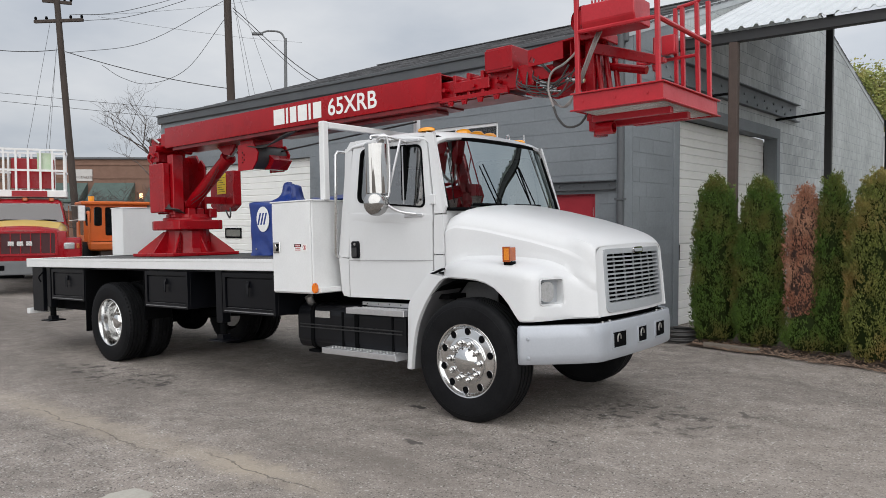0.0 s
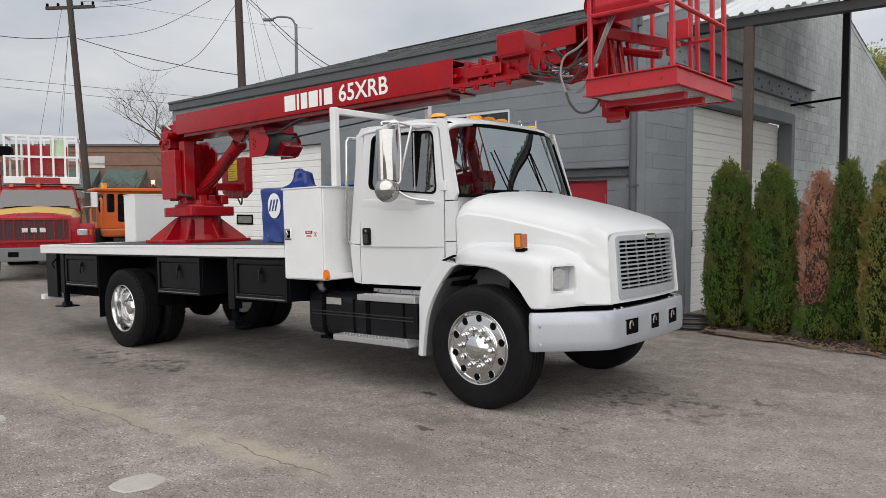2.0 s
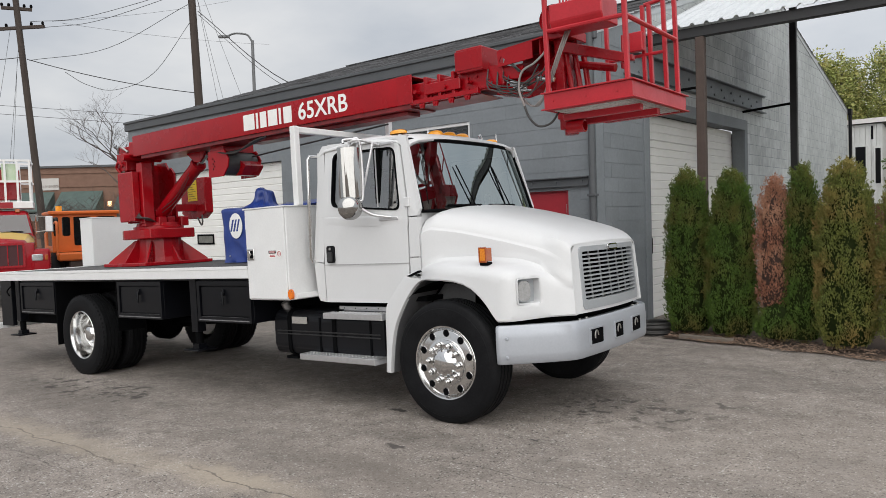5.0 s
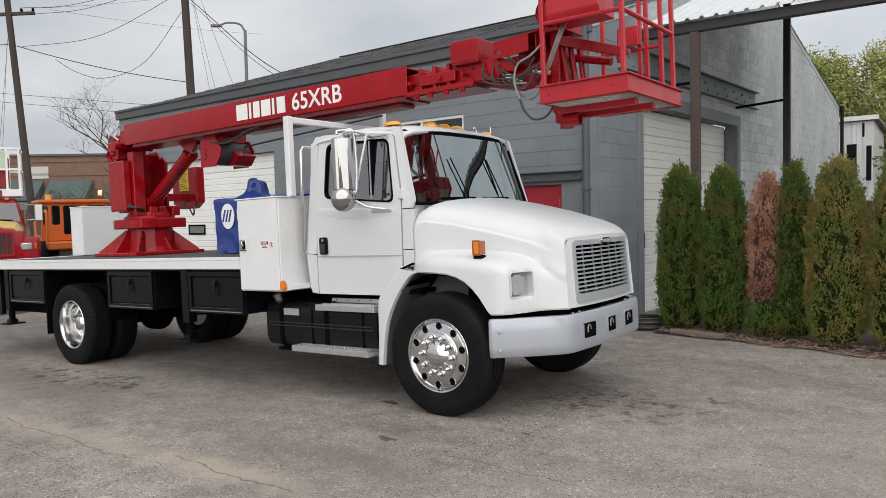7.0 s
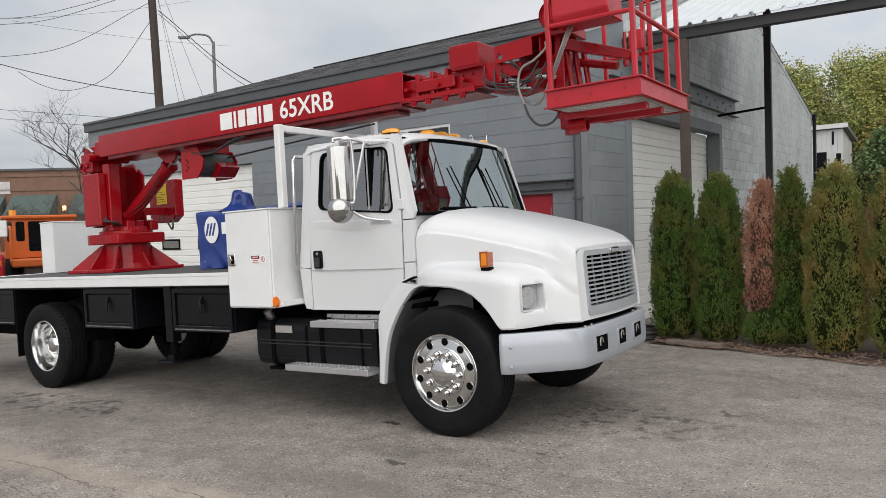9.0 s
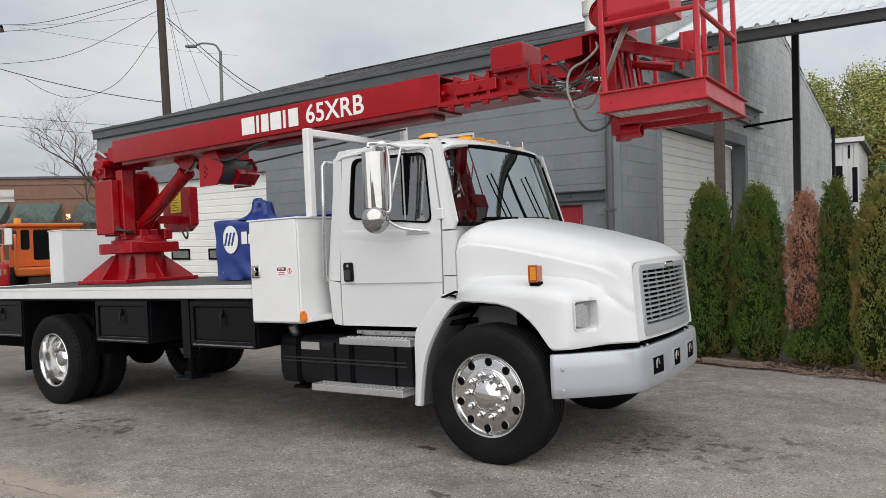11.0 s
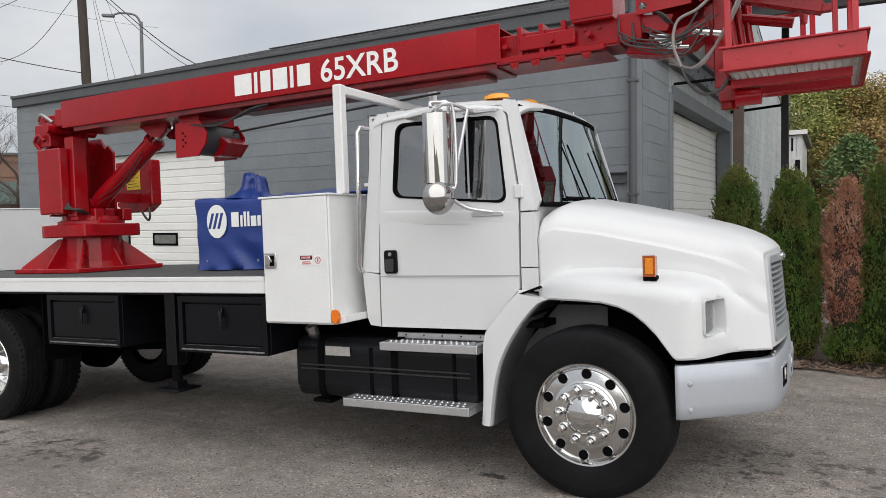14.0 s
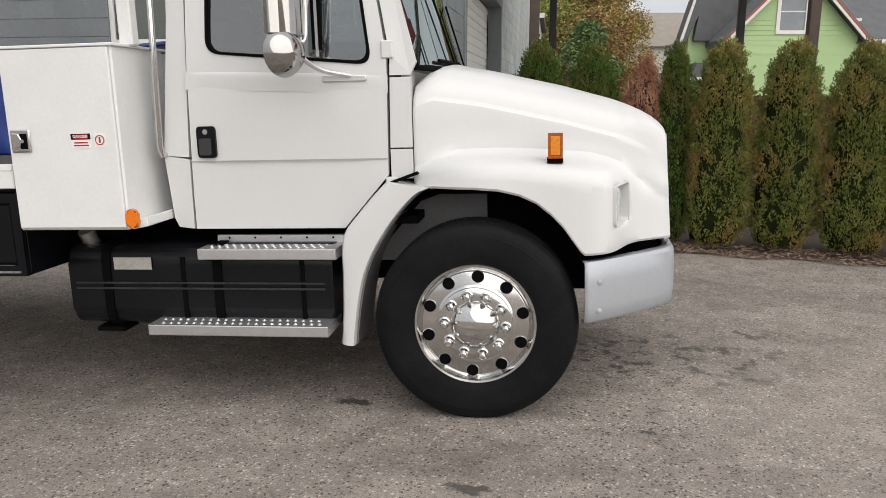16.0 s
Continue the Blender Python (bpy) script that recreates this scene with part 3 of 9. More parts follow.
def wall_with_openings(bm, length, height, openings, thick, base=0.0, top=None):
    """A wall along local x with rectangular openings (x0, x1, z0, z1), built as blocks round them; top(x) may slope."""
    cuts = sorted({0.0, length, *[o[0] for o in openings], *[o[1] for o in openings]})
    for a, b in zip(cuts, cuts[1:]):
        spans = sorted([(o[2], o[3]) for o in openings if o[0] < b - 1e-6 and o[1] > a + 1e-6])
        z = base
        for s0, s1 in spans:
            if s0 > z + 1e-4:
                box(bm, a, b, 0, thick, z, s0)
            z = s1
        if top is None:
            box(bm, a, b, 0, thick, z, height)
        else:
            prism(bm, [(a, z), (b, z), (b, top(b)), (a, top(a))], 0, thick, "XZ")


def block_courses(name, parent, length, z0, z1, openings, mat, near, top=None, w=0.406, h=0.203, limit=300, joint=0.007, proud=0.003, upright=0.006):
    """Painted blocks laid in running bond, each a shallow piece with its own edges; those round the length `near` are parts."""
    cells, cut = [], []
    row, z = 0, z0
    while z < z1 - 0.02:
        zt = min(z + h, z1)
        x = -w / 2 if row % 2 else 0.0
        while x < length:
            a, b = max(x, 0), min(x + w, length)
            x += w
            spans = [(a, b)]
            for o in openings:
                if z < o[3] - 0.03 and zt > o[2] + 0.03:
                    spans = [q for u, v in spans for q in ((u, min(v, o[0])), (max(u, o[1]), v)) if q[1] > q[0]]
            for u, v in spans:
                if v - u <= 0.05:
                    continue
                if top is not None and zt > min(top(u), top(v)) - 0.02:
                    if min(top(u), top(v)) - 0.02 > z + 0.01:        # cut to the slope of the gable
                        cut.append((u, v, z, min(zt, top(u) - 0.02), min(zt, top(v) - 0.02)))
                else:
                    cells.append((round(u, 3), round(v, 3), round(z, 3), round(zt, 3)))
        z = zt
        row += 1
    cells.sort(key=lambda c: abs((c[0] + c[1]) / 2 - near) + 0.8 * abs(c[2] - 2.2))
    meshes = {}
    j, k = joint / 2, upright / 2
    for a, b, z, zt in cells[:limit]:
        key = (round(b - a, 2), round(zt - z, 2))
        if key not in meshes:
            t = B()
            box(t, k, key[0] - k, -proud, 0.0, j, key[1] - j, 0.0006)
            me = bpy.data.meshes.new(name)
            t.to_mesh(me)
            t.free()
            me.materials.append(mat)
            meshes[key] = me
        ob = new(name, meshes[key])
        ob.parent = parent
        ob.matrix_local = pose(a, 0.0008 * math.sin(37.0 * a + 91.0 * z), z)
    verts, faces = [], []
    for a, b, z, za, zb in [(a, b, z, zt, zt) for a, b, z, zt in cells[limit:]] + cut:
        n0 = len(verts)
        for y in (0.0, -proud):
            verts += [(a + k, y, z + j), (b - k, y, z + j), (b - k, y, zb - j), (a + k, y, za - j)]
        faces += [(n0 + 4, n0 + 5, n0 + 6, n0 + 7)] + [(n0 + q, n0 + (q + 1) % 4, n0 + 4 + (q + 1) % 4, n0 + 4 + q) for q in range(4)]
    if faces:
        me = bpy.data.meshes.new("block_rest")
        me.from_pydata(verts, [], faces)
        me.materials.append(mat)
        ob = new("block_rest", me)
        ob.parent = parent
        tagged(ob, kind="stuff")


WALL_TOP, REAR_TOP, RIDGE_Y, RIDGE_Z, DEPTH, FRONT = 4.15, 4.46, 7.4, 6.55, 15.5, 12.42


def gable_top(y):
    low, t = (WALL_TOP, y / RIDGE_Y) if y < RIDGE_Y else (REAR_TOP, (DEPTH - y) / (DEPTH - RIDGE_Y))
    return low + (RIDGE_Z - low) * t


# openings of the front wall, from its left end
F_OPEN = [(FRONT - 10.6, FRONT - 6.67, -0.6, 2.88), (FRONT - 3.82, FRONT - 2.12, 2.18, 3.13), (FRONT - 1.4, FRONT - 0.44, -0.5, 2.0)]
S_OPEN = [(1.67, 6.1, -0.5, 3.22)]

bm = B()
wall_with_openings(bm, FRONT, WALL_TOP, F_OPEN, 0.22, base=-0.6)
wall_front = tagged(obj("wall_front", bm, BLOCK), "dark grey painted block wall of the workshop", "wall", kind="structure")
wall_front.matrix_world = BLD @ pose(-FRONT, 0, 0)
S2 = [(a - 0.22, b - 0.22, c, d) for a, b, c, d in S_OPEN]
bm = B()
wall_with_openings(bm, DEPTH - 0.22, 0, S2, 0.22, base=-0.5, top=lambda y: gable_top(y + 0.22))
wall_side = tagged(obj("wall_side", bm, BLOCK), "weathered grey block gable wall with a roller door", "wall", kind="structure")
wall_side.matrix_world = BLD @ pose(0, 0.22, 0, 0, 0, 90)
bm = B()
box(bm, -FRONT, -0.22, DEPTH - 0.2, DEPTH, -0.5, WALL_TOP - 0.05)
box(bm, -FRONT, -FRONT + 0.2, 0.22, DEPTH - 0.2, -0.5, WALL_TOP - 0.05)
prism(bm, [(0.22, WALL_TOP - 0.05), (DEPTH - 0.2, WALL_TOP - 0.05), (RIDGE_Y, RIDGE_Z - 0.06)], -FRONT, -FRONT + 0.2, "YZ")
wall_rear = tagged(obj("wall_rear", bm, BLOCK), "grey block rear and end walls of the workshop", "wall", kind="structure")
wall_rear.matrix_world = BLD

# roof of shingle courses, with a fascia along the front
bm = B()
n = 24
for side in (0, 1):
    for k in range(n):
        t0, t1 = k / n, (k + 1) / n + 0.012
        y0 = RIDGE_Y * t0 if side == 0 else DEPTH - (DEPTH - RIDGE_Y) * t0
        y1 = RIDGE_Y * t1 if side == 0 else DEPTH - (DEPTH - RIDGE_Y) * t1
        low = REAR_TOP if side else WALL_TOP
        za, zb = low + (RIDGE_Z - low) * t0, low + (RIDGE_Z - low) * t1
        x = -FRONT - 0.12
        while x < 0.0:
            w = 0.42 + 0.18 * noise.noise((k * 3.1, x * 5.3, side))
            xe = min(x + w, 0.035)
            lift = 0.012 + 0.005 * noise.noise((x * 7, k, 3))
            vs = [bm.verts.new(p) for p in ((x, y0, za + 0.03 + lift), (xe - 0.006, y0, za + 0.03 + lift), (xe - 0.006, y1, zb + 0.022), (x, y1, zb + 0.022))]
            vb = [bm.verts.new(v.co - Vector((0, 0, 0.02))) for v in vs]
            bm.faces.new(vs)
            for q in range(4):
                bm.faces.new((vs[q], vs[(q + 1) % 4], vb[(q + 1) % 4], vb[q]))
            x = xe
roof = tagged(obj("roof", bm, SHINGLE), "low gabled roof of grey shingles", "roof", kind="structure")
roof.matrix_world = BLD
bm = B()
prism(bm, [(0.16, WALL_TOP + 0.015), (RIDGE_Y, RIDGE_Z + 0.015), (DEPTH + 0.1, REAR_TOP - 0.02), (DEPTH + 0.1, REAR_TOP - 0.14), (RIDGE_Y, RIDGE_Z - 0.13), (0.16, WALL_TOP - 0.12)], -FRONT + 0.2, -0.22, "YZ")
deck = part("roof_deck", bm, FASCIA, roof)
bm = B()
box(bm, -FRONT - 0.06, 0.06, -0.07, -0.004, WALL_TOP - 0.16, WALL_TOP + 0.04, 0.012)
box(bm, -FRONT - 0.05, 0.05, -0.10, -0.072, WALL_TOP + 0.0, WALL_TOP + 0.055, 0.008)
fascia = tagged(obj("trim", bm, FASCIA), "dark grey fascia board along the eaves", "fascia", kind="structure")
fascia.matrix_world = BLD
bm = B()
prism(bm, [(RIDGE_Y, RIDGE_Z + 0.05), (DEPTH + 0.12, REAR_TOP + 0.01), (DEPTH + 0.12, REAR_TOP - 0.13), (RIDGE_Y, RIDGE_Z - 0.09)], 0.004, 0.014, "YZ")
prism(bm, [(RIDGE_Y, RIDGE_Z + 0.05), (0.0, WALL_TOP + 0.05), (0.0, WALL_TOP - 0.09), (RIDGE_Y, RIDGE_Z - 0.09)], 0.004, 0.014, "YZ")
rake = tagged(obj("trim", bm, surface("pale_rake_trim", (0.42, 0.44, 0.45), (0.32, 0.34, 0.35), rough=0.6)), "pale metal trim along the gable rake", "trim", kind="structure")
rake.matrix_world = BLD
bm = B()
box(bm, 0.02, 0.12, DEPTH - 0.05, DEPTH + 0.15, REAR_TOP - 0.12, REAR_TOP + 0.06, 0.01)
cyl(bm, (0.07, DEPTH + 0.04, REAR_TOP - 0.12), (0.07, DEPTH + 0.04, -0.05), 0.05, n=10)
g = tagged(obj("downpipe", bm, BLACK), "black gutter end and downpipe at the far eave", "downpipe")
g.matrix_world = BLD


def sectional_door(x0, x1, z0, z1, m, label, windows=(), sec=0.52, rib=0.13):
    """A roll-up door of ribbed sections."""
    d = thing("sectional_door", (0, 0, 0), label, "garage door")
    d.matrix_world = m
    z = z0
    while z < z1 - 0.02:
        zt = min(z + sec, z1)
        b = B()
        box(b, x0, x1, 0.012, 0.05, z, zt - 0.006)
        q = z
        while q < zt - 0.03:
            prism(b, [(0.0, q + 0.012), (0.0, min(q + rib, zt) - 0.014), (0.012, min(q + rib, zt) - 0.004), (0.012, q + 0.004)], x0, x1, "YZ")
            q += rib
        part("door_section", b, DOOR_WHITE, d)
        z = zt
    for wx0, wx1, wz0, wz1 in windows:
        f = B()
        holed_panel(f, [(wx0, wz0), (wx1, wz0), (wx1, wz1), (wx0, wz1)], round_poly([(wx0 + .035, wz0 + .035), (wx1 - .035, wz0 + .035), (wx1 - .035, wz1 - .035), (wx0 + .035, wz1 - .035)], 0.02, 3), lambda u, v, w: (u, -0.016 + w, v), 0.014, 24)
        wf = part("door_window", f, BLACK_MATT, d, "black-framed door light")
        g2 = B()
        box(g2, wx0 + .03, wx1 - .03, -0.010, -0.004, wz0 + .03, wz1 - .03)
        part("pane", g2, surface("door_light_pane", (0.10, 0.11, 0.10), (0.20, 0.21, 0.19), rough=0.15, scale=8), wf)
    return d


WINS = [(-9.83 + 1.25 * i, -9.2 + 1.25 * i, 1.27, 1.49) for i in range(3)]
sectional_door(-10.6, -6.67, -0.55, 2.88, BLD @ pose(0, 0.12, 0), "white ribbed sectional door with small dark lights", WINS)
sectional_door(1.67, 6.1, -0.3, 3.22, BLD @ pose(-0.235, 0, 0, 0, 0, 90), "white ribbed sectional door set back in the gable wall", [(1.75, 2.25, 1.0, 1.25)])
# steel frame round the side door, lintel angle, downpipe
bm = B()
box(bm, 0.0, 0.025, 1.48, 1.67, -0.2, 3.30, 0.004)
box(bm, 0.0, 0.025, 1.67, 6.28, 3.22, 3.42, 0.004)
box(bm, 0.0, 0.025, 6.1, 6.28, -0.2, 3.22, 0.004)
t = tagged(obj("door_trim", bm, BLOCK), "dark grey steel trim round the side door", "trim", kind="structure")
t.matrix_world = BLD
bm = B()
box(bm, 0.0, 0.012, 0.85, 7.3, 3.66, 3.98, 0.003)
box(bm, 0.0, 0.10, 0.85, 7.3, 3.98, 3.995)
box(bm, 0.0, 0.10, 0.85, 7.3, 3.645, 3.66)
for i in range(12):
    cyl(bm, (0.012, 1.2 + i * 0.52, 3.86), (0.035, 1.2 + i * 0.52, 3.86), 0.022, n=8)
    cyl(bm, (0.012, 1.35 + i * 0.52, 3.74), (0.035, 1.35 + i * 0.52, 3.74), 0.022, n=8)
t = tagged(obj("steel_channel", bm, BLOCK), "grey painted bolted steel channel on the wall", "steel beam")
t.matrix_world = BLD
bm = B()
box(bm, -3.0, -0.12, -0.06, -0.004, 2.165, 2.18)
box(bm, -3.0, -0.12, -0.014, -0.004, 2.06, 2.165)
box(bm, -3.0, -0.12, -0.06, -0.004, 2.05, 2.06)
for i in range(5):
    cyl(bm, (-0.22 - i * 0.4, -0.014, 2.115), (-0.22 - i * 0.4, -0.03, 2.115), 0.016, n=8)
t = tagged(obj("steel_channel", bm, FASCIA), "grey steel channel above the red door", "steel beam")
t.matrix_world = BLD
bm = B()
tube(bm, [(-0.03, -0.065, -0.2), (-0.03, -0.065, 2.0), (-0.03, -0.065, 4.12)], 0.045, 12)
for zz in (0.6, 1.9, 3.2):
    box(bm, -0.09, 0.03, -0.115, -0.004, zz, zz + 0.03)
t = tagged(obj("downpipe", bm, FASCIA, smooth=True), "grey round downpipe at the corner of the wall", "downpipe")
t.matrix_world = BLD

# red door and the window
d = thing("red_door", (0, 0, 0), "plain red painted metal door in the block wall", "door")
d.matrix_world = BLD
b = B()
box(b, -1.38, -0.46, 0.06, 0.10, -0.3, 1.985, 0.003)
leaf = part("door_leaf", b, RED_DOOR, d)
b = B()
box(b, -1.4, -1.36, 0.03, 0.12, -0.3, 2.0)
box(b, -0.485, -0.44, 0.03, 0.12, -0.3, 2.0)
box(b, -1.36, -0.485, 0.03, 0.12, 1.985, 2.0)
part("door_frame", b, RED_DOOR, d)
b = B()
for zz in (0.4, 1.1, 1.75):
    cyl(b, (-0.488, 0.045, zz - 0.06), (-0.488, 0.045, zz + 0.06), 0.012, n=8)
part("hinge", b, STEEL, d)
w = thing("window_1", (0, 0, 0), "white-framed workshop window with a pale blind", "window")
w["kind"] = "structure"
w.matrix_world = BLD
x0, x1, z0, z1 = -3.82, -2.12, 2.18, 3.13
for n_, a in (("window_frame", (x0, x0 + .05, z0, z1)), ("window_frame", (x1 - .05, x1, z0, z1)), ("window_frame", (x0 + .05, x1 - .05, z0, z0 + .05)), ("window_frame", (x0 + .05, x1 - .05, z1 - .05, z1)), ("mullion", (-3.0, -2.96, z0 + .05, z1 - .05))):
    b = B()
    box(b, a[0], a[1], 0.02, 0.08, a[2], a[3], 0.004)
    part(n_, b, WHITE_DULL, w)
b = B()
box(b, x0 - 0.04, x1 + 0.04, -0.06, -0.022, z0 - 0.05, z0 - 0.002, 0.006)
part("window_sill", b, WHITE_DULL, w)
b = B()
box(b, x0 + .045, x1 - .045, 0.05, 0.056, z0 + .045, z1 - .045)
part("pane", b, glass("workshop_glass", (0.72, 0.75, 0.74)), w)
b = B()
box(b, x0 + .05, x1 - .05, 0.11, 0.125, z1 - 0.22, z1 - 0.12)
part("blind_rail", b, WHITE_DULL, w)
b = B()
box(b, x0 + .05, x1 - .05, 0.13, 0.138, z0 + 0.05, z1 - 0.22)
part("blind", b, surface("pale_blind", (0.60, 0.56, 0.49), (0.50, 0.46, 0.40), rough=0.8), w)
# black sheet: the darkness of the unlit room is put into its colour
bm = B()
box(bm, -4.4, -1.6, 0.9, 0.95, 1.5, 3.6)
o = tagged(obj("backdrop", bm, BLACK_MATT), "black sheet standing in for the unlit workshop behind the window", "interior", kind="structure")
o.matrix_world = BLD
# flue on the roof
bm = B()
lathe(bm, [(0.075, 0), (0.075, 0.30), (0.098, 0.30), (0.098, 0.315), (0.108, 0.32), (0.108, 0.47), (0.112, 0.475), (0.112, 0.49), (0.0, 0.50)], 24, "Z", (-0.42, 0.30, 4.20))
f = tagged(obj("roof_flue", bm, surface("pale_galvanised", (0.60, 0.59, 0.56), (0.48, 0.47, 0.45), rough=0.5, metal=0.3, scale=8), smooth=True), "galvanised steel flue with a round cap", "flue")
f.matrix_world = BLD

# ---- canopy beside the gable ----
can = thing("canopy", (0, 0, 0), "open canopy with a corrugated metal roof on steel posts", "canopy")
b = B()
box(b, -0.75, 9.0, 4.88, 5.0, 4.12, 4.26, 0.006)
part("beam", b, POST_DARK, can, "black steel edge beam")
b = B()
x = -0.62
pts_lo, pts_hi = [], []
while x < 9.0:
    for dx, up in ((0.0, 0.0), (0.11, 0.0), (0.135, 0.035), (0.165, 0.035), (0.19, 0.0)):
        pts_lo.append((x + dx, 4.80, 4.27 + up))
        pts_hi.append((x + dx + 0.24, 9.8, CANOPY_TOP + up))
    x += 0.2
loft(b, [pts_lo, pts_hi])
loft(b, [[(p[0], p[1], p[2] - 0.004) for p in pts_lo], [(p[0], p[1], p[2] - 0.004) for p in pts_hi]])
part("roof_sheet", b, SHEET, can, "pale corrugated roof sheet")
for px in (0.2, 3.43, 6.7):
    b = B()
    box(b, px - 0.06, px + 0.06, 4.88, 5.0, -0.1, 4.12, 0.008)
    part("post", b, POST_BROWN, can, "rust-brown square post")
    b = B()
    box(b, px + 0.24, px + 0.36, 9.35, 9.47, -0.1, 4.26 + (CANOPY_TOP - 4.26) * 0.9, 0.008)
    part("post", b, POST_DARK, can, "black square post")
b = B()
tube(b, [(-0.4, 9.3, 3.55), (0.5, 9.4, 3.63)], 0.025, 8)
tube(b, [(-0.6, 4.94, 3.4), (0.2, 4.94, 3.42)], 0.02, 8)
split("brace", b, BLACK_MATT, can)


# ---- hedge of narrow conifers ----
def foliage(name, c1, c2, c3):
    m = surface(name, c1, c2, rough=0.62, scale=3, fine=24, island=0.45, spec=0.25, amount=0.4)
    nt = m.node_tree
    b = nt.nodes["Principled BSDF"]
    base = b.inputs["Base Color"].links[0].from_socket
    n = nd(nt, "ShaderNodeTexNoise", Scale=2.2, Detail=4.0)
    tc = [q for q in nt.nodes if q.bl_idname == "ShaderNodeTexCoord"][0]
    nt.links.new(tc.outputs["Object"], n.inputs["Vector"])
    r = nt.nodes.new("ShaderNodeMapRange")
    r.inputs["From Min"].default_value, r.inputs["From Max"].default_value = 0.46, 0.66
    nt.links.new(n.outputs["Fac"], r.inputs["Value"])
    mx = nt.nodes.new("ShaderNodeMix")
    mx.data_type = "RGBA"
    mx.inputs["B"].default_value = col(c3)
    nt.links.new(r.outputs[0], mx.inputs["Factor"])
    nt.links.new(base, mx.inputs["A"])
    nt.links.new(mx.outputs["Result"], b.inputs["Base Color"])
    return m


LEAF = foliage("conifer_green", (0.100, 0.165, 0.028), (0.040, 0.080, 0.015), (0.155, 0.130, 0.038))
LEAF_BRONZE = foliage("conifer_bronze", (0.200, 0.215, 0.052), (0.085, 0.110, 0.026), (0.30, 0.205, 0.070))
LEAF_DEAD = foliage("conifer_dead", (0.40, 0.185, 0.115), (0.24, 0.105, 0.068), (0.52, 0.30, 0.20))
# dark core colours: the shade between the leaves is put into them
LEAF_CORE = surface("conifer_shade_core", (0.012, 0.020, 0.006), (0.022, 0.028, 0.009), rough=0.95, spec=0.05)
LEAF_CORE_DEAD = surface("dead_shade_core", (0.05, 0.025, 0.018), (0.03, 0.016, 0.012), rough=0.9)
BARK = surface("bark", (0.10, 0.075, 0.055), (0.06, 0.045, 0.034), rough=0.9, scale=14, bump=0.5)


def column_profile(t, h):
    """Half-width of a columnar conifer at the height t (0..1)."""
    if t >= 1:
        return 0.0
    low = 0.82 + 0.30 * math.sin(min(t / 0.16, 1) * math.pi / 2)
    return (low - 0.26 * max(0.0, t - 0.16)) * (1 - max(0, (t - 0.55) / 0.45) ** 2.6) ** 0.5


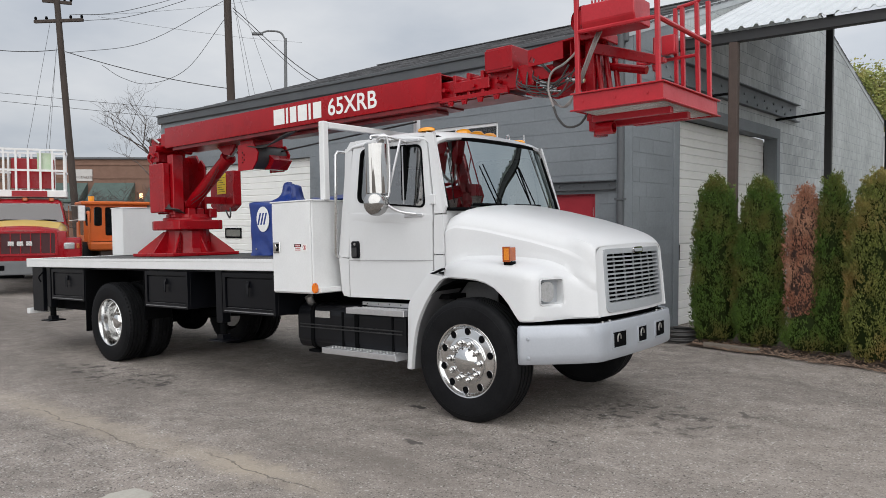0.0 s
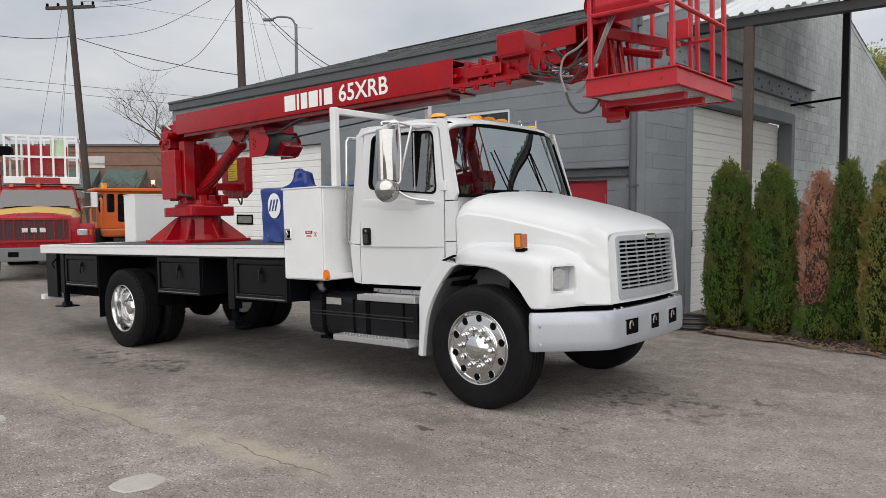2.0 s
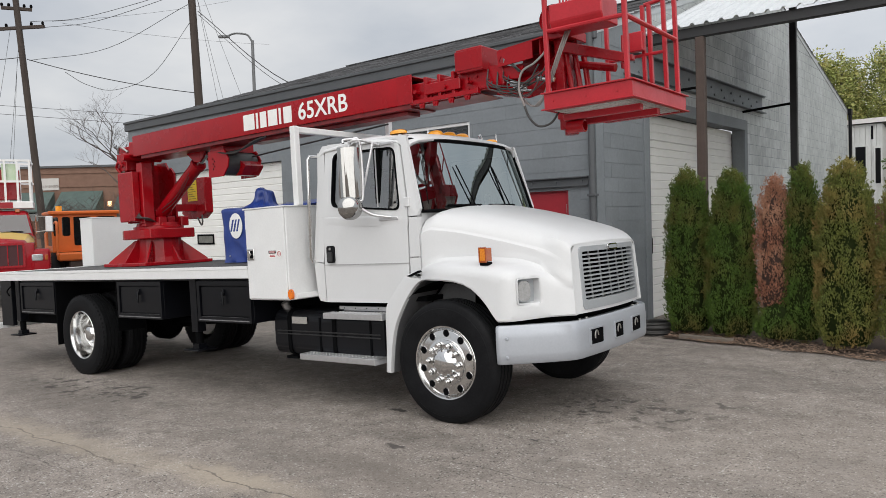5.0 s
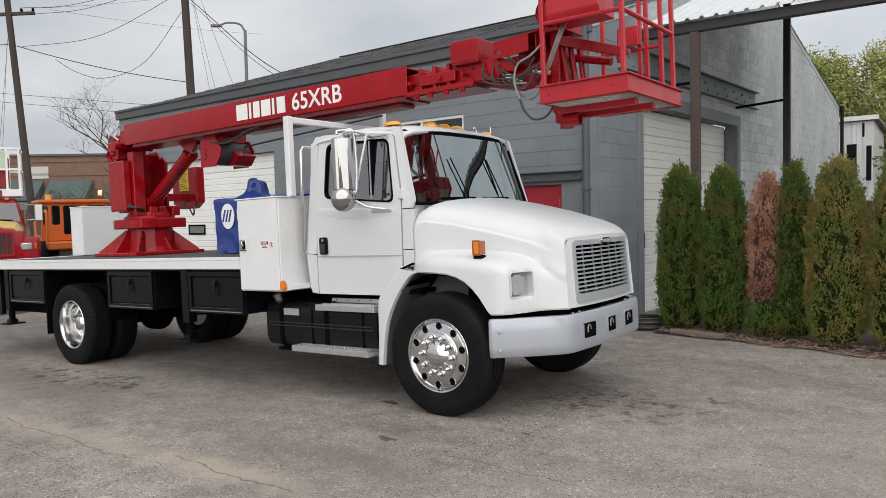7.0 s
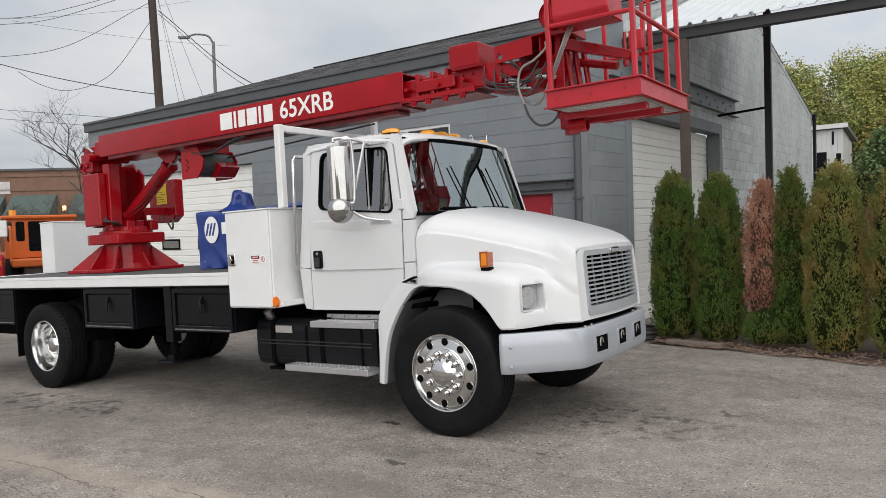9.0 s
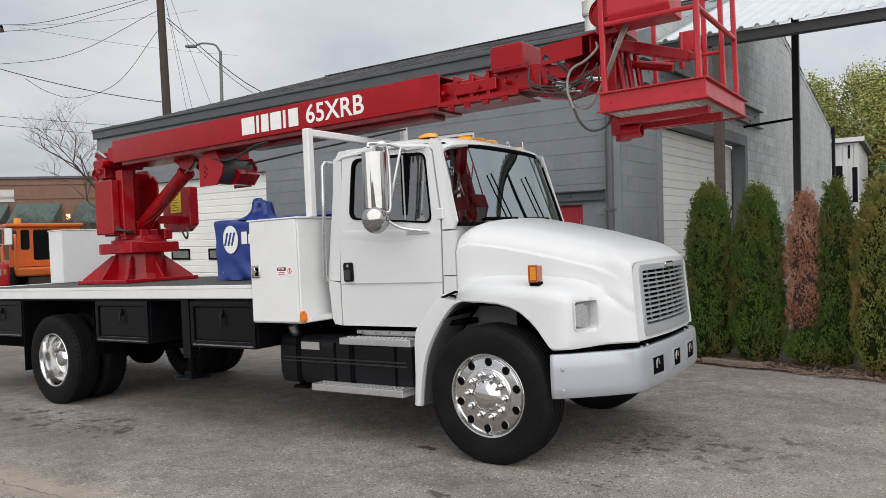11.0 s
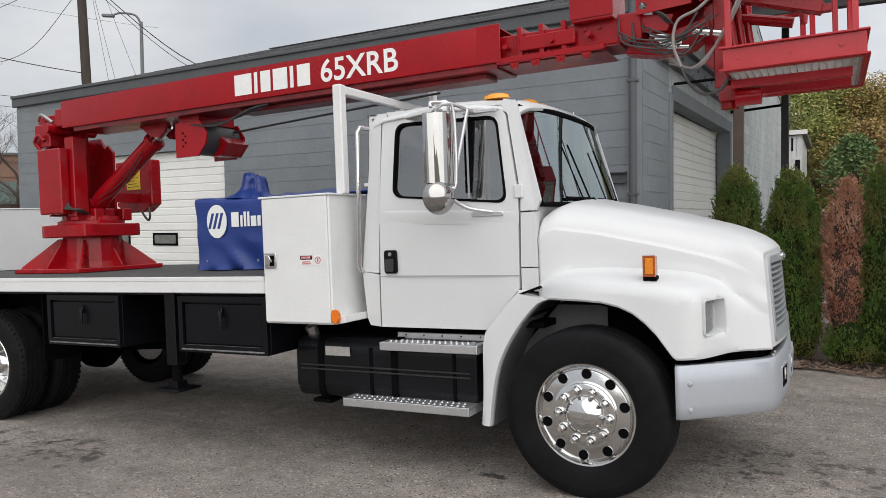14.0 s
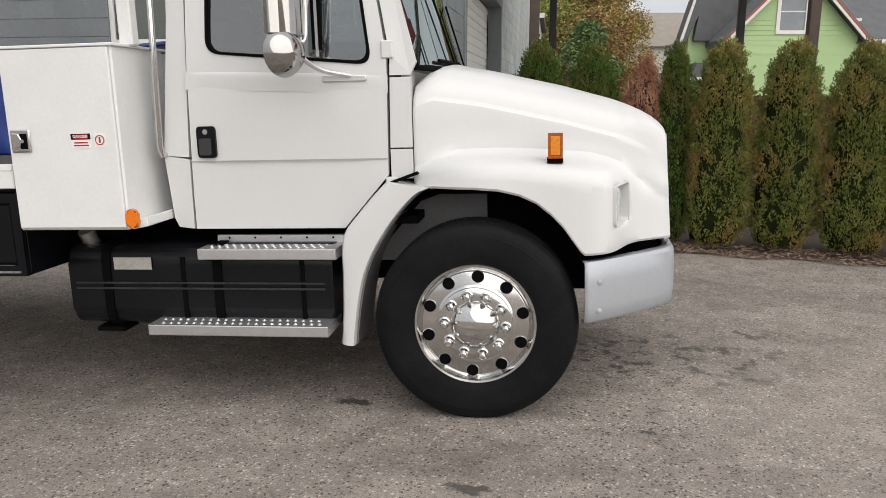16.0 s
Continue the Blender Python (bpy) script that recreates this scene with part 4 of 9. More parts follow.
def conifer(x, y, h, r, mat, core_mat, label, seed, lobes=3, sprays=2600, low=0.0):
    rng = random.Random(seed)
    e = thing("conifer", (x, y, ground_z(x, y) + 0.03), label, "conifer", "hedge of narrow conifers")
    b = B()
    cyl(b, (0, 0, -0.05), (0.02, 0, h * 0.8), 0.045, 0.01, 8)
    part("trunk", b, BARK, e)
    heads = [(0, 0, h, 1.0)]
    for i in range(lobes):
        a = rng.uniform(0, 6.28)
        heads.append((math.cos(a) * r * 0.33, math.sin(a) * r * 0.33, h * rng.uniform(0.84, 0.98), rng.uniform(0.6, 0.78)))
    # solid cores whose dark colour stands for shade in the foliage gaps
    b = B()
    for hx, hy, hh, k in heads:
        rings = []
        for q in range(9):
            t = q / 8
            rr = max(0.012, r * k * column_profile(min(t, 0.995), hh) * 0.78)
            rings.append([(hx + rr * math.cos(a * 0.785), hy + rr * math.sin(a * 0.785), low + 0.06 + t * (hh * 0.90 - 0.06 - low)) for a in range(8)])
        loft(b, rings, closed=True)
    split("shade_core", b, core_mat, e)
    verts, faces = [], []
    each = 30
    plumes = sprays // each
    for i in range(plumes):
        hx, hy, hh, k = heads[0] if rng.random() < 0.6 else rng.choice(heads)
        t = (i + rng.random()) / plumes
        t = 1.02 * t ** 0.92 - 0.02
        z = low + 0.03 + t * (hh - 0.27 - low)
        a = i * 2.39996 + rng.uniform(-0.5, 0.5)
        bulge = 1 + 0.16 * noise.noise((math.cos(a) * 1.6 + seed, math.sin(a) * 1.6, z * 2.2)) + rng.uniform(-0.10, 0.06)
        rr = r * k * column_profile(t, hh) * bulge
        out = Vector((math.cos(a), math.sin(a), 0))
        tip_lean = rng.uniform(0.10, 0.45)
        axis = (Vector((0, 0, 1)) + out * tip_lean + Vector((rng.uniform(-.22, .22), rng.uniform(-.22, .22), 0))).normalized()
        base = Vector((hx, hy, z)) + out * max(0.01, rr - 0.05)
        fat = rng.uniform(0.028, 0.046)
        tall = rng.uniform(0.10, 0.20)
        for q in range(each):
            u = rng.random()
            th = rng.uniform(0, 6.283)
            wide = fat * math.sin(math.pi * min(1.0, 0.12 + 0.88 * u)) ** 0.7 * rng.uniform(0.55, 1.05)
            rad = (out * math.cos(th) + out.cross(Vector((0, 0, 1))) * math.sin(th))
            p = base + axis * (u * tall) + rad * wide
            up = (axis + rad * rng.uniform(0.1, 0.8) + Vector((rng.uniform(-.3, .3), rng.uniform(-.3, .3), rng.uniform(-.2, .2)))).normalized()
            side = up.cross(rad + Vector((rng.uniform(-.8, .8), rng.uniform(-.8, .8), rng.uniform(-.3, .3))))
            side = side.normalized() if side.length > 0.01 else up.orthogonal().normalized()
            L_ = rng.uniform(0.018, 0.036)
            w = L_ * rng.uniform(0.20, 0.32)
            n0 = len(verts)
            nrm = side.cross(up)
            # a flat fan of scale leaves: a stem with side twigs
            verts += [p, p + up * L_ * 0.45 + side * w, p + up * L_ * 0.6 + side * w * 0.3, p + up * L_ * 1.0 + side * w * 0.45 + nrm * 0.006,
                      p + up * L_ * 1.15, p + up * L_ * 0.95 - side * w * 0.5 - nrm * 0.006, p + up * L_ * 0.6 - side * w * 0.3, p + up * L_ * 0.42 - side * w]
            faces += [(n0, n0 + 1, n0 + 2), (n0, n0 + 2, n0 + 6), (n0, n0 + 6, n0 + 7), (n0 + 2, n0 + 3, n0 + 4, n0 + 5, n0 + 6)]
    me = bpy.data.meshes.new("foliage")
    me.from_pydata([tuple(v) for v in verts], [], faces)
    me.materials.append(mat)
    ob = new("foliage", me)
    ob.parent = e
    return e


HEDGE = [(0.28, 4.05, 2.30, 0.31, 0), (0.86, 3.98, 2.24, 0.30, 0), (1.40, 3.86, 2.12, 0.20, 1), (1.72, 3.82, 2.24, 0.21, 0), (2.20, 3.70, 2.26, 0.29, 0),
         (2.85, 3.62, 2.26, 0.30, 0), (3.50, 3.46, 2.22, 0.31, 0), (4.15, 3.32, 2.22, 0.31, 0), (4.8, 3.18, 2.2, 0.30, 0), (5.45, 3.05, 2.2, 0.30, 0)]
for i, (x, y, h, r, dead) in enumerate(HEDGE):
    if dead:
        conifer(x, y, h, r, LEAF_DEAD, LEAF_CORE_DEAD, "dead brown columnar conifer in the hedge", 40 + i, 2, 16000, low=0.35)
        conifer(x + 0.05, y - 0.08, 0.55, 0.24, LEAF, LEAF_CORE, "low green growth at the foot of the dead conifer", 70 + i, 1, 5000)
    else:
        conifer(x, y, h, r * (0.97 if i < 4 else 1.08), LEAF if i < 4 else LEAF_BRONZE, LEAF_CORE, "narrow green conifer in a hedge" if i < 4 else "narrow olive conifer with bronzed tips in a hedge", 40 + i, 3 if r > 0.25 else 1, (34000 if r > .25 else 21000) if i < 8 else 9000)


# ---- the truck with its boom lift ----
truck = thing("bucket_truck", (0, 0.07, 0), "white flatbed truck with a red boom lift on its deck", "truck", rot=(0, -1.66, 0))


def lerp_table(tab, x):
    if x <= tab[0][0]:
        return tab[0][1]
    for (a, p), (b, q) in zip(tab, tab[1:]):
        if x <= b:
            t = (x - a) / (b - a)
            return p + (q - p) * t
    return tab[-1][1]


# hood and front fenders, one moulded piece
HOOD_W = [(-0.30, 0.935), (-0.2, 0.915), (-0.1, 0.885), (0.05, 0.85), (0.4, 0.79), (0.7, 0.725), (0.9, 0.68), (0.96, 0.662), (1.0, 0.645), (1.028, 0.628)]
HOOD_Z = [(-0.30, 1.735), (-0.26, 1.762), (-0.2, 1.778), (0.03, 1.744), (0.44, 1.648), (0.71, 1.570), (0.85, 1.523), (0.92, 1.494), (0.965, 1.468), (1.0, 1.440), (1.02, 1.416), (1.028, 1.402)]
FEND_Y = [(-0.30, 0.975), (-0.2, 1.03), (-0.1, 1.075), (0.05, 1.095), (0.45, 1.095), (0.57, 1.085), (0.62, 1.065), (0.66, 1.03), (0.70, 0.965), (0.74, 0.87), (0.79, 0.785), (0.86, 0.735), (0.985, 0.668), (1.028, 0.642)]
FEND_Z = [(-0.30, 1.225), (-0.2, 1.262), (-0.08, 1.285), (0.15, 1.285), (0.44, 1.265), (0.58, 1.248), (0.66, 1.225), (0.74, 1.19), (0.82, 1.145), (0.90, 1.10), (1.028, 1.04)]
LOW_Z = [(-0.30, 1.145), (-0.2, 1.152), (0.0, 1.150), (0.12, 1.141), (0.22, 1.117), (0.30, 1.080), (0.37, 1.024), (0.43, 0.960), (0.475, 0.895), (0.51, 0.845), (0.53, 0.828), (0.56, 0.828), (0.64, 0.830), (0.80, 0.836), (1.028, 0.842)]


def eased(tab, x, r=0.026):
    return sum(lerp_table(tab, x + r * q) for q in (-1, -0.5, 0, 0.5, 1)) / 5


def hood_profile(x):
    w, fy, zf = (eased(t, x) for t in (HOOD_W, FEND_Y, FEND_Z))
    zc, zl = lerp_table(HOOD_Z, x), lerp_table(LOW_Z, x)
    fy = max(fy, w + 0.012)
    d = min(1.0, max(0.0, (zc - zf) / 0.5))
    n = max(0.0, min(1.0, (x - 0.72) / 0.26))       # squarer towards the nose
    soft_y, soft_z = (0, 0.25, 0.5, 0.72, 0.86, 0.945, 0.985, 1.0, 1.004), (0, 0.004, 0.013, 0.03, 0.055, 0.092, 0.14, 0.165, 0.18)
    nose_y, nose_z = (0, 0.25, 0.5, 0.76, 0.92, 0.978, 0.996, 1.0, 1.004), (0, 0.002, 0.005, 0.009, 0.017, 0.034, 0.065, 0.11, 0.18)
    p = [((a + (b - a) * n) * w, zc - (c + (d_ - c) * n)) for a, b, c, d_ in zip(soft_y, nose_y, soft_z, nose_z)]
    k = 0.55
    e = 1 - n                                       # pressed shoulder line along the side
    p += [(w * 1.004 + 0.003 * e, zc - 0.188), (w * 1.004 + 0.017 * e, zc - 0.205), (w * 1.004 + 0.0185 * e, zc - 0.222)]
    p += [(w + 0.008 + 0.010 * e, zc - 0.23 - 0.35 * max(0.0, zc - 0.23 - zf - 0.05)), (w + 0.014 + 0.006 * e, zf + 0.09), (w + 0.03 * k + 0.004 * e, zf + 0.05)]
    g = fy - w
    p += [(w + 0.16 * g + 0.01, zf + 0.026), (w + 0.4 * g + 0.006, zf + 0.014), (w + 0.66 * g, zf + 0.006), (w + 0.84 * g, zf - 0.012), (w + 0.95 * g, zf - 0.04), (fy, zf - 0.085)]
    a = min(zf - 0.10, zl + 0.02)
    z1, z2 = zf - 0.085, zl + 0.012
    p += [(fy + 0.006 * q, z1 + (z2 - z1) * q) for q in (0.14, 0.28, 0.42, 0.56, 0.7, 0.85)]
    p += [(fy + 0.006, zl + 0.012), (fy - 0.004, zl), (fy - 0.03, zl + 0.002)]
    return p


def nose(x, y, z):
    """Bows the nose in plan, leans it back and sets the rear edge of the hood round the windscreen."""
    f = max(0.0, min(1.0, (x - 0.72) / 0.28))
    f = f * f * (3 - 2 * f)
    g = max(0.0, min(1.0, (-0.05 - x) / 0.25))
    side = min(1.0, abs(y) / 0.6)
    x += f * (0.010 - 0.045 * side ** 2 - 0.064 * max(0.0, z - 0.85)) + 0.12 * g * max(0.0, 1 - (y / 0.9) ** 2)
    return (x, y - 0.03 * f, z)


bm = B()
rings = []
xs_h = [-0.30, -0.285, -0.26, -0.23, -0.2, -0.15, -0.08, 0.0, 0.06, 0.12, 0.17, 0.22, 0.26, 0.30, 0.335, 0.37, 0.40, 0.43, 0.455, 0.475, 0.495, 0.51, 0.53, 0.56, 0.59, 0.62, 0.64, 0.66, 0.68, 0.70, 0.72, 0.74, 0.765, 0.79, 0.82, 0.84, 0.88, 0.91, 0.94, 0.965, 0.985, 1.0, 1.012, 1.02, 1.028]
for x in xs_h:
    h = hood_profile(x)
    rings.append([nose(x, -y, z) for y, z in reversed(h)] + [nose(x, y, z) for y, z in h[1:]])
vs = loft(bm, rings)
# openings for the headlamps
for s in (-1, 1):
    m = pose(0.716, s * 0.917, 1.055, 0, 0, s * 21.3)
    mi = m.inverted()
    for axis, lim in ((1, 0.106), (1, -0.106), (2, 0.097), (2, -0.097)):
        near = [f for f in bm.faces if (m.translation - f.calc_center_median()).length < 0.24]
        geom = near + list({e for f in near for e in f.edges}) + list({v for f in near for v in f.verts})
        off = Vector((0, lim if axis == 1 else 0, lim if axis == 2 else 0))
        n = Vector((0, 1 if axis == 1 else 0, 1 if axis == 2 else 0))
        bmesh.ops.bisect_plane(bm, geom=geom, plane_co=m @ off, plane_no=m.to_3x3() @ n)
    gone = []
    for f in bm.faces:
        c = mi @ f.calc_center_median()
        if abs(c.y) < 0.1055 and abs(c.z) < 0.0965 and abs(c.x) < 0.2:
            gone.append(f)
    bmesh.ops.delete(bm, geom=gone, context="FACES")
hood = part("hood", bm, WHITE, truck, "white moulded hood with flared fenders", smooth=32)
hood.modifiers.new("thickness", "SOLIDIFY").thickness = 0.012

# recessed headlamps on the fender corners
for s in (-1, 1):
    m = pose(0.716, s * 0.917, 1.055, 0, 0, s * 21.3)
    b = B()
    holed_panel(b, round_poly([(-0.112, -0.102), (0.112, -0.102), (0.112, 0.102), (-0.112, 0.102)], 0.025), round_poly([(-0.106, -0.096), (0.106, -0.096), (0.106, 0.096), (-0.106, 0.096)], 0.020),
                lambda u, v, d: tuple(m @ Vector((0.006 - d, u * (1.0 - 0.9 * d), v * (1.0 - 1.2 * d)))), 0.085, 40)
    bz = part("headlamp", b, WHITE, truck, "headlamp in a moulded white bezel", smooth=True)
    b = B()
    box(b, -0.075, -0.06, -0.102, 0.102, -0.098, 0.098, 0.004, m=m)
    part("lamp_housing", b, GRILLE_MET, bz)
    b = B()
    prism(b, round_poly([(-0.09 if s < 0 else -0.03, -0.078), (0.03 if s < 0 else 0.09, -0.078), (0.03 if s < 0 else 0.09, 0.078), (-0.09 if s < 0 else -0.03, 0.078)], 0.035, 5), -0.06, -0.014, "YZ", 0.008, m=m)
    part("lens", b, LENS, bz, "clear ribbed lens", smooth=True)

# grille, bowed like the nose
def on_nose(u, v, d):
    return (1.049 - 0.040 * (u / 0.55) ** 2 - 0.064 * (v - 0.85) - d, u - 0.03, v)


def bowed_bar(b, u0, u1, v0, v1, d0, d1, n=8):
    rings = []
    for i in range(n + 1):
        u = u0 + (u1 - u0) * i / n
        rings.append([on_nose(u, v0, d0), on_nose(u, v1, d0), on_nose(u, v1, d1), on_nose(u, v0, d1)])
    loft(b, rings, closed=True)


nb = B()
holed_panel(nb, [(-0.640, 0.846), (0.640, 0.846), (0.632, 1.24), (0.615, 1.33), (0.565, 1.382), (0.45, 1.400), (-0.45, 1.400), (-0.565, 1.382), (-0.615, 1.33), (-0.632, 1.24)],
            round_poly([(-0.525, 0.882), (0.525, 0.882), (0.515, 1.362), (-0.515, 1.362)], 0.045), lambda u, v, d: on_nose(max(-0.6, min(0.6, u)) if d < 0 else u, v, 0.011 + d), 0.03, 72)
part("nose_panel", nb, WHITE, hood, smooth=30)
gr = B()
holed_panel(gr, round_poly([(-0.535, 0.872), (0.535, 0.872), (0.525, 1.372), (-0.525, 1.372)], 0.045), round_poly([(-0.50, 0.945), (0.50, 0.945), (0.49, 1.330), (-0.49, 1.330)], 0.02), on_nose, 0.05, 72)
grille = part("grille", gr, GRILLE_MET, truck, "silver grille with thin bars", smooth=30)
b = B()
bowed_bar(b, -0.505, 0.505, 0.93, 1.345, 0.055, 0.075)
part("grille_backing", b, BLACK_MATT, grille)
for i in range(11):
    z = 0.968 + i * 0.0335
    b = B()
    bowed_bar(b, -0.502, 0.502, z - 0.0062, z + 0.0062, 0.008, 0.034)
    part("grille_bar", b, GRILLE_MET, grille)
for y in (-0.33, -0.165, 0, 0.165, 0.33):
    b = B()
    bowed_bar(b, y - 0.006, y + 0.006, 0.945, 1.33, 0.036, 0.046, 1)
    part("grille_rib", b, GRILLE_MET, grille)
m = pose(1.024, -0.03, 1.352, 0, -3.6, 0)
b = B()
prism(b, round_poly([(-0.092, -0.026), (0.092, -0.026), (0.092, 0.026), (-0.092, 0.026)], 0.026, 6), -0.012, 0.008, "YZ", 0.005, m=m)
badge = part("badge", b, CHROME, grille, "small oval chrome badge", smooth=30)
b = B()
prism(b, round_poly([(-0.076, -0.014), (0.076, -0.014), (0.076, 0.014), (-0.076, 0.014)], 0.014, 5), 0.0085, 0.011, "YZ", m=m)
part("badge_inlay", b, GRILLE_MET, badge)

# front bumper, bent back at the ends
plan = [(0.53, -1.125), (0.56, -1.112), (0.70, -1.005), (0.85, -0.878), (0.965, -0.765), (0.992, -0.728), (1.008, -0.690), (1.019, -0.640), (1.040, -0.3), (1.046, 0.0)]
plan = plan + [(x, -y) for x, y in reversed(plan[:-1])]
plan = [(x, y - 0.03 * max(0.0, min(1.0, (y + 0.7) / 1.0))) for x, y in plan]
bm = B()
rings = []
for i, (x, y) in enumerate(plan):
    c = Vector((x, y)) - Vector((0.35, 0))
    d = c.normalized()
    z0 = 0.50
    prof = [(-0.07, 0.80), (-0.015, 0.80), (0.0, 0.785), (0.006, 0.70), (0.006, 0.58), (0.0, z0 + 0.015), (-0.015, z0), (-0.07, z0)]
    rings.append([(x + d.x * a, y + d.y * a, z) for a, z in prof])
loft(bm, rings)
bumper = part("bumper", bm, BUMPER, truck, "silver painted steel bumper", smooth=40)
bumper.modifiers.new("thickness", "SOLIDIFY").thickness = 0.006
for y, dx in ((-0.43, -0.010), (-0.03, -0.002), (0.36, -0.007)):
    b = B()
    hw = 0.078 if dx > -0.005 else 0.105
    holed_panel(b, round_poly([(y - hw - 0.013, 0.58), (y + hw + 0.013, 0.58), (y + hw + 0.013, 0.725), (y - hw - 0.013, 0.725)], 0.02), round_poly([(y - hw, 0.592), (y + hw, 0.592), (y + hw, 0.713), (y - hw, 0.713)], 0.012),
                lambda u, v, d: (1.061 - 0.09 * u * u - d, u, v), 0.02, 36)
    fr = part("tow_opening", b, BUMPER, bumper, smooth=True)
    # solid black block: the dark of the opening is put into its colour
    b = B()
    loft(b, [[(x_ - 0.09 * u * u, u, z_) for x_, z_ in ((1.0560, 0.591), (1.0560, 0.714), (1.02, 0.714), (1.02, 0.591))] for u in (y - hw - 0.001, y, y + hw + 0.001)], closed=True)
    part("recess_dark", b, BLACK_MATT, fr)
    if y:
        b = B()
        tube(b, [(1.0605 - 0.09 * y * y, y + 0.028 * math.cos(a * 0.45) - 0.01, 0.655 + 0.042 * math.sin(a * 0.45)) for a in range(9)], 0.006, 6)
        part("tow_hook", b, STEEL, fr, smooth=True)
for s in (-1, 1):
    for zz in (0.555, 0.70):
        b = B()
        lathe(b, [(0.0, -0.012), (0.012, -0.009), (0.016, 0.0)], 12, "Y", (0.60, s * 1.088, zz))
        part("bolt", b, BUMPER, bumper, smooth=True)
for y in (-0.62, -0.50, 0.42, 0.54):
    b = B()
    lathe(b, [(0.014, 0.801), (0.013, 0.810), (0.006, 0.813), (0.0, 0.813)], 8, "Z", (0.99, y, 0))
    part("bolt", b, STEEL, bumper, smooth=True)
bm = B()
box(bm, 0.50, 0.90, -0.66, 0.66, 0.80, 0.835)
box(bm, 0.3, 0.94, -0.62, 0.62, 0.55, 0.799)
part("front_crossmember", bm, BLACK_MATT, truck)

# side marker lamps on the fender
for s in (-1, 1):
    b = B()
    box(b, 0.36, 0.42, s * 1.0 - 0.045, s * 1.0 + 0.045, 1.295, 1.405, 0.010, 2)
    ml = part("marker_lamp", b, AMBER, truck, "amber marker lamp on a black foot")
    b = B()
    box(b, 0.352, 0.428, s * 1.0 - 0.035, s * 1.0 + 0.035, 1.265, 1.293, 0.004)
    part("lamp_foot", b, BLACK_MATT, ml)
    b = B()
    box(b, 0.366, 0.414, s * 1.046 - 0.0035, s * 1.046 + 0.0035, 1.304, 1.396, 0.003)
    part("lens", b, surface("bright_amber", (0.78, 0.27, 0.012), (0.60, 0.17, 0.010), rough=0.2, scale=60, coat=0.5), ml)
    b = B()
    holed_panel(b, [(0.355, 1.29), (0.425, 1.29), (0.425, 1.41), (0.355, 1.41)], [(0.365, 1.302), (0.415, 1.302), (0.415, 1.398), (0.365, 1.398)], lambda u, v, d: (u, s * (1.049 - d), v), 0.01, 16)
    part("bezel", b, AMBER, ml)


# ---- cab ----
def half(z):
    return 0.962 - 0.055 * max(0.0, (z - 1.72) / 0.65) ** 1.3 - 0.02 * max(0, (1.2 - z) / 0.3)


def side_place(s, off=0.0):
    return lambda u, v, d: (u, s * (half(v) - d + off), v)


WINDOW = round_poly([(-1.335, 1.835), (-0.495, 1.755), (-0.565, 2.315), (-1.315, 2.335)], 0.075, 6)
DOOR = [(-1.475, 0.945), (-0.665, 0.945), (-0.425, 1.215), (-0.415, 1.80), (-0.50, 2.315), (-0.545, 2.372), (-1.375, 2.385), (-1.43, 2.345), (-1.462, 1.30)]
bm = B()
for s in (-1, 1):
    # rear quarter, A-pillar and cowl side
    def strip(poly, th=0.05):
        p = [(x, s * half(z), z) for x, z in poly]
        q = [(x, s * (half(z) - th), z) for x, z in poly]
        va, vb = [bm.verts.new(v) for v in p], [bm.verts.new(v) for v in q]
        bm.faces.new(va)
        bm.faces.new(vb[::-1])
        for i in range(len(poly)):
            j = (i + 1) % len(poly)
            bm.faces.new((va[i], vb[i], vb[j], va[j]))
    strip([(-1.585, 1.00), (-1.565, 0.955), (-1.483, 0.945), (-1.470, 1.30), (-1.478, 1.30 + 0.01), (-1.605, 1.33)])
    strip([(-1.605, 1.33), (-1.472, 1.32), (-1.439, 2.345), (-1.385, 2.39), (-1.40, 2.42), (-1.47, 2.42), (-1.515, 2.36)])
    strip([(-0.493, 2.318), (-0.538, 2.376), (-0.52, 2.42), (-0.44, 2.40), (-0.275, 1.76), (-0.305, 1.70), (-0.408, 1.70), (-0.405, 1.80)], 0.03)
    strip([(-0.408, 1.69), (-0.305, 1.69), (-0.305, 1.35), (-0.416, 1.35)])
    strip([(-0.416, 1.342), (-0.305, 1.342), (-0.305, 1.20), (-0.416, 1.20)])
    strip([(-1.40, 2.425), (-0.44, 2.405), (-0.50, 2.383), (-1.38, 2.392)], 0.05)
cab = split("cab", bm, WHITE, truck, "white steel day cab", rest="cab_panel")
# roof with rounded edges
bm = B()
rings = []
for x, zc, k in ((-1.525, 2.33, 0.93), (-1.53, 2.38, 0.95), (-1.50, 2.43, 0.97), (-1.42, 2.458, 0.985), (-1.2, 2.475, 0.99), (-0.9, 2.48, 0.99), (-0.62, 2.47, 0.985), (-0.45, 2.452, 0.975), (-0.37, 2.425, 0.96), (-0.335, 2.395, 0.94), (-0.34, 2.375, 0.93)):
    w = 0.935 * k
    e = 0.10 * (1 if x > -1.51 else 0.4)
    curve = [(0, zc), (0.4 * w, zc - 0.004), (0.7 * w, zc - 0.013), (0.88 * w, zc - 0.03), (0.96 * w, zc - 0.055), (w, zc - 0.085), (w + 0.006, zc - 0.10)]
    fx = [0, 0.01, 0.03, 0.06, 0.085, 0.10, 0.11] if x > -0.7 else [0] * 7
    amt = 1.0 if x > -0.7 else 0
    rings.append([(x - fx[i] * amt, -y, z) for i, (y, z) in reversed(list(enumerate(curve)))] + [(x - fx[i] * amt, y, z) for i, (y, z) in list(enumerate(curve))[1:]])
loft(bm, rings)
rf = part("roof_panel", bm, WHITE, cab, smooth=50)
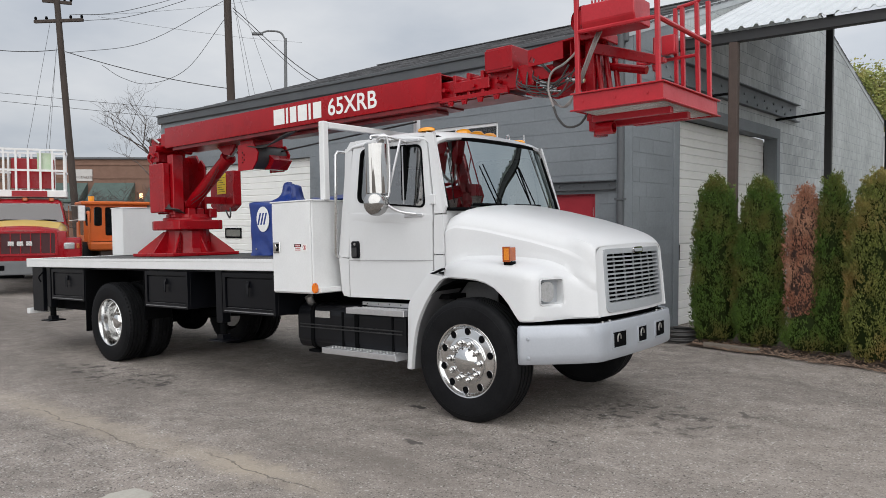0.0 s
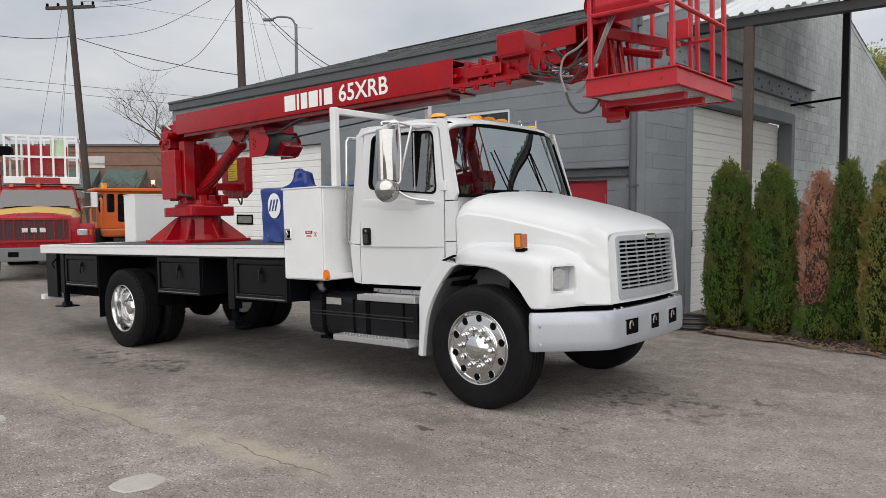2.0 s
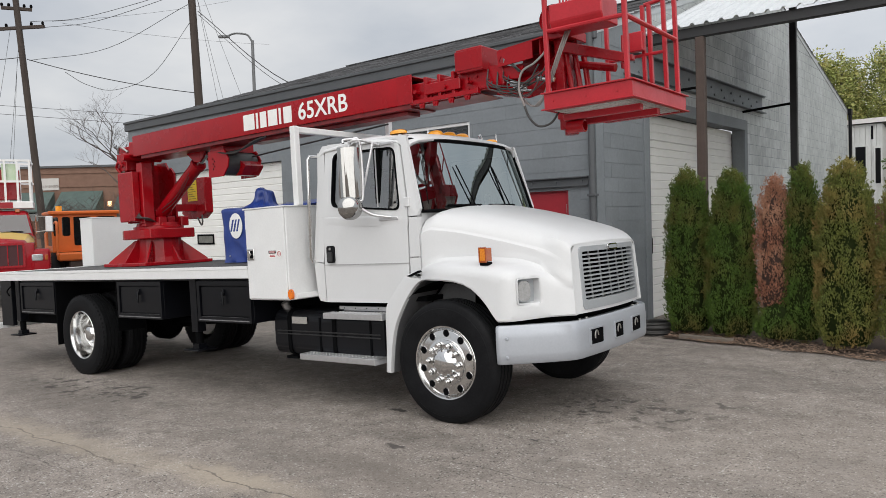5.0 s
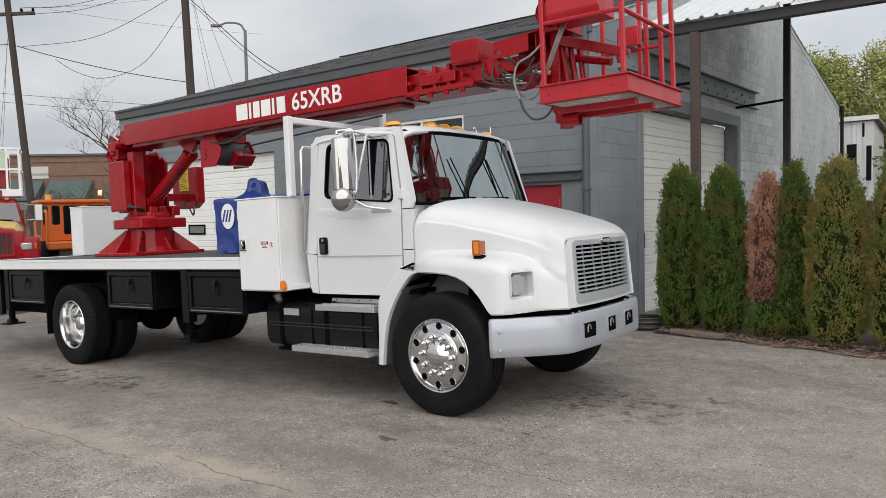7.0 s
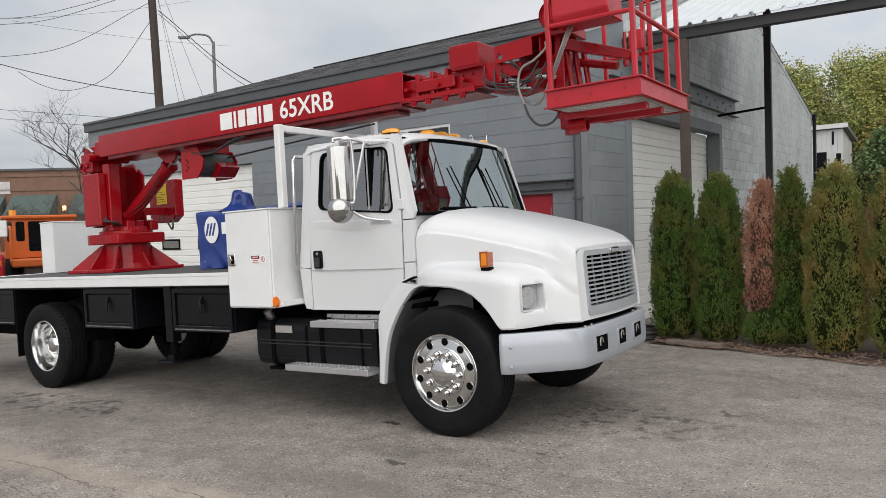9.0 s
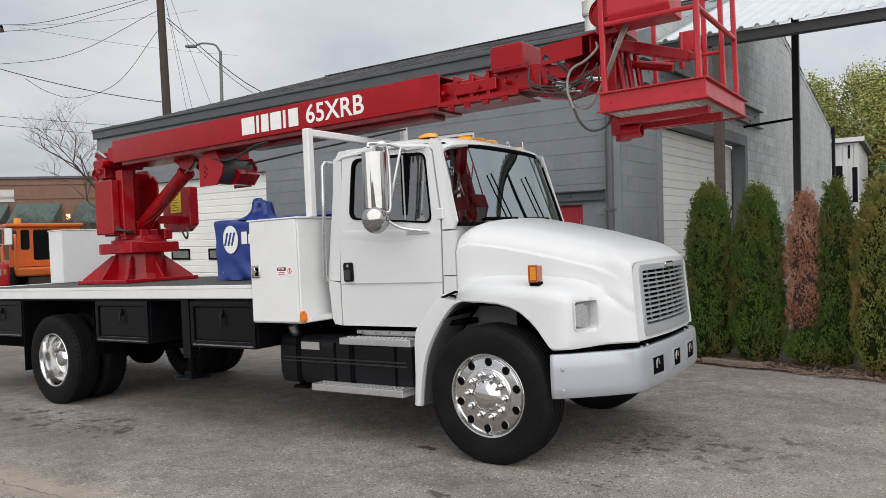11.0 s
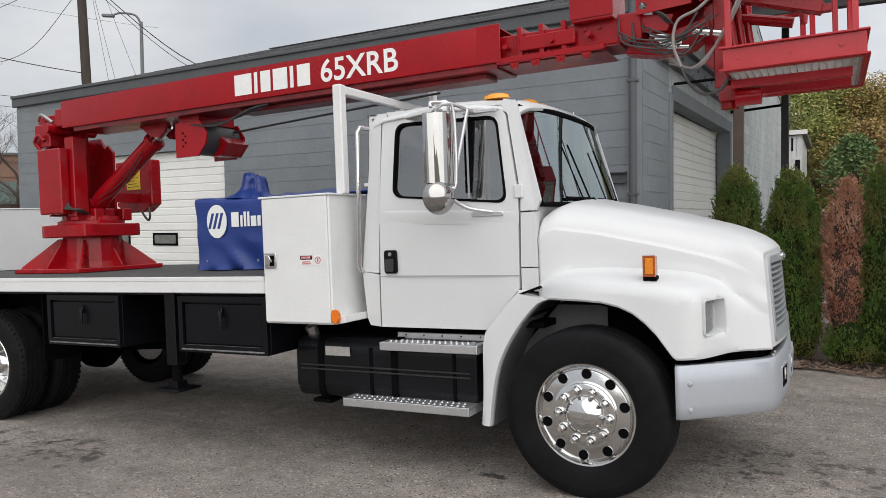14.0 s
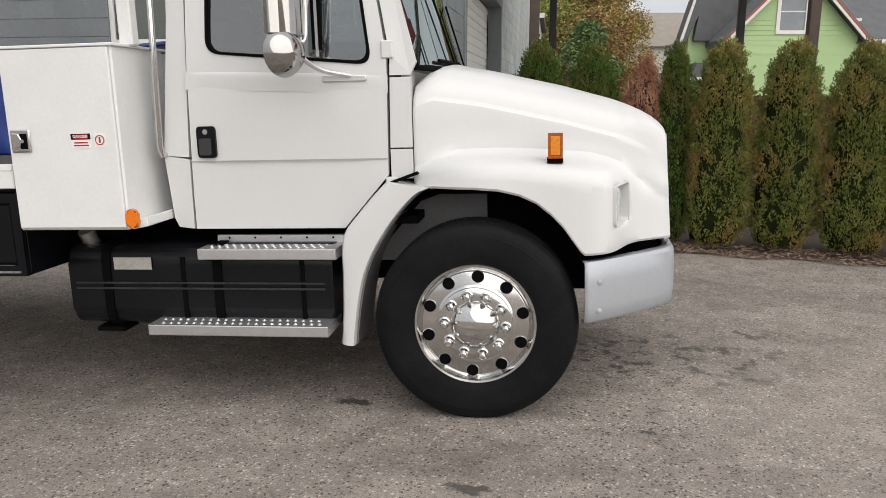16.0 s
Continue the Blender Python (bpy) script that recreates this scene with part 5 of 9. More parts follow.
rf.modifiers.new("thickness", "SOLIDIFY").thickness = 0.02
bm = B()
holed_panel(bm, [(-0.93, 1.0), (0.93, 1.0), (0.91, 2.36), (-0.91, 2.36)], round_poly([(-0.55, 1.80), (0.55, 1.80), (0.55, 2.25), (-0.55, 2.25)], 0.06), lambda u, v, d: (-1.585 + 0.05 * max(0, (v - 1.33)) + d, u, v), 0.03, 40)
part("rear_wall", bm, WHITE, cab)
bm = B()
box(bm, -1.545, -1.539, -0.57, 0.57, 1.79, 2.26)
part("rear_window", bm, GLASS_CAB, cab)
bm = B()
box(bm, -1.56, -0.30, -0.91, 0.91, 0.96, 1.0)
part("cab_floor", bm, BLACK_MATT, cab)
bm = B()
box(bm, -0.36, -0.309, -0.905, 0.905, 1.19, 1.72)
part("firewall", bm, WHITE, cab)
# doors
for s in (-1, 1):
    b = B()
    inner = [(x + (0.006 if x < -0.9 else -0.006), z) for x, z in DOOR]
    holed_panel(b, inner, WINDOW, side_place(s, 0.004), 0.045, 96)
    door = part("door", b, WHITE, truck, "white cab door with a window", smooth=30)
    # window rubber
    b = B()
    c = (-0.95, 2.05)
    small = [(c[0] + (x - c[0]) * 0.970, c[1] + (z - c[1]) * 0.953) for x, z in WINDOW]
    big = [(c[0] + (x - c[0]) * 1.006, c[1] + (z - c[1]) * 1.012) for x, z in WINDOW]
    holed_panel(b, big, small, side_place(s, 0.010), 0.04, 64)
    part("window_seal", b, BLACK_MATT, door, smooth=30)
    b = B()
    v1 = [b.verts.new(side_place(s, -0.012)(x, z, 0)) for x, z in small]
    b.faces.new(v1)
    gl = part("window_glass", b, GLASS_CAB, door)
    gl.visible_shadow = False
    b = B()
    va = [(-0.792, 1.785), (-0.742, 1.78), (-0.742, 2.325), (-0.792, 2.325)]
    prism(b, va, s * (half(2.05) + 0.004), s * (half(2.05) - 0.03), "XZ")
    part("window_divider", b, BLACK_MATT, door)
    b = B()
    prism(b, [(-0.774, 1.80), (-0.760, 1.80), (-0.760, 2.31), (-0.774, 2.31)], s * (half(2.05) + 0.008), s * (half(2.05) + 0.003), "XZ")
    part("divider_strip", b, STEP_METAL, door)
    # handle
    b = B()
    prism(b, round_poly([(-1.415, 1.315), (-1.315, 1.315), (-1.315, 1.475), (-1.415, 1.475)], 0.018), s * (half(1.4) + 0.016), s * (half(1.4) + 0.002), "XZ", 0.003)
    hd = part("door_handle", b, BLACK, door, "black recessed door handle", smooth=True)
    b = B()
    prism(b, round_poly([(-1.398, 1.33), (-1.335, 1.33), (-1.335, 1.415), (-1.398, 1.415)], 0.008), s * (half(1.4) + 0.032), s * (half(1.4) + 0.017), "XZ", 0.003)
    b4 = B()
    cyl(b4, (-1.366, s * (half(1.4) + 0.0165), 1.447), (-1.366, s * (half(1.4) + 0.022), 1.447), 0.013, n=16)
    part("lock", b4, STEEL, hd, smooth=40)
    # crease along the door
    b2 = B()
    prism(b2, [(-1.462, 1.293), (-0.424, 1.293), (-0.424, 1.300), (-1.462, 1.300)], s * (half(1.3) + 0.0065), s * (half(1.3) + 0.002), "XZ")
    part("seam", b2, surface("seam_grey", (0.35, 0.35, 0.35), rough=0.6), door)
    b3 = B()
    rings = []
    for x in (-1.455, -1.42, -1.36, -1.1, -0.8, -0.45, -0.418):
        k = -1.0 if x in (-1.455, -0.418) else 0.3 if x == -1.42 else 1.0
        zc = 1.735 - 0.045 * (x + 1.455)
        rings.append([(x, s * (half(zc + dz) + 0.0045 + o * k), zc + dz) for dz, o in ((-0.075, -0.004), (-0.045, 0.0), (-0.02, 0.0018), (-0.004, 0.0022), (0.008, 0.001), (0.016, -0.004))])
    loft(b3, rings)
    part("pressed_crease", b3, WHITE, door, smooth=60)
    part("latch", b, surface("worn_black_plastic", (0.02, 0.02, 0.021), (0.035, 0.035, 0.036), rough=0.45), hd)
    b = B()
    for zz in (1.78, 1.12):
        box(b, -0.445, -0.385, s * 0.955 - 0.02, s * 0.955 + 0.022, zz, zz + 0.085, 0.006)
    split("hinge", b, WHITE, door)
# windscreen: curved pane, black surround, wipers
bm = B()
rows = []
N = 17
for k in range(7):
    t = k / 6
    z = 1.735 + t * (2.372 - 1.735)
    row = []
    for i in range(N):
        u = -1 + 2 * i / (N - 1)
        hw = 0.918 - 0.035 * t
        xf = -0.165 - 0.175 * t
        row.append((xf - (0.115 + 0.02 * t) * abs(u) ** 3, u * hw, z - 0.0 * abs(u)))
    rows.append(row)
loft(bm, rows)
ws = part("windscreen", bm, GLASS_WS, truck, "large curved windscreen", smooth=80)
ws.visible_shadow = False
bm = B()
edge = [rows[0][i] for i in range(N)] + [rows[k][-1] for k in range(1, 7)] + [rows[-1][i] for i in reversed(range(N - 1))] + [rows[k][0] for k in reversed(range(1, 6))]
tube(bm, edge, 0.018, 6, closed=True)
part("windscreen_seal", bm, BLACK_MATT, ws)
bm = B()
rows2 = []
for k in range(3):
    row = []
    for i in range(N):
        x, y, z = rows[0][i]
        row.append((x + 0.02 + 0.05 * k / 2, y * 0.86, z - 0.03 - 0.03 * k / 2))
    rows2.append(row)
loft(bm, rows2)
part("cowl", bm, WHITE, truck)


def on_screen(u, t, off=0.014):
    """A point a little in front of the windscreen: u across, t up."""
    xf = -0.165 - 0.175 * t
    return (xf - (0.115 + 0.02 * t) * abs(u) ** 3 + off, u * (0.918 - 0.035 * t), 1.735 + t * 0.637 + off * 0.5)


for u0 in (-0.30, 0.34):
    b = B()
    tube(b, [on_screen(u0 - 0.02 - 0.15 * q / 5, 0.03 + 0.60 * q / 5, 0.020) for q in range(6)], 0.006, 6)
    tube(b, [on_screen(u0 - 0.42 + 0.50 * q / 6, 0.055, 0.016) for q in range(7)], 0.010, 6)
    cyl(b, on_screen(u0, 0.01, 0.01), on_screen(u0, 0.03, 0.045), 0.016, n=10)
    split("wiper", b, BLACK_MATT, ws)
# cab lights along the roof front
for y, k in ((-0.78, 0.6), (-0.24, 1.1), (-0.03, 1.1), (0.18, 1.1), (0.70, 0.75)):
    b = B()
    rings = []
    for r, z in ((0.075, -0.012), (0.07, 0.025), (0.052, 0.043), (0.018, 0.052)):
        rings.append([(-0.62 + 1.25 * r * math.cos(a * 0.3927), y + 0.72 * r * math.sin(a * 0.3927), 2.460 - 0.015 * abs(y) ** 2 + z * k) for a in range(16)])
    loft(b, rings, closed=True)
    part("roof_marker", b, ORANGE_LAMP, truck, "amber roof marker lamp", smooth=True)
b = B()
tube(b, [(-0.60, 0.50 + 0.028 * math.sin(q * 0.5236), 2.495 + 0.030 * math.cos(q * 0.5236)) for q in range(12)], 0.006, 6, closed=True)
part("lifting_ring", b, CHROME, truck, smooth=True)
b = B()
cyl(b, (-0.60, 0.80, 2.44), (-0.60, 0.80, 2.49), 0.012, n=10)
cyl(b, (-0.60, 0.80, 2.49), (-0.60, 0.80, 2.55), 0.005, n=8)
part("antenna", b, CHROME, truck, smooth=True)
# cab interior
for s in (-1, 1):
    b = B()
    box(b, -1.40, -0.95, s * 0.45 - 0.25, s * 0.45 + 0.25, 1.30, 1.44, 0.05, 2)
    box(b, -1.50, -1.36, s * 0.45 - 0.24, s * 0.45 + 0.24, 1.42, 2.02, 0.05, 2)
    box(b, -1.48, -1.38, s * 0.45 - 0.13, s * 0.45 + 0.13, 2.04, 2.20, 0.04, 2)
    box(b, -1.35, -1.0, s * 0.45 - 0.15, s * 0.45 + 0.15, 1.0, 1.3)
    split("seat_back", b, SEAT, truck, "dark cloth cab seat", smooth=True, rest="seat_cushion")
b = B()
prism(b, [(-0.32, 1.3), (-0.32, 1.74), (-0.42, 1.76), (-0.62, 1.72), (-0.66, 1.60), (-0.60, 1.3)], -0.89, 0.89, "XZ", 0.02)
part("dashboard", b, INTERIOR, truck)
b = B()
m = pose(-0.80, 0.45, 1.72, 0, -55, 0)
tube(b, [m @ Vector((0.22 * math.cos(a * 0.314), 0.22 * math.sin(a * 0.314), 0)) for a in range(20)], 0.015, 8, closed=True)
cyl(b, m @ Vector((0, 0, 0)), m @ Vector((0, 0, -0.25)), 0.03, n=10)
for a in (0, 2.1, 4.2):
    cyl(b, m @ Vector((0, 0, 0)), m @ Vector((0.21 * math.cos(a), 0.21 * math.sin(a), 0)), 0.012, n=6)
part("steering_wheel", b, BLACK_MATT, truck, smooth=True)
# grab rail behind the door
for s in (-1, 1):
    b = B()
    tube(b, [(-1.60, s * 0.90, 1.33), (-1.60, s * 0.985, 1.335), (-1.605, s * 1.0, 1.37), (-1.585, s * 0.99, 2.30), (-1.57, s * 0.98, 2.33), (-1.55, s * 0.90, 2.33)], 0.017, 10)
    part("grab_rail", b, POLISHED, truck, "bright metal grab rail", smooth=True)

# mirrors on chrome arms
for s in (-1, 1):
    b = B()
    plan_ = [(0.062 * math.sin(a * math.pi / 12), s * 0.108 * math.cos(a * math.pi / 12)) for a in range(13)]
    prism(b, plan_, 1.885, 2.325, "XY", 0.006, m=pose(-0.850, s * 1.185, 0, 0, 0, 38 * s))
    mi = part("mirror", b, MIRROR_CHROME, truck, "tall chrome wing mirror with a round spot mirror", smooth=40)
    b = B()
    lathe(b, [(0.0, -0.075), (0.05, -0.068), (0.09, -0.045), (0.108, -0.01), (0.112, 0.0), (0.105, 0.01), (0.0, 0.012)], 28, "X", (0, 0, 0))
    bmesh.ops.transform(b, matrix=pose(-0.85, s * 1.21, 1.805, 0, 0, 34 * s) @ Matrix.Rotation(math.pi, 4, "Z"), verts=b.verts[:])
    part("spot_mirror", b, MIRROR_CHROME, mi, "round convex chrome mirror", smooth=True)
    b = B()
    tube(b, curve_pts([(-0.70, s * 0.95, 2.34), (-0.78, s * 1.12, 2.385), (-0.87, s * 1.22, 2.39), (-0.87, s * 1.235, 2.36)], 5), 0.012, 8)
    tube(b, curve_pts([(-0.60, s * 0.97, 1.70), (-0.74, s * 1.08, 1.74), (-0.84, s * 1.2, 1.86), (-0.85, s * 1.22, 1.92)], 5), 0.012, 8)
    tube(b, [(-0.72, s * 1.02, 2.36), (-0.80, s * 1.14, 1.80)], 0.011, 8)
    tube(b, curve_pts([(-0.85, s * 1.19, 2.36), (-0.80, s * 1.17, 2.38), (-0.765, s * 1.13, 2.33), (-0.765, s * 1.13, 1.90), (-0.80, s * 1.17, 1.86)], 5), 0.011, 8)
    tube(b, curve_pts([(-0.88, s * 1.16, 2.33), (-0.86, s * 1.13, 2.40), (-0.82, s * 1.1, 2.40), (-0.80, s * 1.14, 2.3)], 4), 0.010, 8)
    box(b, -0.74, -0.52, s * 0.965 - 0.014, s * 0.965 + 0.014, 1.675, 1.705, 0.004)
    box(b, -0.78, -0.55, s * 0.955 - 0.014, s * 0.955 + 0.014, 2.335, 2.36, 0.004)
    split("mirror_arm", b, STEP_METAL, mi, smooth=True)
    b = B()
    prism(b, [(-1.19, 2.345), (-1.15, 2.375), (-0.95, 2.402), (-0.94, 2.392), (-0.98, 2.365)], s * 0.92, s * 1.03, "XZ", 0.004)
    part("drip_visor", b, WHITE, truck, smooth=True)


# ---- wheels ----
def tyre_mesh(r=0.525, hw=0.14, lug=False):
    b = B()
    prof = [(0.298, -hw * 0.80), (0.305, -hw * 0.90), (0.33, -hw * 0.97), (0.37, -hw), (0.43, -hw * 1.0), (0.455, -hw * 0.985), (0.458, -hw * 0.965), (0.49, -hw * 0.93), (0.508, -hw * 0.84), (0.519, -hw * 0.74)]
    g = []
    for k in (-0.52, -0.18, 0.18, 0.52):
        c = k * hw
        g += [(0.525, c - 0.009), (0.511, c - 0.006), (0.511, c + 0.006), (0.525, c + 0.009)]
    full = prof + g + [(p, -y) for p, y in reversed(prof)]
    lathe(b, full, 64, "Y")
    for v in b.verts:
        rr = math.hypot(v.co.x, v.co.z)
        if rr > 0.33:
            k = (0.33 + (rr - 0.33) * 0.915) / rr
            v.co.x *= k
            v.co.z *= k
    if lug:
        for i in range(56):
            a = 2 * math.pi * i / 56
            for s in (-1, 1):
                t = B()
                box(t, -0.012, 0.012, s * hw * 0.60 if s > 0 else -hw * 0.88, hw * 0.88 if s > 0 else -hw * 0.60, 0.485, 0.503, 0.003)
                merge(b, t, Matrix.Rotation(a + (0.05 if s > 0 else 0), 4, "Y"))
    return b


def settle(b):
    """Flattens a tyre where it bears on the ground."""
    for v in b.verts:
        if v.co.z < -0.4985:
            v.co.z = -0.4985
            v.co.y *= 1.02
    return b


def rim_front(b):
    """A polished ten-hole disc wheel."""
    lathe(b, [(0.300, -0.118), (0.306, -0.125), (0.302, -0.130), (0.292, -0.128), (0.283, -0.112), (0.276, -0.103), (0.270, -0.100)], 60, "Y")
    lathe(b, [(0.270, -0.100), (0.268, -0.106), (0.2655, -0.110), (0.262, -0.1115), (0.201, -0.1115), (0.196, -0.113), (0.188, -0.1175)], 60, "Y")
    lathe(b, [(0.188, -0.1175), (0.186, -0.128), (0.180, -0.131), (0.135, -0.131), (0.0, -0.131)], 48, "Y")
    return b


def front_wheel(s):
    m = pose(0, s * 0.965, 0.482) @ Matrix.Rotation(-0.244, 4, "Y") @ Matrix.Diagonal((1, -s, 1, 1))
    b = rim_front(B())
    bmesh.ops.transform(b, matrix=m, verts=b.verts[:])
    rim = part("wheel", b, POLISHED, truck, "polished aluminium ten-hole wheel", smooth=35)
    b = settle(tyre_mesh())
    bmesh.ops.transform(b, matrix=pose(0, s * 0.965, 0.482) @ Matrix.Diagonal((1, -s, 1, 1)), verts=b.verts[:])
    part("tyre", b, RUBBER, rim, "black ribbed front tyre", smooth=32)
    b = B()
    lathe(b, [(0.122, -0.1305), (0.117, -0.139), (0.110, -0.149), (0.098, -0.161), (0.082, -0.173), (0.056, -0.183), (0.028, -0.188), (0.0, -0.190)], 48, "Y")
    bmesh.ops.transform(b, matrix=m, verts=b.verts[:])
    part("hub_cap", b, CHROME, rim, "smooth chrome domed hub cover", smooth=60)
    for i in range(10):
        a = 2 * math.pi * i / 10
        c = (0.242 * math.cos(a), -0.1115, 0.242 * math.sin(a))
        b = B()
        lathe(b, [(0.0325, 0.002), (0.032, -0.002), (0.0305, -0.0035), (0.0290, -0.001), (0.0290, 0.004)], 20, "Y", c)
        bmesh.ops.transform(b, matrix=m, verts=b.verts[:])
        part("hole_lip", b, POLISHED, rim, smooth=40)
        # flat black disc painted as the shaded inside of a hole
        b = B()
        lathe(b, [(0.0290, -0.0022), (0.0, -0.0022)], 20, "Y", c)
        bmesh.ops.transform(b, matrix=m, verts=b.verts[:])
        part("hole_dark", b, BLACK_MATT, rim)
    for i in range(10):
        a = 2 * math.pi * (i + 0.5) / 10
        c = (0.152 * math.cos(a), 0, 0.152 * math.sin(a))
        b = B()
        lathe(b, [(0.030, -0.131), (0.029, -0.138), (0.024, -0.141)], 18, "Y", c)
        lathe(b, [(0.0225, -0.141), (0.0225, -0.166), (0.0195, -0.170), (0.015, -0.171)], 6, "Y", c)
        lathe(b, [(0.015, -0.1705), (0.0145, -0.182), (0.011, -0.186), (0.0, -0.187)], 14, "Y", c)
        bmesh.ops.transform(b, matrix=m, verts=b.verts[:])
        part("lug_nut", b, CHROME, rim, smooth=30)
    b = B()
    lathe(b, [(0.29, -0.11), (0.285, 0.1), (0.25, 0.12), (0.10, 0.125), (0.0, 0.125)], 32, "Y")
    lathe(b, [(0.20, -0.06), (0.0, -0.06)], 24, "Y")
    bmesh.ops.transform(b, matrix=m, verts=b.verts[:])
    part("brake_drum", b, BLACK_MATT, rim)


def rear_wheels(s):
    for k, yc in enumerate((1.06, 0.715)):
        m = pose(-5.66, s * yc, 0.50) @ Matrix.Diagonal((1, -s, 1, 1))
        b = B()
        if k == 0:
            lathe(b, [(0.300, -0.118), (0.306, -0.125), (0.300, -0.131), (0.288, -0.127), (0.275, -0.09), (0.262, 0.0), (0.258, 0.05), (0.245, 0.07), (0.19, 0.075), (0.15, 0.072), (0.0, 0.07)], 56, "Y")
        else:
            lathe(b, [(0.300, -0.118), (0.27, -0.09), (0.25, 0.08), (0.0, 0.09)], 40, "Y")
        bmesh.ops.transform(b, matrix=m, verts=b.verts[:])
        rim = part("wheel", b, POLISHED if k == 0 else STEEL, truck, "deep-dished polished rear wheel" if k == 0 else "", smooth=40)
        b = settle(tyre_mesh(lug=True))
        bmesh.ops.transform(b, matrix=m, verts=b.verts[:])
        part("tyre", b, RUBBER, rim, "lugged black drive tyre", smooth=32)
        if k == 0:
            b = B()
            lathe(b, [(0.14, 0.072), (0.135, 0.02), (0.12, 0.0), (0.10, -0.04), (0.085, -0.055), (0.06, -0.062), (0.0, -0.064)], 36, "Y")
            bmesh.ops.transform(b, matrix=m, verts=b.verts[:])
            part("hub_cap", b, CHROME, rim, "chrome rear hub cover", smooth=45)
            for i in range(10):
                a = 2 * math.pi * i / 10
                b = B()
                lathe(b, [(0.024, 0.072), (0.022, 0.062), (0.016, 0.058), (0.015, 0.03), (0.0, 0.024)], 8, "Y", (0.168 * math.cos(a), 0, 0.168 * math.sin(a)))
                bmesh.ops.transform(b, matrix=m, verts=b.verts[:])
                part("lug_nut", b, CHROME, rim, smooth=30)


for s in (-1, 1):
    front_wheel(s)
    rear_wheels(s)

# ---- chassis ----
bm = B()
for s in (-1, 1):
    box(bm, -7.9, 0.75, s * 0.43 - 0.04, s * 0.43 + 0.04, 0.80, 1.06, 0.006)
for x in (-7.5, -6.4, -4.9, -3.6, -2.4, -1.2):
    box(bm, x - 0.06, x + 0.06, -0.42, 0.42, 0.84, 1.02)
split("frame_rail", bm, BLACK_MATT, truck, rest="crossmember")
bm = B()
cyl(bm, (-5.66, -0.9, 0.5), (-5.66, 0.9, 0.5), 0.09, n=14)
lathe(bm, [(0.0, -0.22), (0.14, -0.2), (0.22, -0.08), (0.22, 0.08), (0.14, 0.2), (0.0, 0.22)], 20, "X", (-5.66, 0, 0.5))
cyl(bm, (-5.45, 0, 0.52), (-1.2, 0, 0.78), 0.055, n=12)
split("rear_axle", bm, BLACK_MATT, truck, smooth=True)
bm = B()
box(bm, -0.06, 0.06, -0.85, 0.85, 0.44, 0.55, 0.02)
for s in (-1, 1):
    for i in range(4):
        box(bm, -0.6 + 0.06 * i, 0.6 - 0.06 * i, s * 0.43 - 0.045, s * 0.43 + 0.045, 0.60 - 0.02 * i, 0.617 - 0.02 * i)
        box(bm, -6.3 + 0.08 * i, -5.0 - 0.08 * i, s * 0.5 - 0.045, s * 0.5 + 0.045, 0.62 + 0.025 * i, 0.642 + 0.025 * i)
split("front_axle", bm, BLACK_MATT, truck)
bm = B()
box(bm, -1.1, 0.6, -0.36, 0.36, 0.55, 1.35, 0.06, 2)
box(bm, -1.9, -1.1, -0.22, 0.22, 0.55, 0.95, 0.05)
part("engine", bm, BLACK_MATT, truck)
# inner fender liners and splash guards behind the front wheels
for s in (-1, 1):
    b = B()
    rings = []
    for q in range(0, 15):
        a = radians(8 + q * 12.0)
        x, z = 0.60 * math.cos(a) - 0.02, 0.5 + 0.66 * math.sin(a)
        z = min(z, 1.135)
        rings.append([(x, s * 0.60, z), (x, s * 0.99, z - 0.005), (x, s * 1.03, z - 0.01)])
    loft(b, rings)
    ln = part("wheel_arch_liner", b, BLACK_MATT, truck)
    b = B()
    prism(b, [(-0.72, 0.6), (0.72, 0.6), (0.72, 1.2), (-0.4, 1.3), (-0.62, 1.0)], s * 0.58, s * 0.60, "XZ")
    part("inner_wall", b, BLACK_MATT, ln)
    b = B()
    outer = curve_pts([(-0.700, 0, 0.352), (-0.685, 0, 0.52), (-0.678, 0, 0.70), (-0.675, 0, 0.84), (-0.655, 0, 0.935), (-0.588, 0, 1.02), (-0.50, 0, 1.12), (-0.43, 0, 1.19)], 4)
    inner = curve_pts([(-0.625, 0, 0.347), (-0.605, 0, 0.50), (-0.575, 0, 0.66), (-0.535, 0, 0.78), (-0.47, 0, 0.90), (-0.385, 0, 1.02), (-0.29, 0, 1.12), (-0.22, 0, 1.155)], 4)
    rings = []
    for o, i in zip(outer, inner):
        rings.append([(o.x, s * 0.86, o.z), (o.x, s * 1.015, o.z), (o.x + 0.012, s * 1.04, o.z), ((o.x + i.x) / 2, s * 1.052, (o.z + i.z) / 2), (i.x - 0.008, s * 1.048, i.z), (i.x, s * 1.03, i.z), (i.x, s * 0.86, i.z)])
    loft(b, rings, closed=True)
    part("splash_guard", b, WHITE, truck, "white moulded fender extension", smooth=40)
    b = B()
    rings = [[(p.x + 0.004, s * 0.66, p.z), (p.x + 0.004, s * 1.02, p.z), (p.x + 0.01, s * 1.02, p.z), (p.x + 0.01, s * 0.66, p.z)] for p in inner]
    loft(b, rings, closed=True)
    prism(b, [(-0.60, 0.72), (-0.24, 1.135), (0.04, 1.135), (0.04, 0.90), (-0.30, 0.72)], s * 0.66, s * 0.672, "XZ")
    part("splash_liner", b, surface("grey_liner", (0.15, 0.15, 0.155), (0.10, 0.10, 0.105), rough=0.6), truck)
    b = B()
    prism(b, [(-0.44, 1.165), (-0.42, 1.185), (-0.28, 1.235), (-0.27, 1.222)], s * 0.985, s * 1.03, "XZ", 0.003)
    part("rubber_strap", b, BLACK_MATT, truck, "black rubber hood latch")

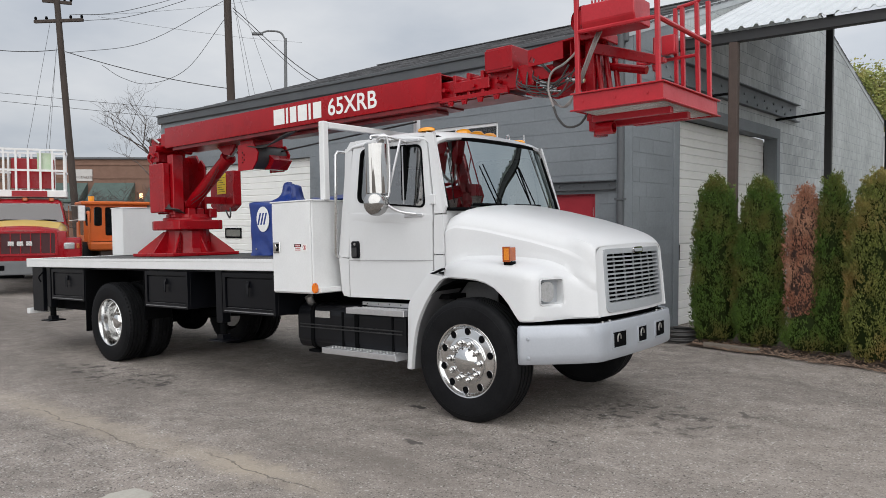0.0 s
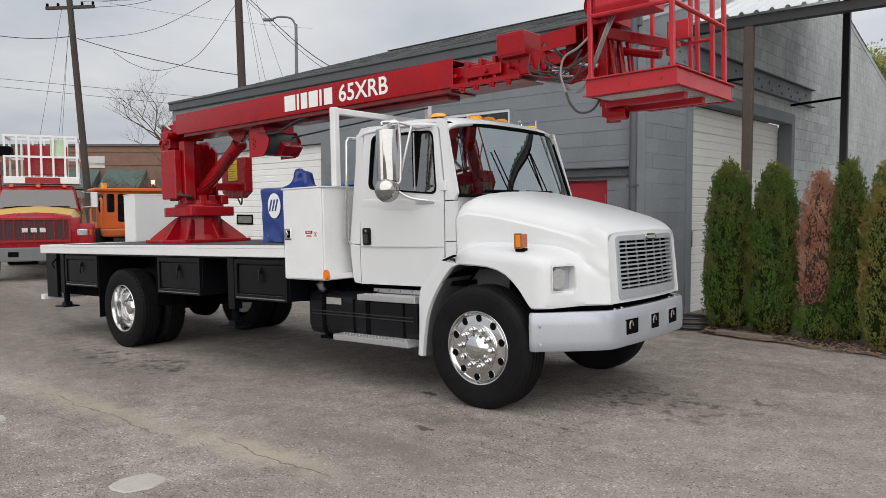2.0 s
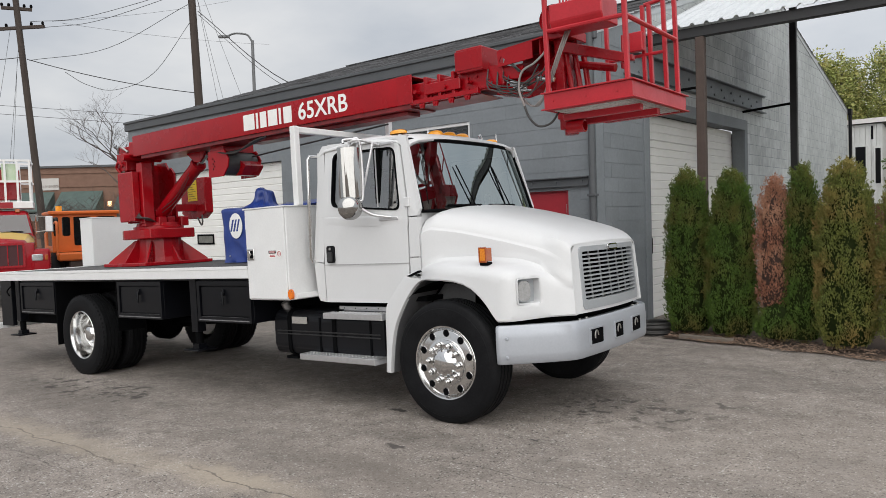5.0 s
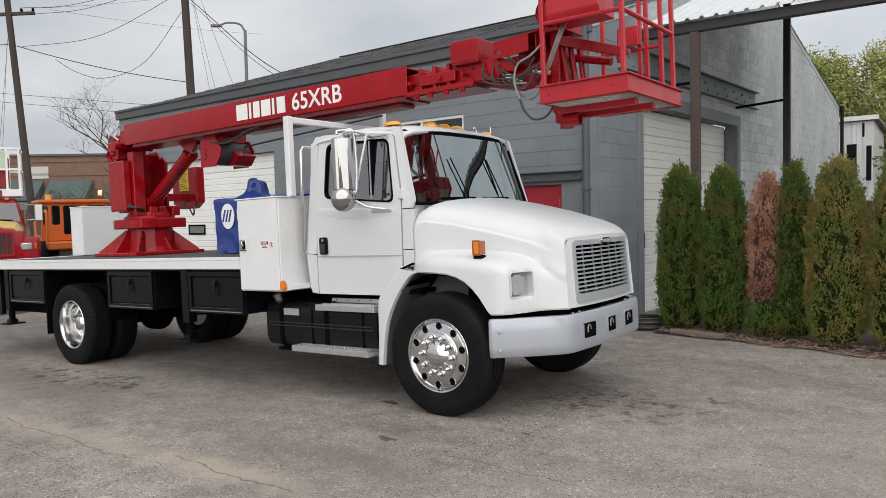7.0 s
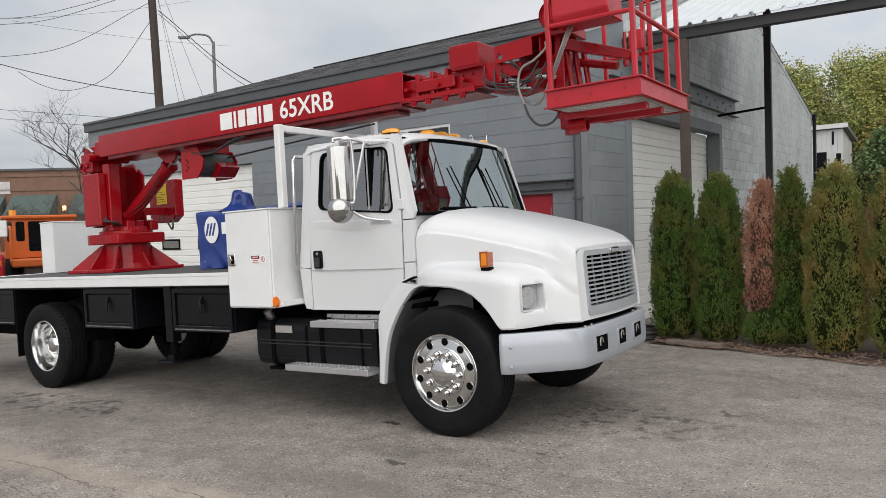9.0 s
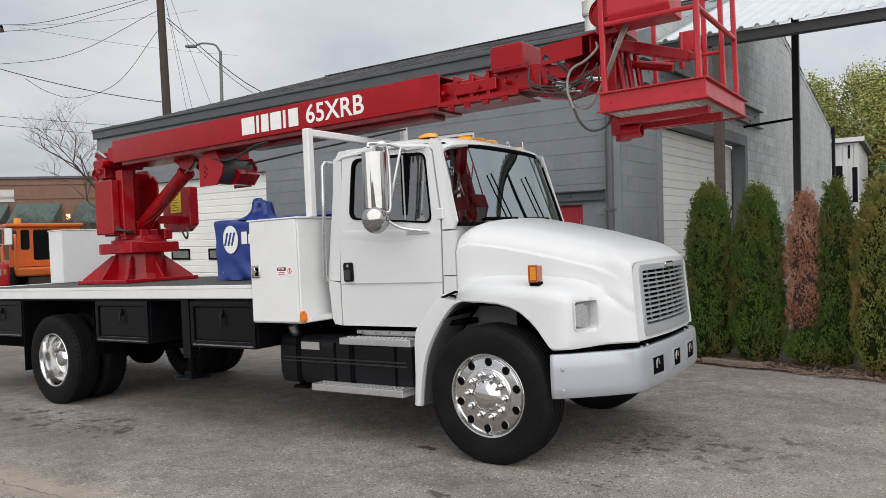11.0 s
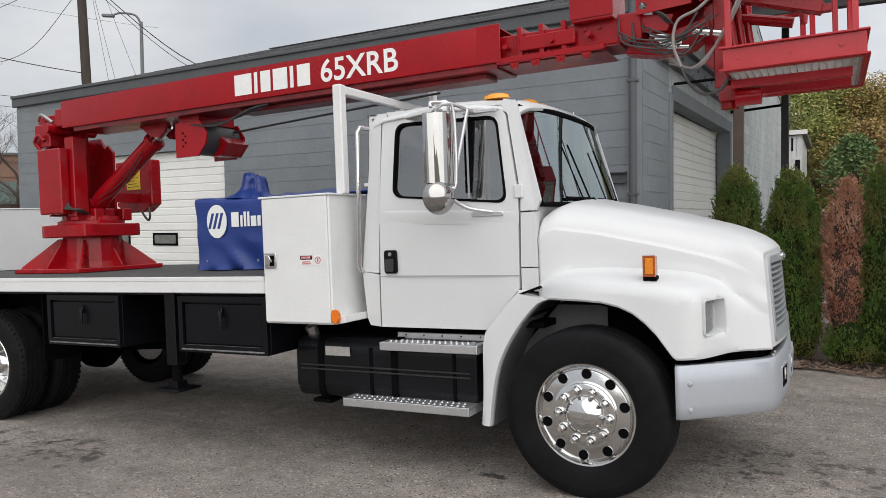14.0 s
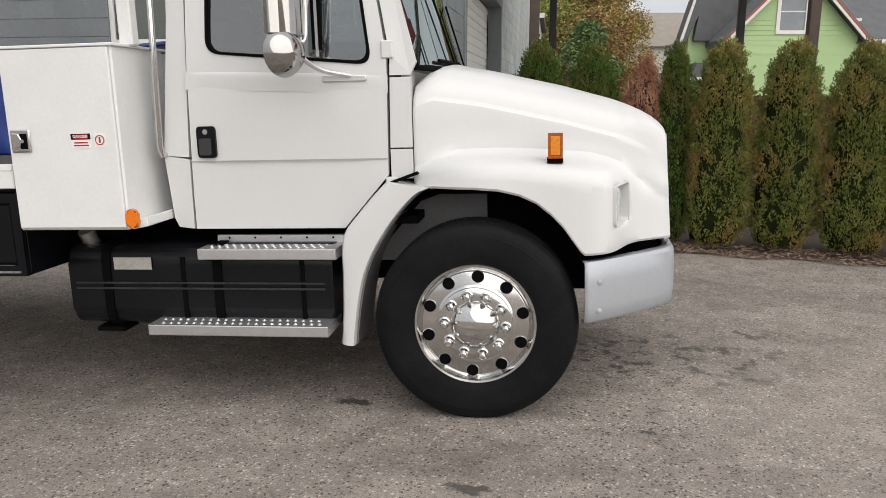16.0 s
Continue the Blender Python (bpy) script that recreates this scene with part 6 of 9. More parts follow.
# fuel tank, straps, steps
for s in (-1, 1):
    b = B()
    prof = round_poly([(s * 0.55, 0.42), (s * 0.985, 0.42), (s * 0.985, 0.86), (s * 0.55, 0.86)], 0.10, 6)
    prism(b, prof, -2.20, -0.74, "YZ", 0.012)
    tank = part("fuel_tank", b, surface("satin_black_tank", (0.0028, 0.0032, 0.0046), (0.0075, 0.008, 0.010), rough=0.33, scale=3, spec=0.22), truck, "black rounded fuel tank", smooth=40)
    for x in (-1.98, -1.36):
        b = B()
        prism(b, [(p[0] + (0.008 if abs(p[0]) > 0.8 else -0.004) * s, p[1] + (0.008 if p[1] > 0.64 else -0.008)) for p in prof], x - 0.024, x + 0.024, "YZ")
        part("tank_strap", b, BLACK_MATT, tank)
    for zz in (0.625, 0.655):
        b = B()
        box(b, -2.16, -0.78, s * 0.992 - 0.005, s * 0.992 + 0.005, zz, zz + 0.012, 0.003)
        part("tank_rib", b, surface("rubbed_black", (0.05, 0.05, 0.052), (0.006, 0.006, 0.006), rough=0.35, scale=6, spec=0.3), tank)
    b = B()
    cyl(b, (-2.12, s * 0.86, 0.84), (-2.13, s * 0.9, 0.93), 0.045, n=14)
    part("filler_cap", b, STEEL, tank, smooth=True)
    b = B()
    box(b, -1.93, -1.72, s * 0.994 - 0.003, s * 0.994 + 0.003, 0.735, 0.80)
    part("data_plate", b, surface("worn_plate", (0.42, 0.40, 0.38), (0.3, 0.29, 0.27), rough=0.6, scale=30), tank, "pale worn plate with bars of print")
    b = B()
    for x in (-2.0, -1.40, -0.95):
        box(b, x - 0.10, x + 0.06, s * 0.80, s * 0.94, 0.375, 0.40)
        box(b, x - 0.03, x + 0.03, s * 0.5, s * 0.9, 0.40, 0.44)
    split("tank_bracket", b, BLACK_MATT, tank)

    def step(x0, x1, z, y0, y1, lift):
        b = B()
        box(b, x0, x1, s * y1 - 0.008, s * y1 + 0.008, z, z + 0.055, 0.004)
        box(b, x0 + 0.03, x1 + 0.03 * 0, s * y0 - 0.006, s * y0 + 0.006, z + 0.04, z + 0.10, 0.004)
        a, c = sorted((s * y0, s * y1))
        box(b, x0, x1, a, c, z + 0.04, z + 0.055)
        for e in (x0, x1 - 0.012):
            box(b, e, e + 0.012, a, c, z, z + 0.05)
        st = part("step", b, STEP_METAL, truck, "grated aluminium cab step")
        for i in range(5):
            q = B()
            cyl(q, (x0 + 0.10 + (x1 - x0 - 0.16) * i / 4, s * y0 + s * 0.006, z + 0.082), (x0 + 0.10 + (x1 - x0 - 0.16) * i / 4, s * y0 + s * 0.009, z + 0.082), 0.006, n=8)
            part("bolt", q, BLACK_MATT, st)
        g = B()
        for i in range(int((x1 - x0 - 0.06) / 0.042)):
            for j in range(4):
                px, py = x0 + 0.045 + i * 0.042 + (0.021 if j % 2 else 0), s * (y0 + 0.035 + (y1 - y0 - 0.07) * j / 3)
                lathe(g, [(0.014, z + 0.055), (0.011, z + 0.0585), (0.008, z + 0.0585), (0.007, z + 0.0557), (0.0, z + 0.0557)], 8, "Z", (px, py, 0))
        split("tread_grip", g, STEP_METAL, st, smooth=True)
    step(-1.43, -0.70, 0.80, 0.86, 1.05, 0.05)
    step(-1.70, -0.74, 0.415, 0.86, 1.12, 0.05)
    b = B()
    for x in (-1.55, -0.9):
        box(b, x - 0.03, x + 0.03, s * 0.6, s * 1.0, 0.385, 0.414)
        box(b, x - 0.012, x + 0.012, s * 0.93, s * 0.99, 0.42, 0.80)
    split("step_bracket", b, BLACK_MATT, truck)

# ---- flat deck ----
bm = B()
for s in (-1, 1):
    box(bm, -8.0, -1.72 if s > 0 else -2.275, s * 1.19 - 0.032, s * 1.19 + 0.032, 1.195, 1.315, 0.006)
    box(bm, -8.0, -1.72 if s > 0 else -2.275, s * 1.222 - 0.004, s * 1.222 + 0.006, 1.285, 1.318, 0.003)
box(bm, -8.03, -7.97, -1.22, 1.22, 1.19, 1.318, 0.006)
bed = split("deck_rail", bm, WHITE_DULL, truck, "white painted steel deck edge")
bm = B()
box(bm, -7.97, -1.72, -1.158, 1.158, 1.27, 1.312)
for x in (-7.4, -6.6, -5.0, -4.2, -3.4, -2.6, -1.9):
    box(bm, x - 0.04, x + 0.04, -0.62, 0.62, 1.06, 1.27)
split("deck", bm, DECK, truck, "black gritted deck")
bm = B()
for s in (-1, 1):
    box(bm, -7.95, -2.3, s * 1.10 - 0.02, s * 1.10 + 0.02, 1.17, 1.195)
    box(bm, -7.96, -7.62, s * 1.14 - 0.03, s * 1.14 + 0.03, 0.55, 1.19, 0.005)
box(bm, -7.98, -7.94, -1.14, 1.14, 0.62, 1.19)
part("deck_skirt", bm, BLACK, truck)
bm = B()
box(bm, -8.12, -8.02, -1.20, 1.20, 0.50, 0.58, 0.006)
part("rear_bumper", bm, WHITE_DULL, truck)


# mottled grey for the lighter edge strips of the bins
GREY_MID = surface("pale_edge", (0.26, 0.26, 0.27), (0.05, 0.05, 0.05), rough=0.4, scale=20)


def side_bin(x0, x1, s, latch=True):
    b = B()
    ya, yb = sorted((s * 0.72, s * 1.17))
    box(b, x0, x1, ya, yb, 0.745, 1.17, 0.004)
    bn = part("tool_bin", b, BLACK, truck, "black steel underdeck tool bin")
    b = B()
    holed_panel(b, [(x0, 0.745), (x1, 0.745), (x1, 1.17), (x0, 1.17)], [(x0 + 0.045, 0.80), (x1 - 0.045, 0.80), (x1 - 0.045, 1.125), (x0 + 0.045, 1.125)], lambda u, v, d: (u, s * (1.205 - d), v), 0.034, 24)
    part("bin_frame", b, BLACK, bn)
    b = B()
    box(b, x0 + 0.06, x1 - 0.06, s * 1.185 - 0.006, s * 1.185 + 0.006, 0.812, 1.112, 0.003)
    d = part("bin_door", b, BLACK, bn)
    b = B()
    xm = (x0 + x1) / 2
    box(b, xm - 0.018, xm + 0.018, s * 1.20 - 0.012, s * 1.20 + 0.014, 1.02, 1.085, 0.004)
    tube(b, [(xm + 0.0, s * 1.215, 1.06), (xm + 0.012, s * 1.225, 1.02), (xm + 0.012, s * 1.222, 0.93)], 0.014, 8)
    part("bin_latch", b, BLACK, bn, smooth=True)
    b = B()
    box(b, x0 + 0.03, x1 - 0.03, s * 1.208 - 0.004, s * 1.208 + 0.006, 0.762, 0.772)
    part("bin_lip", b, GREY_MID, bn)
    b = B()
    box(b, x0 + 0.06, x1 - 0.07, s * 1.196 - 0.004, s * 1.196 + 0.004, 0.795, 0.801)
    part("bin_hinge", b, GREY_MID, bn)


for s in (-1, 1):
    for x0, x1 in ((-7.25, -6.29), (-4.74, -3.83), (-3.16, -2.28)):
        side_bin(x0, x1, s)
    for x in (-7.47, -3.31):
        b = B()
        box(b, x - 0.055, x + 0.055, s * 1.10 - 0.055, s * 1.10 + 0.055, 0.62, 1.195, 0.006)
        lg = part("outrigger", b, BLACK, truck, "black hydraulic outrigger leg")
        b = B()
        cyl(b, (x, s * 1.10, 0.44), (x, s * 1.10, 0.64), 0.04, n=14)
        part("ram", b, BLACK_MATT, lg)
        b = B()
        box(b, x - 0.13, x + 0.13, s * 1.10 - 0.12, s * 1.10 + 0.12, 0.42, 0.438, 0.005)
        prism(b, [(x - 0.06, 0.438), (x + 0.06, 0.438), (x + 0.045, 0.49), (x - 0.045, 0.49)], s * 1.10 - 0.05, s * 1.10 + 0.05, "XZ")
        part("foot_plate", b, BLACK, lg)
    b = B()
    tube(b, curve_pts([(-7.60, s * 1.17, 1.12), (-7.60, s * 1.23, 1.05), (-7.56, s * 1.22, 0.98)], 4), 0.01, 6)
    part("hook", b, BLACK_MATT, truck)
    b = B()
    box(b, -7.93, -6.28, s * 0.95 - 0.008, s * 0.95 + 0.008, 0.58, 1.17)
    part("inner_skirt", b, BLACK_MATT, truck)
    # added black sheets standing in for the shade under the deck
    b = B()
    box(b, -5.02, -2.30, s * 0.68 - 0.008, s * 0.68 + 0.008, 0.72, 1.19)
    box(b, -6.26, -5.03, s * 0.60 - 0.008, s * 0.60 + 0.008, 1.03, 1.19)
    split("dark_backing", b, BLACK_MATT, truck)
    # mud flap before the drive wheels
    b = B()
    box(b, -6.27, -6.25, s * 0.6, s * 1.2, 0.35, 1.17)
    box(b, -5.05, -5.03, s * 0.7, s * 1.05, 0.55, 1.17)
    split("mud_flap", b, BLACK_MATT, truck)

# ---- upright tool box behind the cab ----
bm = B()
box(bm, -2.275, -1.69, -1.215, -0.72, 0.985, 1.872, 0.008)
tb = part("tool_box", bm, WHITE_DULL, truck, "tall white steel tool box behind the cab")
bm = B()
box(bm, -2.262, -1.70, -1.232, -1.217, 0.997, 1.862, 0.005)
part("box_door", bm, WHITE_DULL, tb)
bm = B()
box(bm, -2.29, -1.675, -1.235, -0.70, 1.866, 1.880, 0.003)
part("box_top", bm, WHITE_DULL, tb)
bm = B()
box(bm, -2.245, -2.14, -1.245, -1.233, 1.375, 1.485, 0.006)
lt = part("paddle_latch", bm, CHROME, tb, "chrome paddle latch")
# black plate painted as the shaded gap behind the paddle
bm = B()
box(bm, -2.190, -2.156, -1.2485, -1.2452, 1.392, 1.466)
part("latch_pocket_dark", bm, BLACK_MATT, lt)
bm = B()
prism(bm, [(-2.228, 1.394), (-2.188, 1.402), (-2.178, 1.440), (-2.192, 1.466), (-2.228, 1.470)], -1.258, -1.2456, "XZ", 0.004)
cyl(bm, (-2.172, -1.258, 1.43), (-2.172, -1.249, 1.43), 0.009, n=12)
part("latch_paddle", bm, CHROME, lt)
DANGER_RED = surface("warning_red", (0.42, 0.02, 0.03), rough=0.5, scale=30)
bm = B()
box(bm, -1.933, -1.828, -1.2345, -1.2325, 1.392, 1.462)
st = part("warning_label", bm, LETTER, tb, "small red, black and white warning label")
bm = B()
box(bm, -1.931, -1.83, -1.2362, -1.2346, 1.432, 1.460)
part("label_band", bm, BLACK, st)
bm = B()
prism(bm, round_poly([(-1.92, 1.436), (-1.841, 1.436), (-1.841, 1.456), (-1.92, 1.456)], 0.009), -1.2376, -1.2364, "XZ")
part("label_oval", bm, DANGER_RED, st)


def words(text, size, m, mat, parent, name, spacing=1.0, fat=0.0):
    cu = bpy.data.curves.new(name, "FONT")
    cu.body = text
    cu.size = size
    cu.extrude = 0.0006
    cu.offset = fat
    cu.space_character = spacing
    cu.align_x, cu.align_y = "CENTER", "CENTER"
    ob = new("tmp_text", cu)
    me = bpy.data.meshes.new_from_object(ob.evaluated_get(bpy.context.evaluated_depsgraph_get()))
    bpy.data.objects.remove(ob)
    me.transform(m)
    me.materials.append(mat)
    o = new(name, me)
    o.parent = parent
    return o


words("DANGER", 0.019, pose(-1.881, -1.2388, 1.446, 90, 0, 0), LETTER, st, "label_word")
bm = B()
for i, w in enumerate((0.08, 0.07)):
    box(bm, -1.881 - w / 2, -1.881 + w / 2, -1.2353, -1.2346, 1.400 + i * 0.013, 1.407 + i * 0.013)
part("print_bar", bm, DANGER_RED, st)
bm = B()
box(bm, -1.813, -1.753, -1.2345, -1.2325, 1.392, 1.462)
st2 = part("warning_label", bm, LETTER, tb, "small white label with a red ring")
bm = B()
tube(bm, [(-1.783 + 0.022 * math.cos(a * 0.3927), -1.2355, 1.428 + 0.022 * math.sin(a * 0.3927)) for a in range(16)], 0.0025, 6, closed=True)
box(bm, -1.787, -1.779, -1.2366, -1.2347, 1.415, 1.442)
part("ring_print", bm, DANGER_RED, st2)
bm = B()
prism(bm, round_poly([(-1.695, 0.995), (-1.635, 0.995), (-1.635, 1.090), (-1.695, 1.090)], 0.028), -1.205, -1.232, "XZ", 0.008)
part("marker_lamp", bm, surface("orange_marker", (0.80, 0.20, 0.01), (0.66, 0.14, 0.008), rough=0.25, scale=30), truck, "amber oval marker lamp", smooth=True)
bm = B()
prism(bm, [(-1.685, 0.985), (-1.685, 1.02), (-1.60, 1.05), (-1.60, 1.0)], -1.20, -0.74, "XZ", 0.004)
part("box_shelf", bm, WHITE_DULL, tb)

# ladder rack across the back of the cab
bm = B()
box(bm, -1.725, -1.655, -1.075, -1.005, 1.875, 2.63, 0.008)
box(bm, -1.725, -1.655, 1.005, 1.075, 1.32, 2.63, 0.008)
box(bm, -1.722, -1.658, -1.004, 1.004, 2.565, 2.625, 0.008)
box(bm, -1.722, -1.658, -0.25, -0.18, 1.32, 2.564, 0.008)
box(bm, -1.715, -1.665, 0.30, 0.37, 2.626, 2.80, 0.006)
split("ladder_rack", bm, WHITE_DULL, truck, "white square-tube ladder rack")

# ---- covered welder and white locker on the deck ----
bm = B()
rng = random.Random(5)
def along(pts, step):
    """A closed outline with points every step or so."""
    out = []
    for a, c in zip(pts, pts[1:] + pts[:1]):
        n = max(1, int(math.hypot(c[0] - a[0], c[1] - a[1]) / step))
        out += [(a[0] + (c[0] - a[0]) * q / n, a[1] + (c[1] - a[1]) * q / n) for q in range(n)]
    return out


ring0 = along(round_poly([(-3.84, -0.32), (-2.35, -0.32), (-2.35, 0.42), (-3.84, 0.42)], 0.03, 2), 0.035)
rings = []
cx, cy = -3.095, 0.05
levels = [1.322 + 0.0375 * k for k in range(17)]
for k, z in enumerate(levels + [1.945, 1.955, 1.96]):
    r = []
    low = max(0.0, (1.66 - z) / 0.34)               # folds deepen towards the hem
    for x, y in ring0:
        f = (1.0, 0.985, 0.9, 0.4)[max(0, k - len(levels) + 1)]
        fold = abs(noise.noise((x * 3.2 + z * 2.0, y * 3.2, z * 2.2 - x * 1.1)))
        fine = noise.noise((x * 9, y * 9, z * 7))
        mark = 1.0 if (x < -3.74 or x > -3.02 or z < 1.60 or z > 1.91 or y > 0) else 0.12
        d = (0.085 * (0.30 - fold) * (0.35 + low) + 0.007 * fine) * mark
        if k == 0:
            d += 0.012 * math.sin(x * 19 + y * 23)
        ux, uy = (x - cx) / 0.745, (y - cy) / 0.37
        ex, ey = (ux if abs(ux) > abs(uy) else 0.0), (uy if abs(uy) >= abs(ux) else 0.0)
        peak = max(0.0, 1 - math.hypot(x + 3.84, y + 0.32) / 0.22) * max(0.0, (z - 1.75) / 0.2)
        sag = 0.016 * noise.noise((x * 4, y * 4, 7)) * (z - 1.3) / 0.6
        r.append((cx + (x - cx) * f + ex * d - 0.02 * peak, cy + (y - cy) * f + ey * d - 0.015 * peak, z + sag + 0.016 * peak))
    rings.append(r)
loft(bm, rings, closed=True)
cover = tagged(obj("welder_cover", bm, BLUE_TARP, smooth=70), "blue vinyl cover over a welder on the deck", "machine cover")
cover.matrix_world = pose(0, 0.07, 0, 0, -1.66, 0)
bm = B()
rings = []
for z, r in ((1.935, 0.24), (1.955, 0.20), (1.985, 0.150), (2.02, 0.120), (2.055, 0.108), (2.09, 0.102), (2.12, 0.098), (2.145, 0.092), (2.162, 0.078), (2.172, 0.050), (2.168, 0.020), (2.165, 0.004)):
    ring = []
    for a in range(60):
        th = a * math.pi / 30
        sharp = 1 - abs(noise.noise((2.1 * math.cos(th), 2.1 * math.sin(th), z * 7))) * 2.2
        k = 1 + 0.26 * (sharp - 0.45) + 0.13 * (0.5 - abs(noise.noise((5 * math.cos(th), 5 * math.sin(th), z * 19)))) + 0.05 * math.cos(4 * th + 0.7)
        ring.append((-3.375 + r * k * math.cos(th) + 0.05 * max(0, z - 2.0), -0.04 + r * k * math.sin(th), z + 0.020 * math.cos(th + 2.4) + 0.010 * sharp))
    rings.append(ring)
loft(bm, rings, closed=True)
part("stack_hood", bm, BLUE_TARP, cover, smooth=70)
bm = B()
rings = []
for x in (-3.1, -2.9, -2.6, -2.3, -2.0, -1.8):
    rings.append([(x, -0.30 + q * 0.12, 1.975 + 0.05 * noise.noise((x * 4, q * 1.3, 2)) - 0.03 * abs(q - 3) / 3) for q in range(7)])
loft(bm, rings)
fl = part("loose_flap", bm, BLUE_TARP, cover, smooth=50)
fl.modifiers.new("thickness", "SOLIDIFY").thickness = 0.01
# plain emblem: white disc with slanting bars and a row of pale bars
bm = B()
prism(bm, [(-3.575 + 0.118 * math.cos(a * 0.2618), 1.755 + 0.15 * math.sin(a * 0.2618)) for a in range(24)], -0.336, -0.330, "XZ")
em = part("emblem_disc", bm, LETTER, cover, "white disc emblem")
bm = B()
for i in range(3):
    x = -3.65 + i * 0.055
    prism(bm, [(x - 0.03, 1.69), (x, 1.69), (x + 0.05, 1.83), (x + 0.02, 1.83)], -0.3375, -0.336, "XZ")
part("emblem_bar", bm, BLUE_TARP, em)
bm = B()
for i, (w, h0) in enumerate(((0.085, 0.13), (0.025, 0.10), (0.025, 0.13), (0.025, 0.13), (0.06, 0.09), (0.035, 0.09))):
    x = -3.40 + (0, 0.105, 0.145, 0.185, 0.225, 0.30)[i]
    box(bm, x, x + w, -0.336, -0.330, 1.70, 1.70 + h0, 0.001)
split("print_bar", bm, LETTER, cover, "row of plain pale bars")
bm = B()
for x in (-3.7, -3.1, -2.6):
    lathe(bm, [(0.012, 0.0), (0.012, -0.004), (0.006, -0.005)], 10, "Y", (x, -0.345, 1.40))
part("eyelet", bm, STEEL, cover)

lk = thing("deck_locker", (0, 0.07, 0), "plain white steel locker at the tail of the deck", "locker", rot=(0, -1.66, 0))
bm = B()
box(bm, -7.95, -7.60, 0.05, 1.15, 1.318, 2.06, 0.012, 2)
part("locker_body", bm, WHITE_DULL, lk)
bm = B()
box(bm, -7.96, -7.59, 0.04, 1.16, 2.06, 2.075, 0.005)
part("locker_lid", bm, WHITE_DULL, lk)


# ---- turret and boom ----
TX = -5.70
bm = B()
box(bm, TX - 0.56, TX + 0.46, -0.52, 0.52, 1.316, 1.36, 0.006)
part("turret_base", bm, RED, truck, "red steel base plate")
bm = B()
lathe(bm, [(0.33, 1.36), (0.31, 1.42), (0.29, 1.68)], 16, "Z", (TX, 0, 0))
for i in range(8):
    a = i * math.pi / 4 + math.pi / 8 * 0
    r = 0.50 if i % 2 == 0 else 0.66
    prism(bm, [(0.25, 1.36), (r, 1.36), (r, 1.375), (0.30, 1.66), (0.25, 1.66)], -0.010, 0.010, "XZ", m=pose(TX - 0.05, 0, 0, 0, 0, math.degrees(a)))
split("pedestal", bm, RED, truck, "red gusseted pedestal", rest="gusset")
bm = B()
prism(bm, round_poly([(TX - 0.36, -0.38), (TX + 0.38, -0.38), (TX + 0.38, 0.36), (TX - 0.36, 0.36)], 0.12, 2), 1.675, 1.805, "XY", 0.010)
ring = part("slewing_ring", bm, RED, truck, "red slewing ring plate")
bm = B()
lathe(bm, [(0.33, 1.805), (0.33, 1.84), (0.29, 1.85), (0.28, 1.89), (0.0, 1.90)], 32, "Z", (TX, 0, 0))
for k in range(4):
    box(bm, TX + 0.10 + 0.06 * (k % 2), TX + 0.20 + 0.06 * (k % 2), -0.32 + 0.17 * k, -0.20 + 0.17 * k, 1.84, 1.97, 0.01)
split("slew_drive", bm, RED, ring, smooth=30, rest="slew_motor")
BY, BH = -0.19, 0.215           # boom centre line and half width
# mast: a post, side plates and a cross wall
bm = B()
box(bm, TX + 0.07, TX + 0.20, -0.33, -0.17, 1.88, 2.70, 0.008)
prism(bm, [(TX - 0.26, 1.89), (TX + 0.14, 1.89), (TX + 0.14, 2.58), (TX + 0.06, 2.66), (TX + 0.02, 2.62), (TX - 0.06, 2.74), (TX - 0.26, 2.74)], 0.19, 0.22, "XZ")
box(bm, TX - 0.26, TX - 0.235, -0.30, 0.19, 1.9, 2.72)
prism(bm, [(TX - 0.24, 2.40), (TX + 0.06, 2.52), (TX + 0.12, 2.80), (TX - 0.24, 2.80)], -0.10, -0.07, "XZ")
mast = split("mast", bm, RED, truck, "red welded mast plates", rest="mast_plate")
bm = B()
box(bm, TX - 0.215, TX + 0.14, -0.44, -0.335, 1.915, 2.58, 0.012)
part("valve_box", bm, RED, truck, "red steel side box")
bm = B()
prism(bm, [(TX - 0.36, 2.02), (TX - 0.20, 1.94), (TX + 0.08, 1.94), (TX + 0.22, 2.03), (TX + 0.22, 2.53), (TX - 0.36, 2.53)], 0.62, 0.76, "XZ", 0.01)
box(bm, TX - 0.1, TX + 0.0, 0.22, 0.62, 2.05, 2.15)
cb = split("control_box", bm, RED, truck, "red box with a yellow notice", rest="box_bracket")
bm = B()
box(bm, TX - 0.175, TX + 0.045, 0.612, 0.617, 2.20, 2.50)
nt_ = part("notice", bm, YELLOW, cb, "yellow notice with bars of print")
bm = B()
for i in range(7):
    box(bm, TX - 0.155, TX + 0.02 - 0.03 * (i % 3), 0.6095, 0.6119, 2.23 + i * 0.034, 2.236 + i * 0.034)
split("print_bar", bm, BLACK, nt_)
bm = B()
cyl(bm, (TX - 0.12, BY - 0.26, 2.79), (TX - 0.12, BY + 0.30, 2.79), 0.05, n=16)
box(bm, TX - 0.46, TX - 0.22, -0.34, -0.12, 2.62, 2.86, 0.01)
box(bm, TX - 0.44, TX + 0.12, BY - 0.12, BY + 0.14, 2.84, 2.95, 0.01)
tube(bm, curve_pts([(TX - 0.38, -0.34, 2.60), (TX - 0.42, -0.37, 2.68), (TX - 0.34, -0.38, 2.74), (TX - 0.26, -0.37, 2.68)], 5), 0.018, 8)
bmesh.ops.translate(bm, verts=bm.verts[:], vec=(0.08, 0, 0))
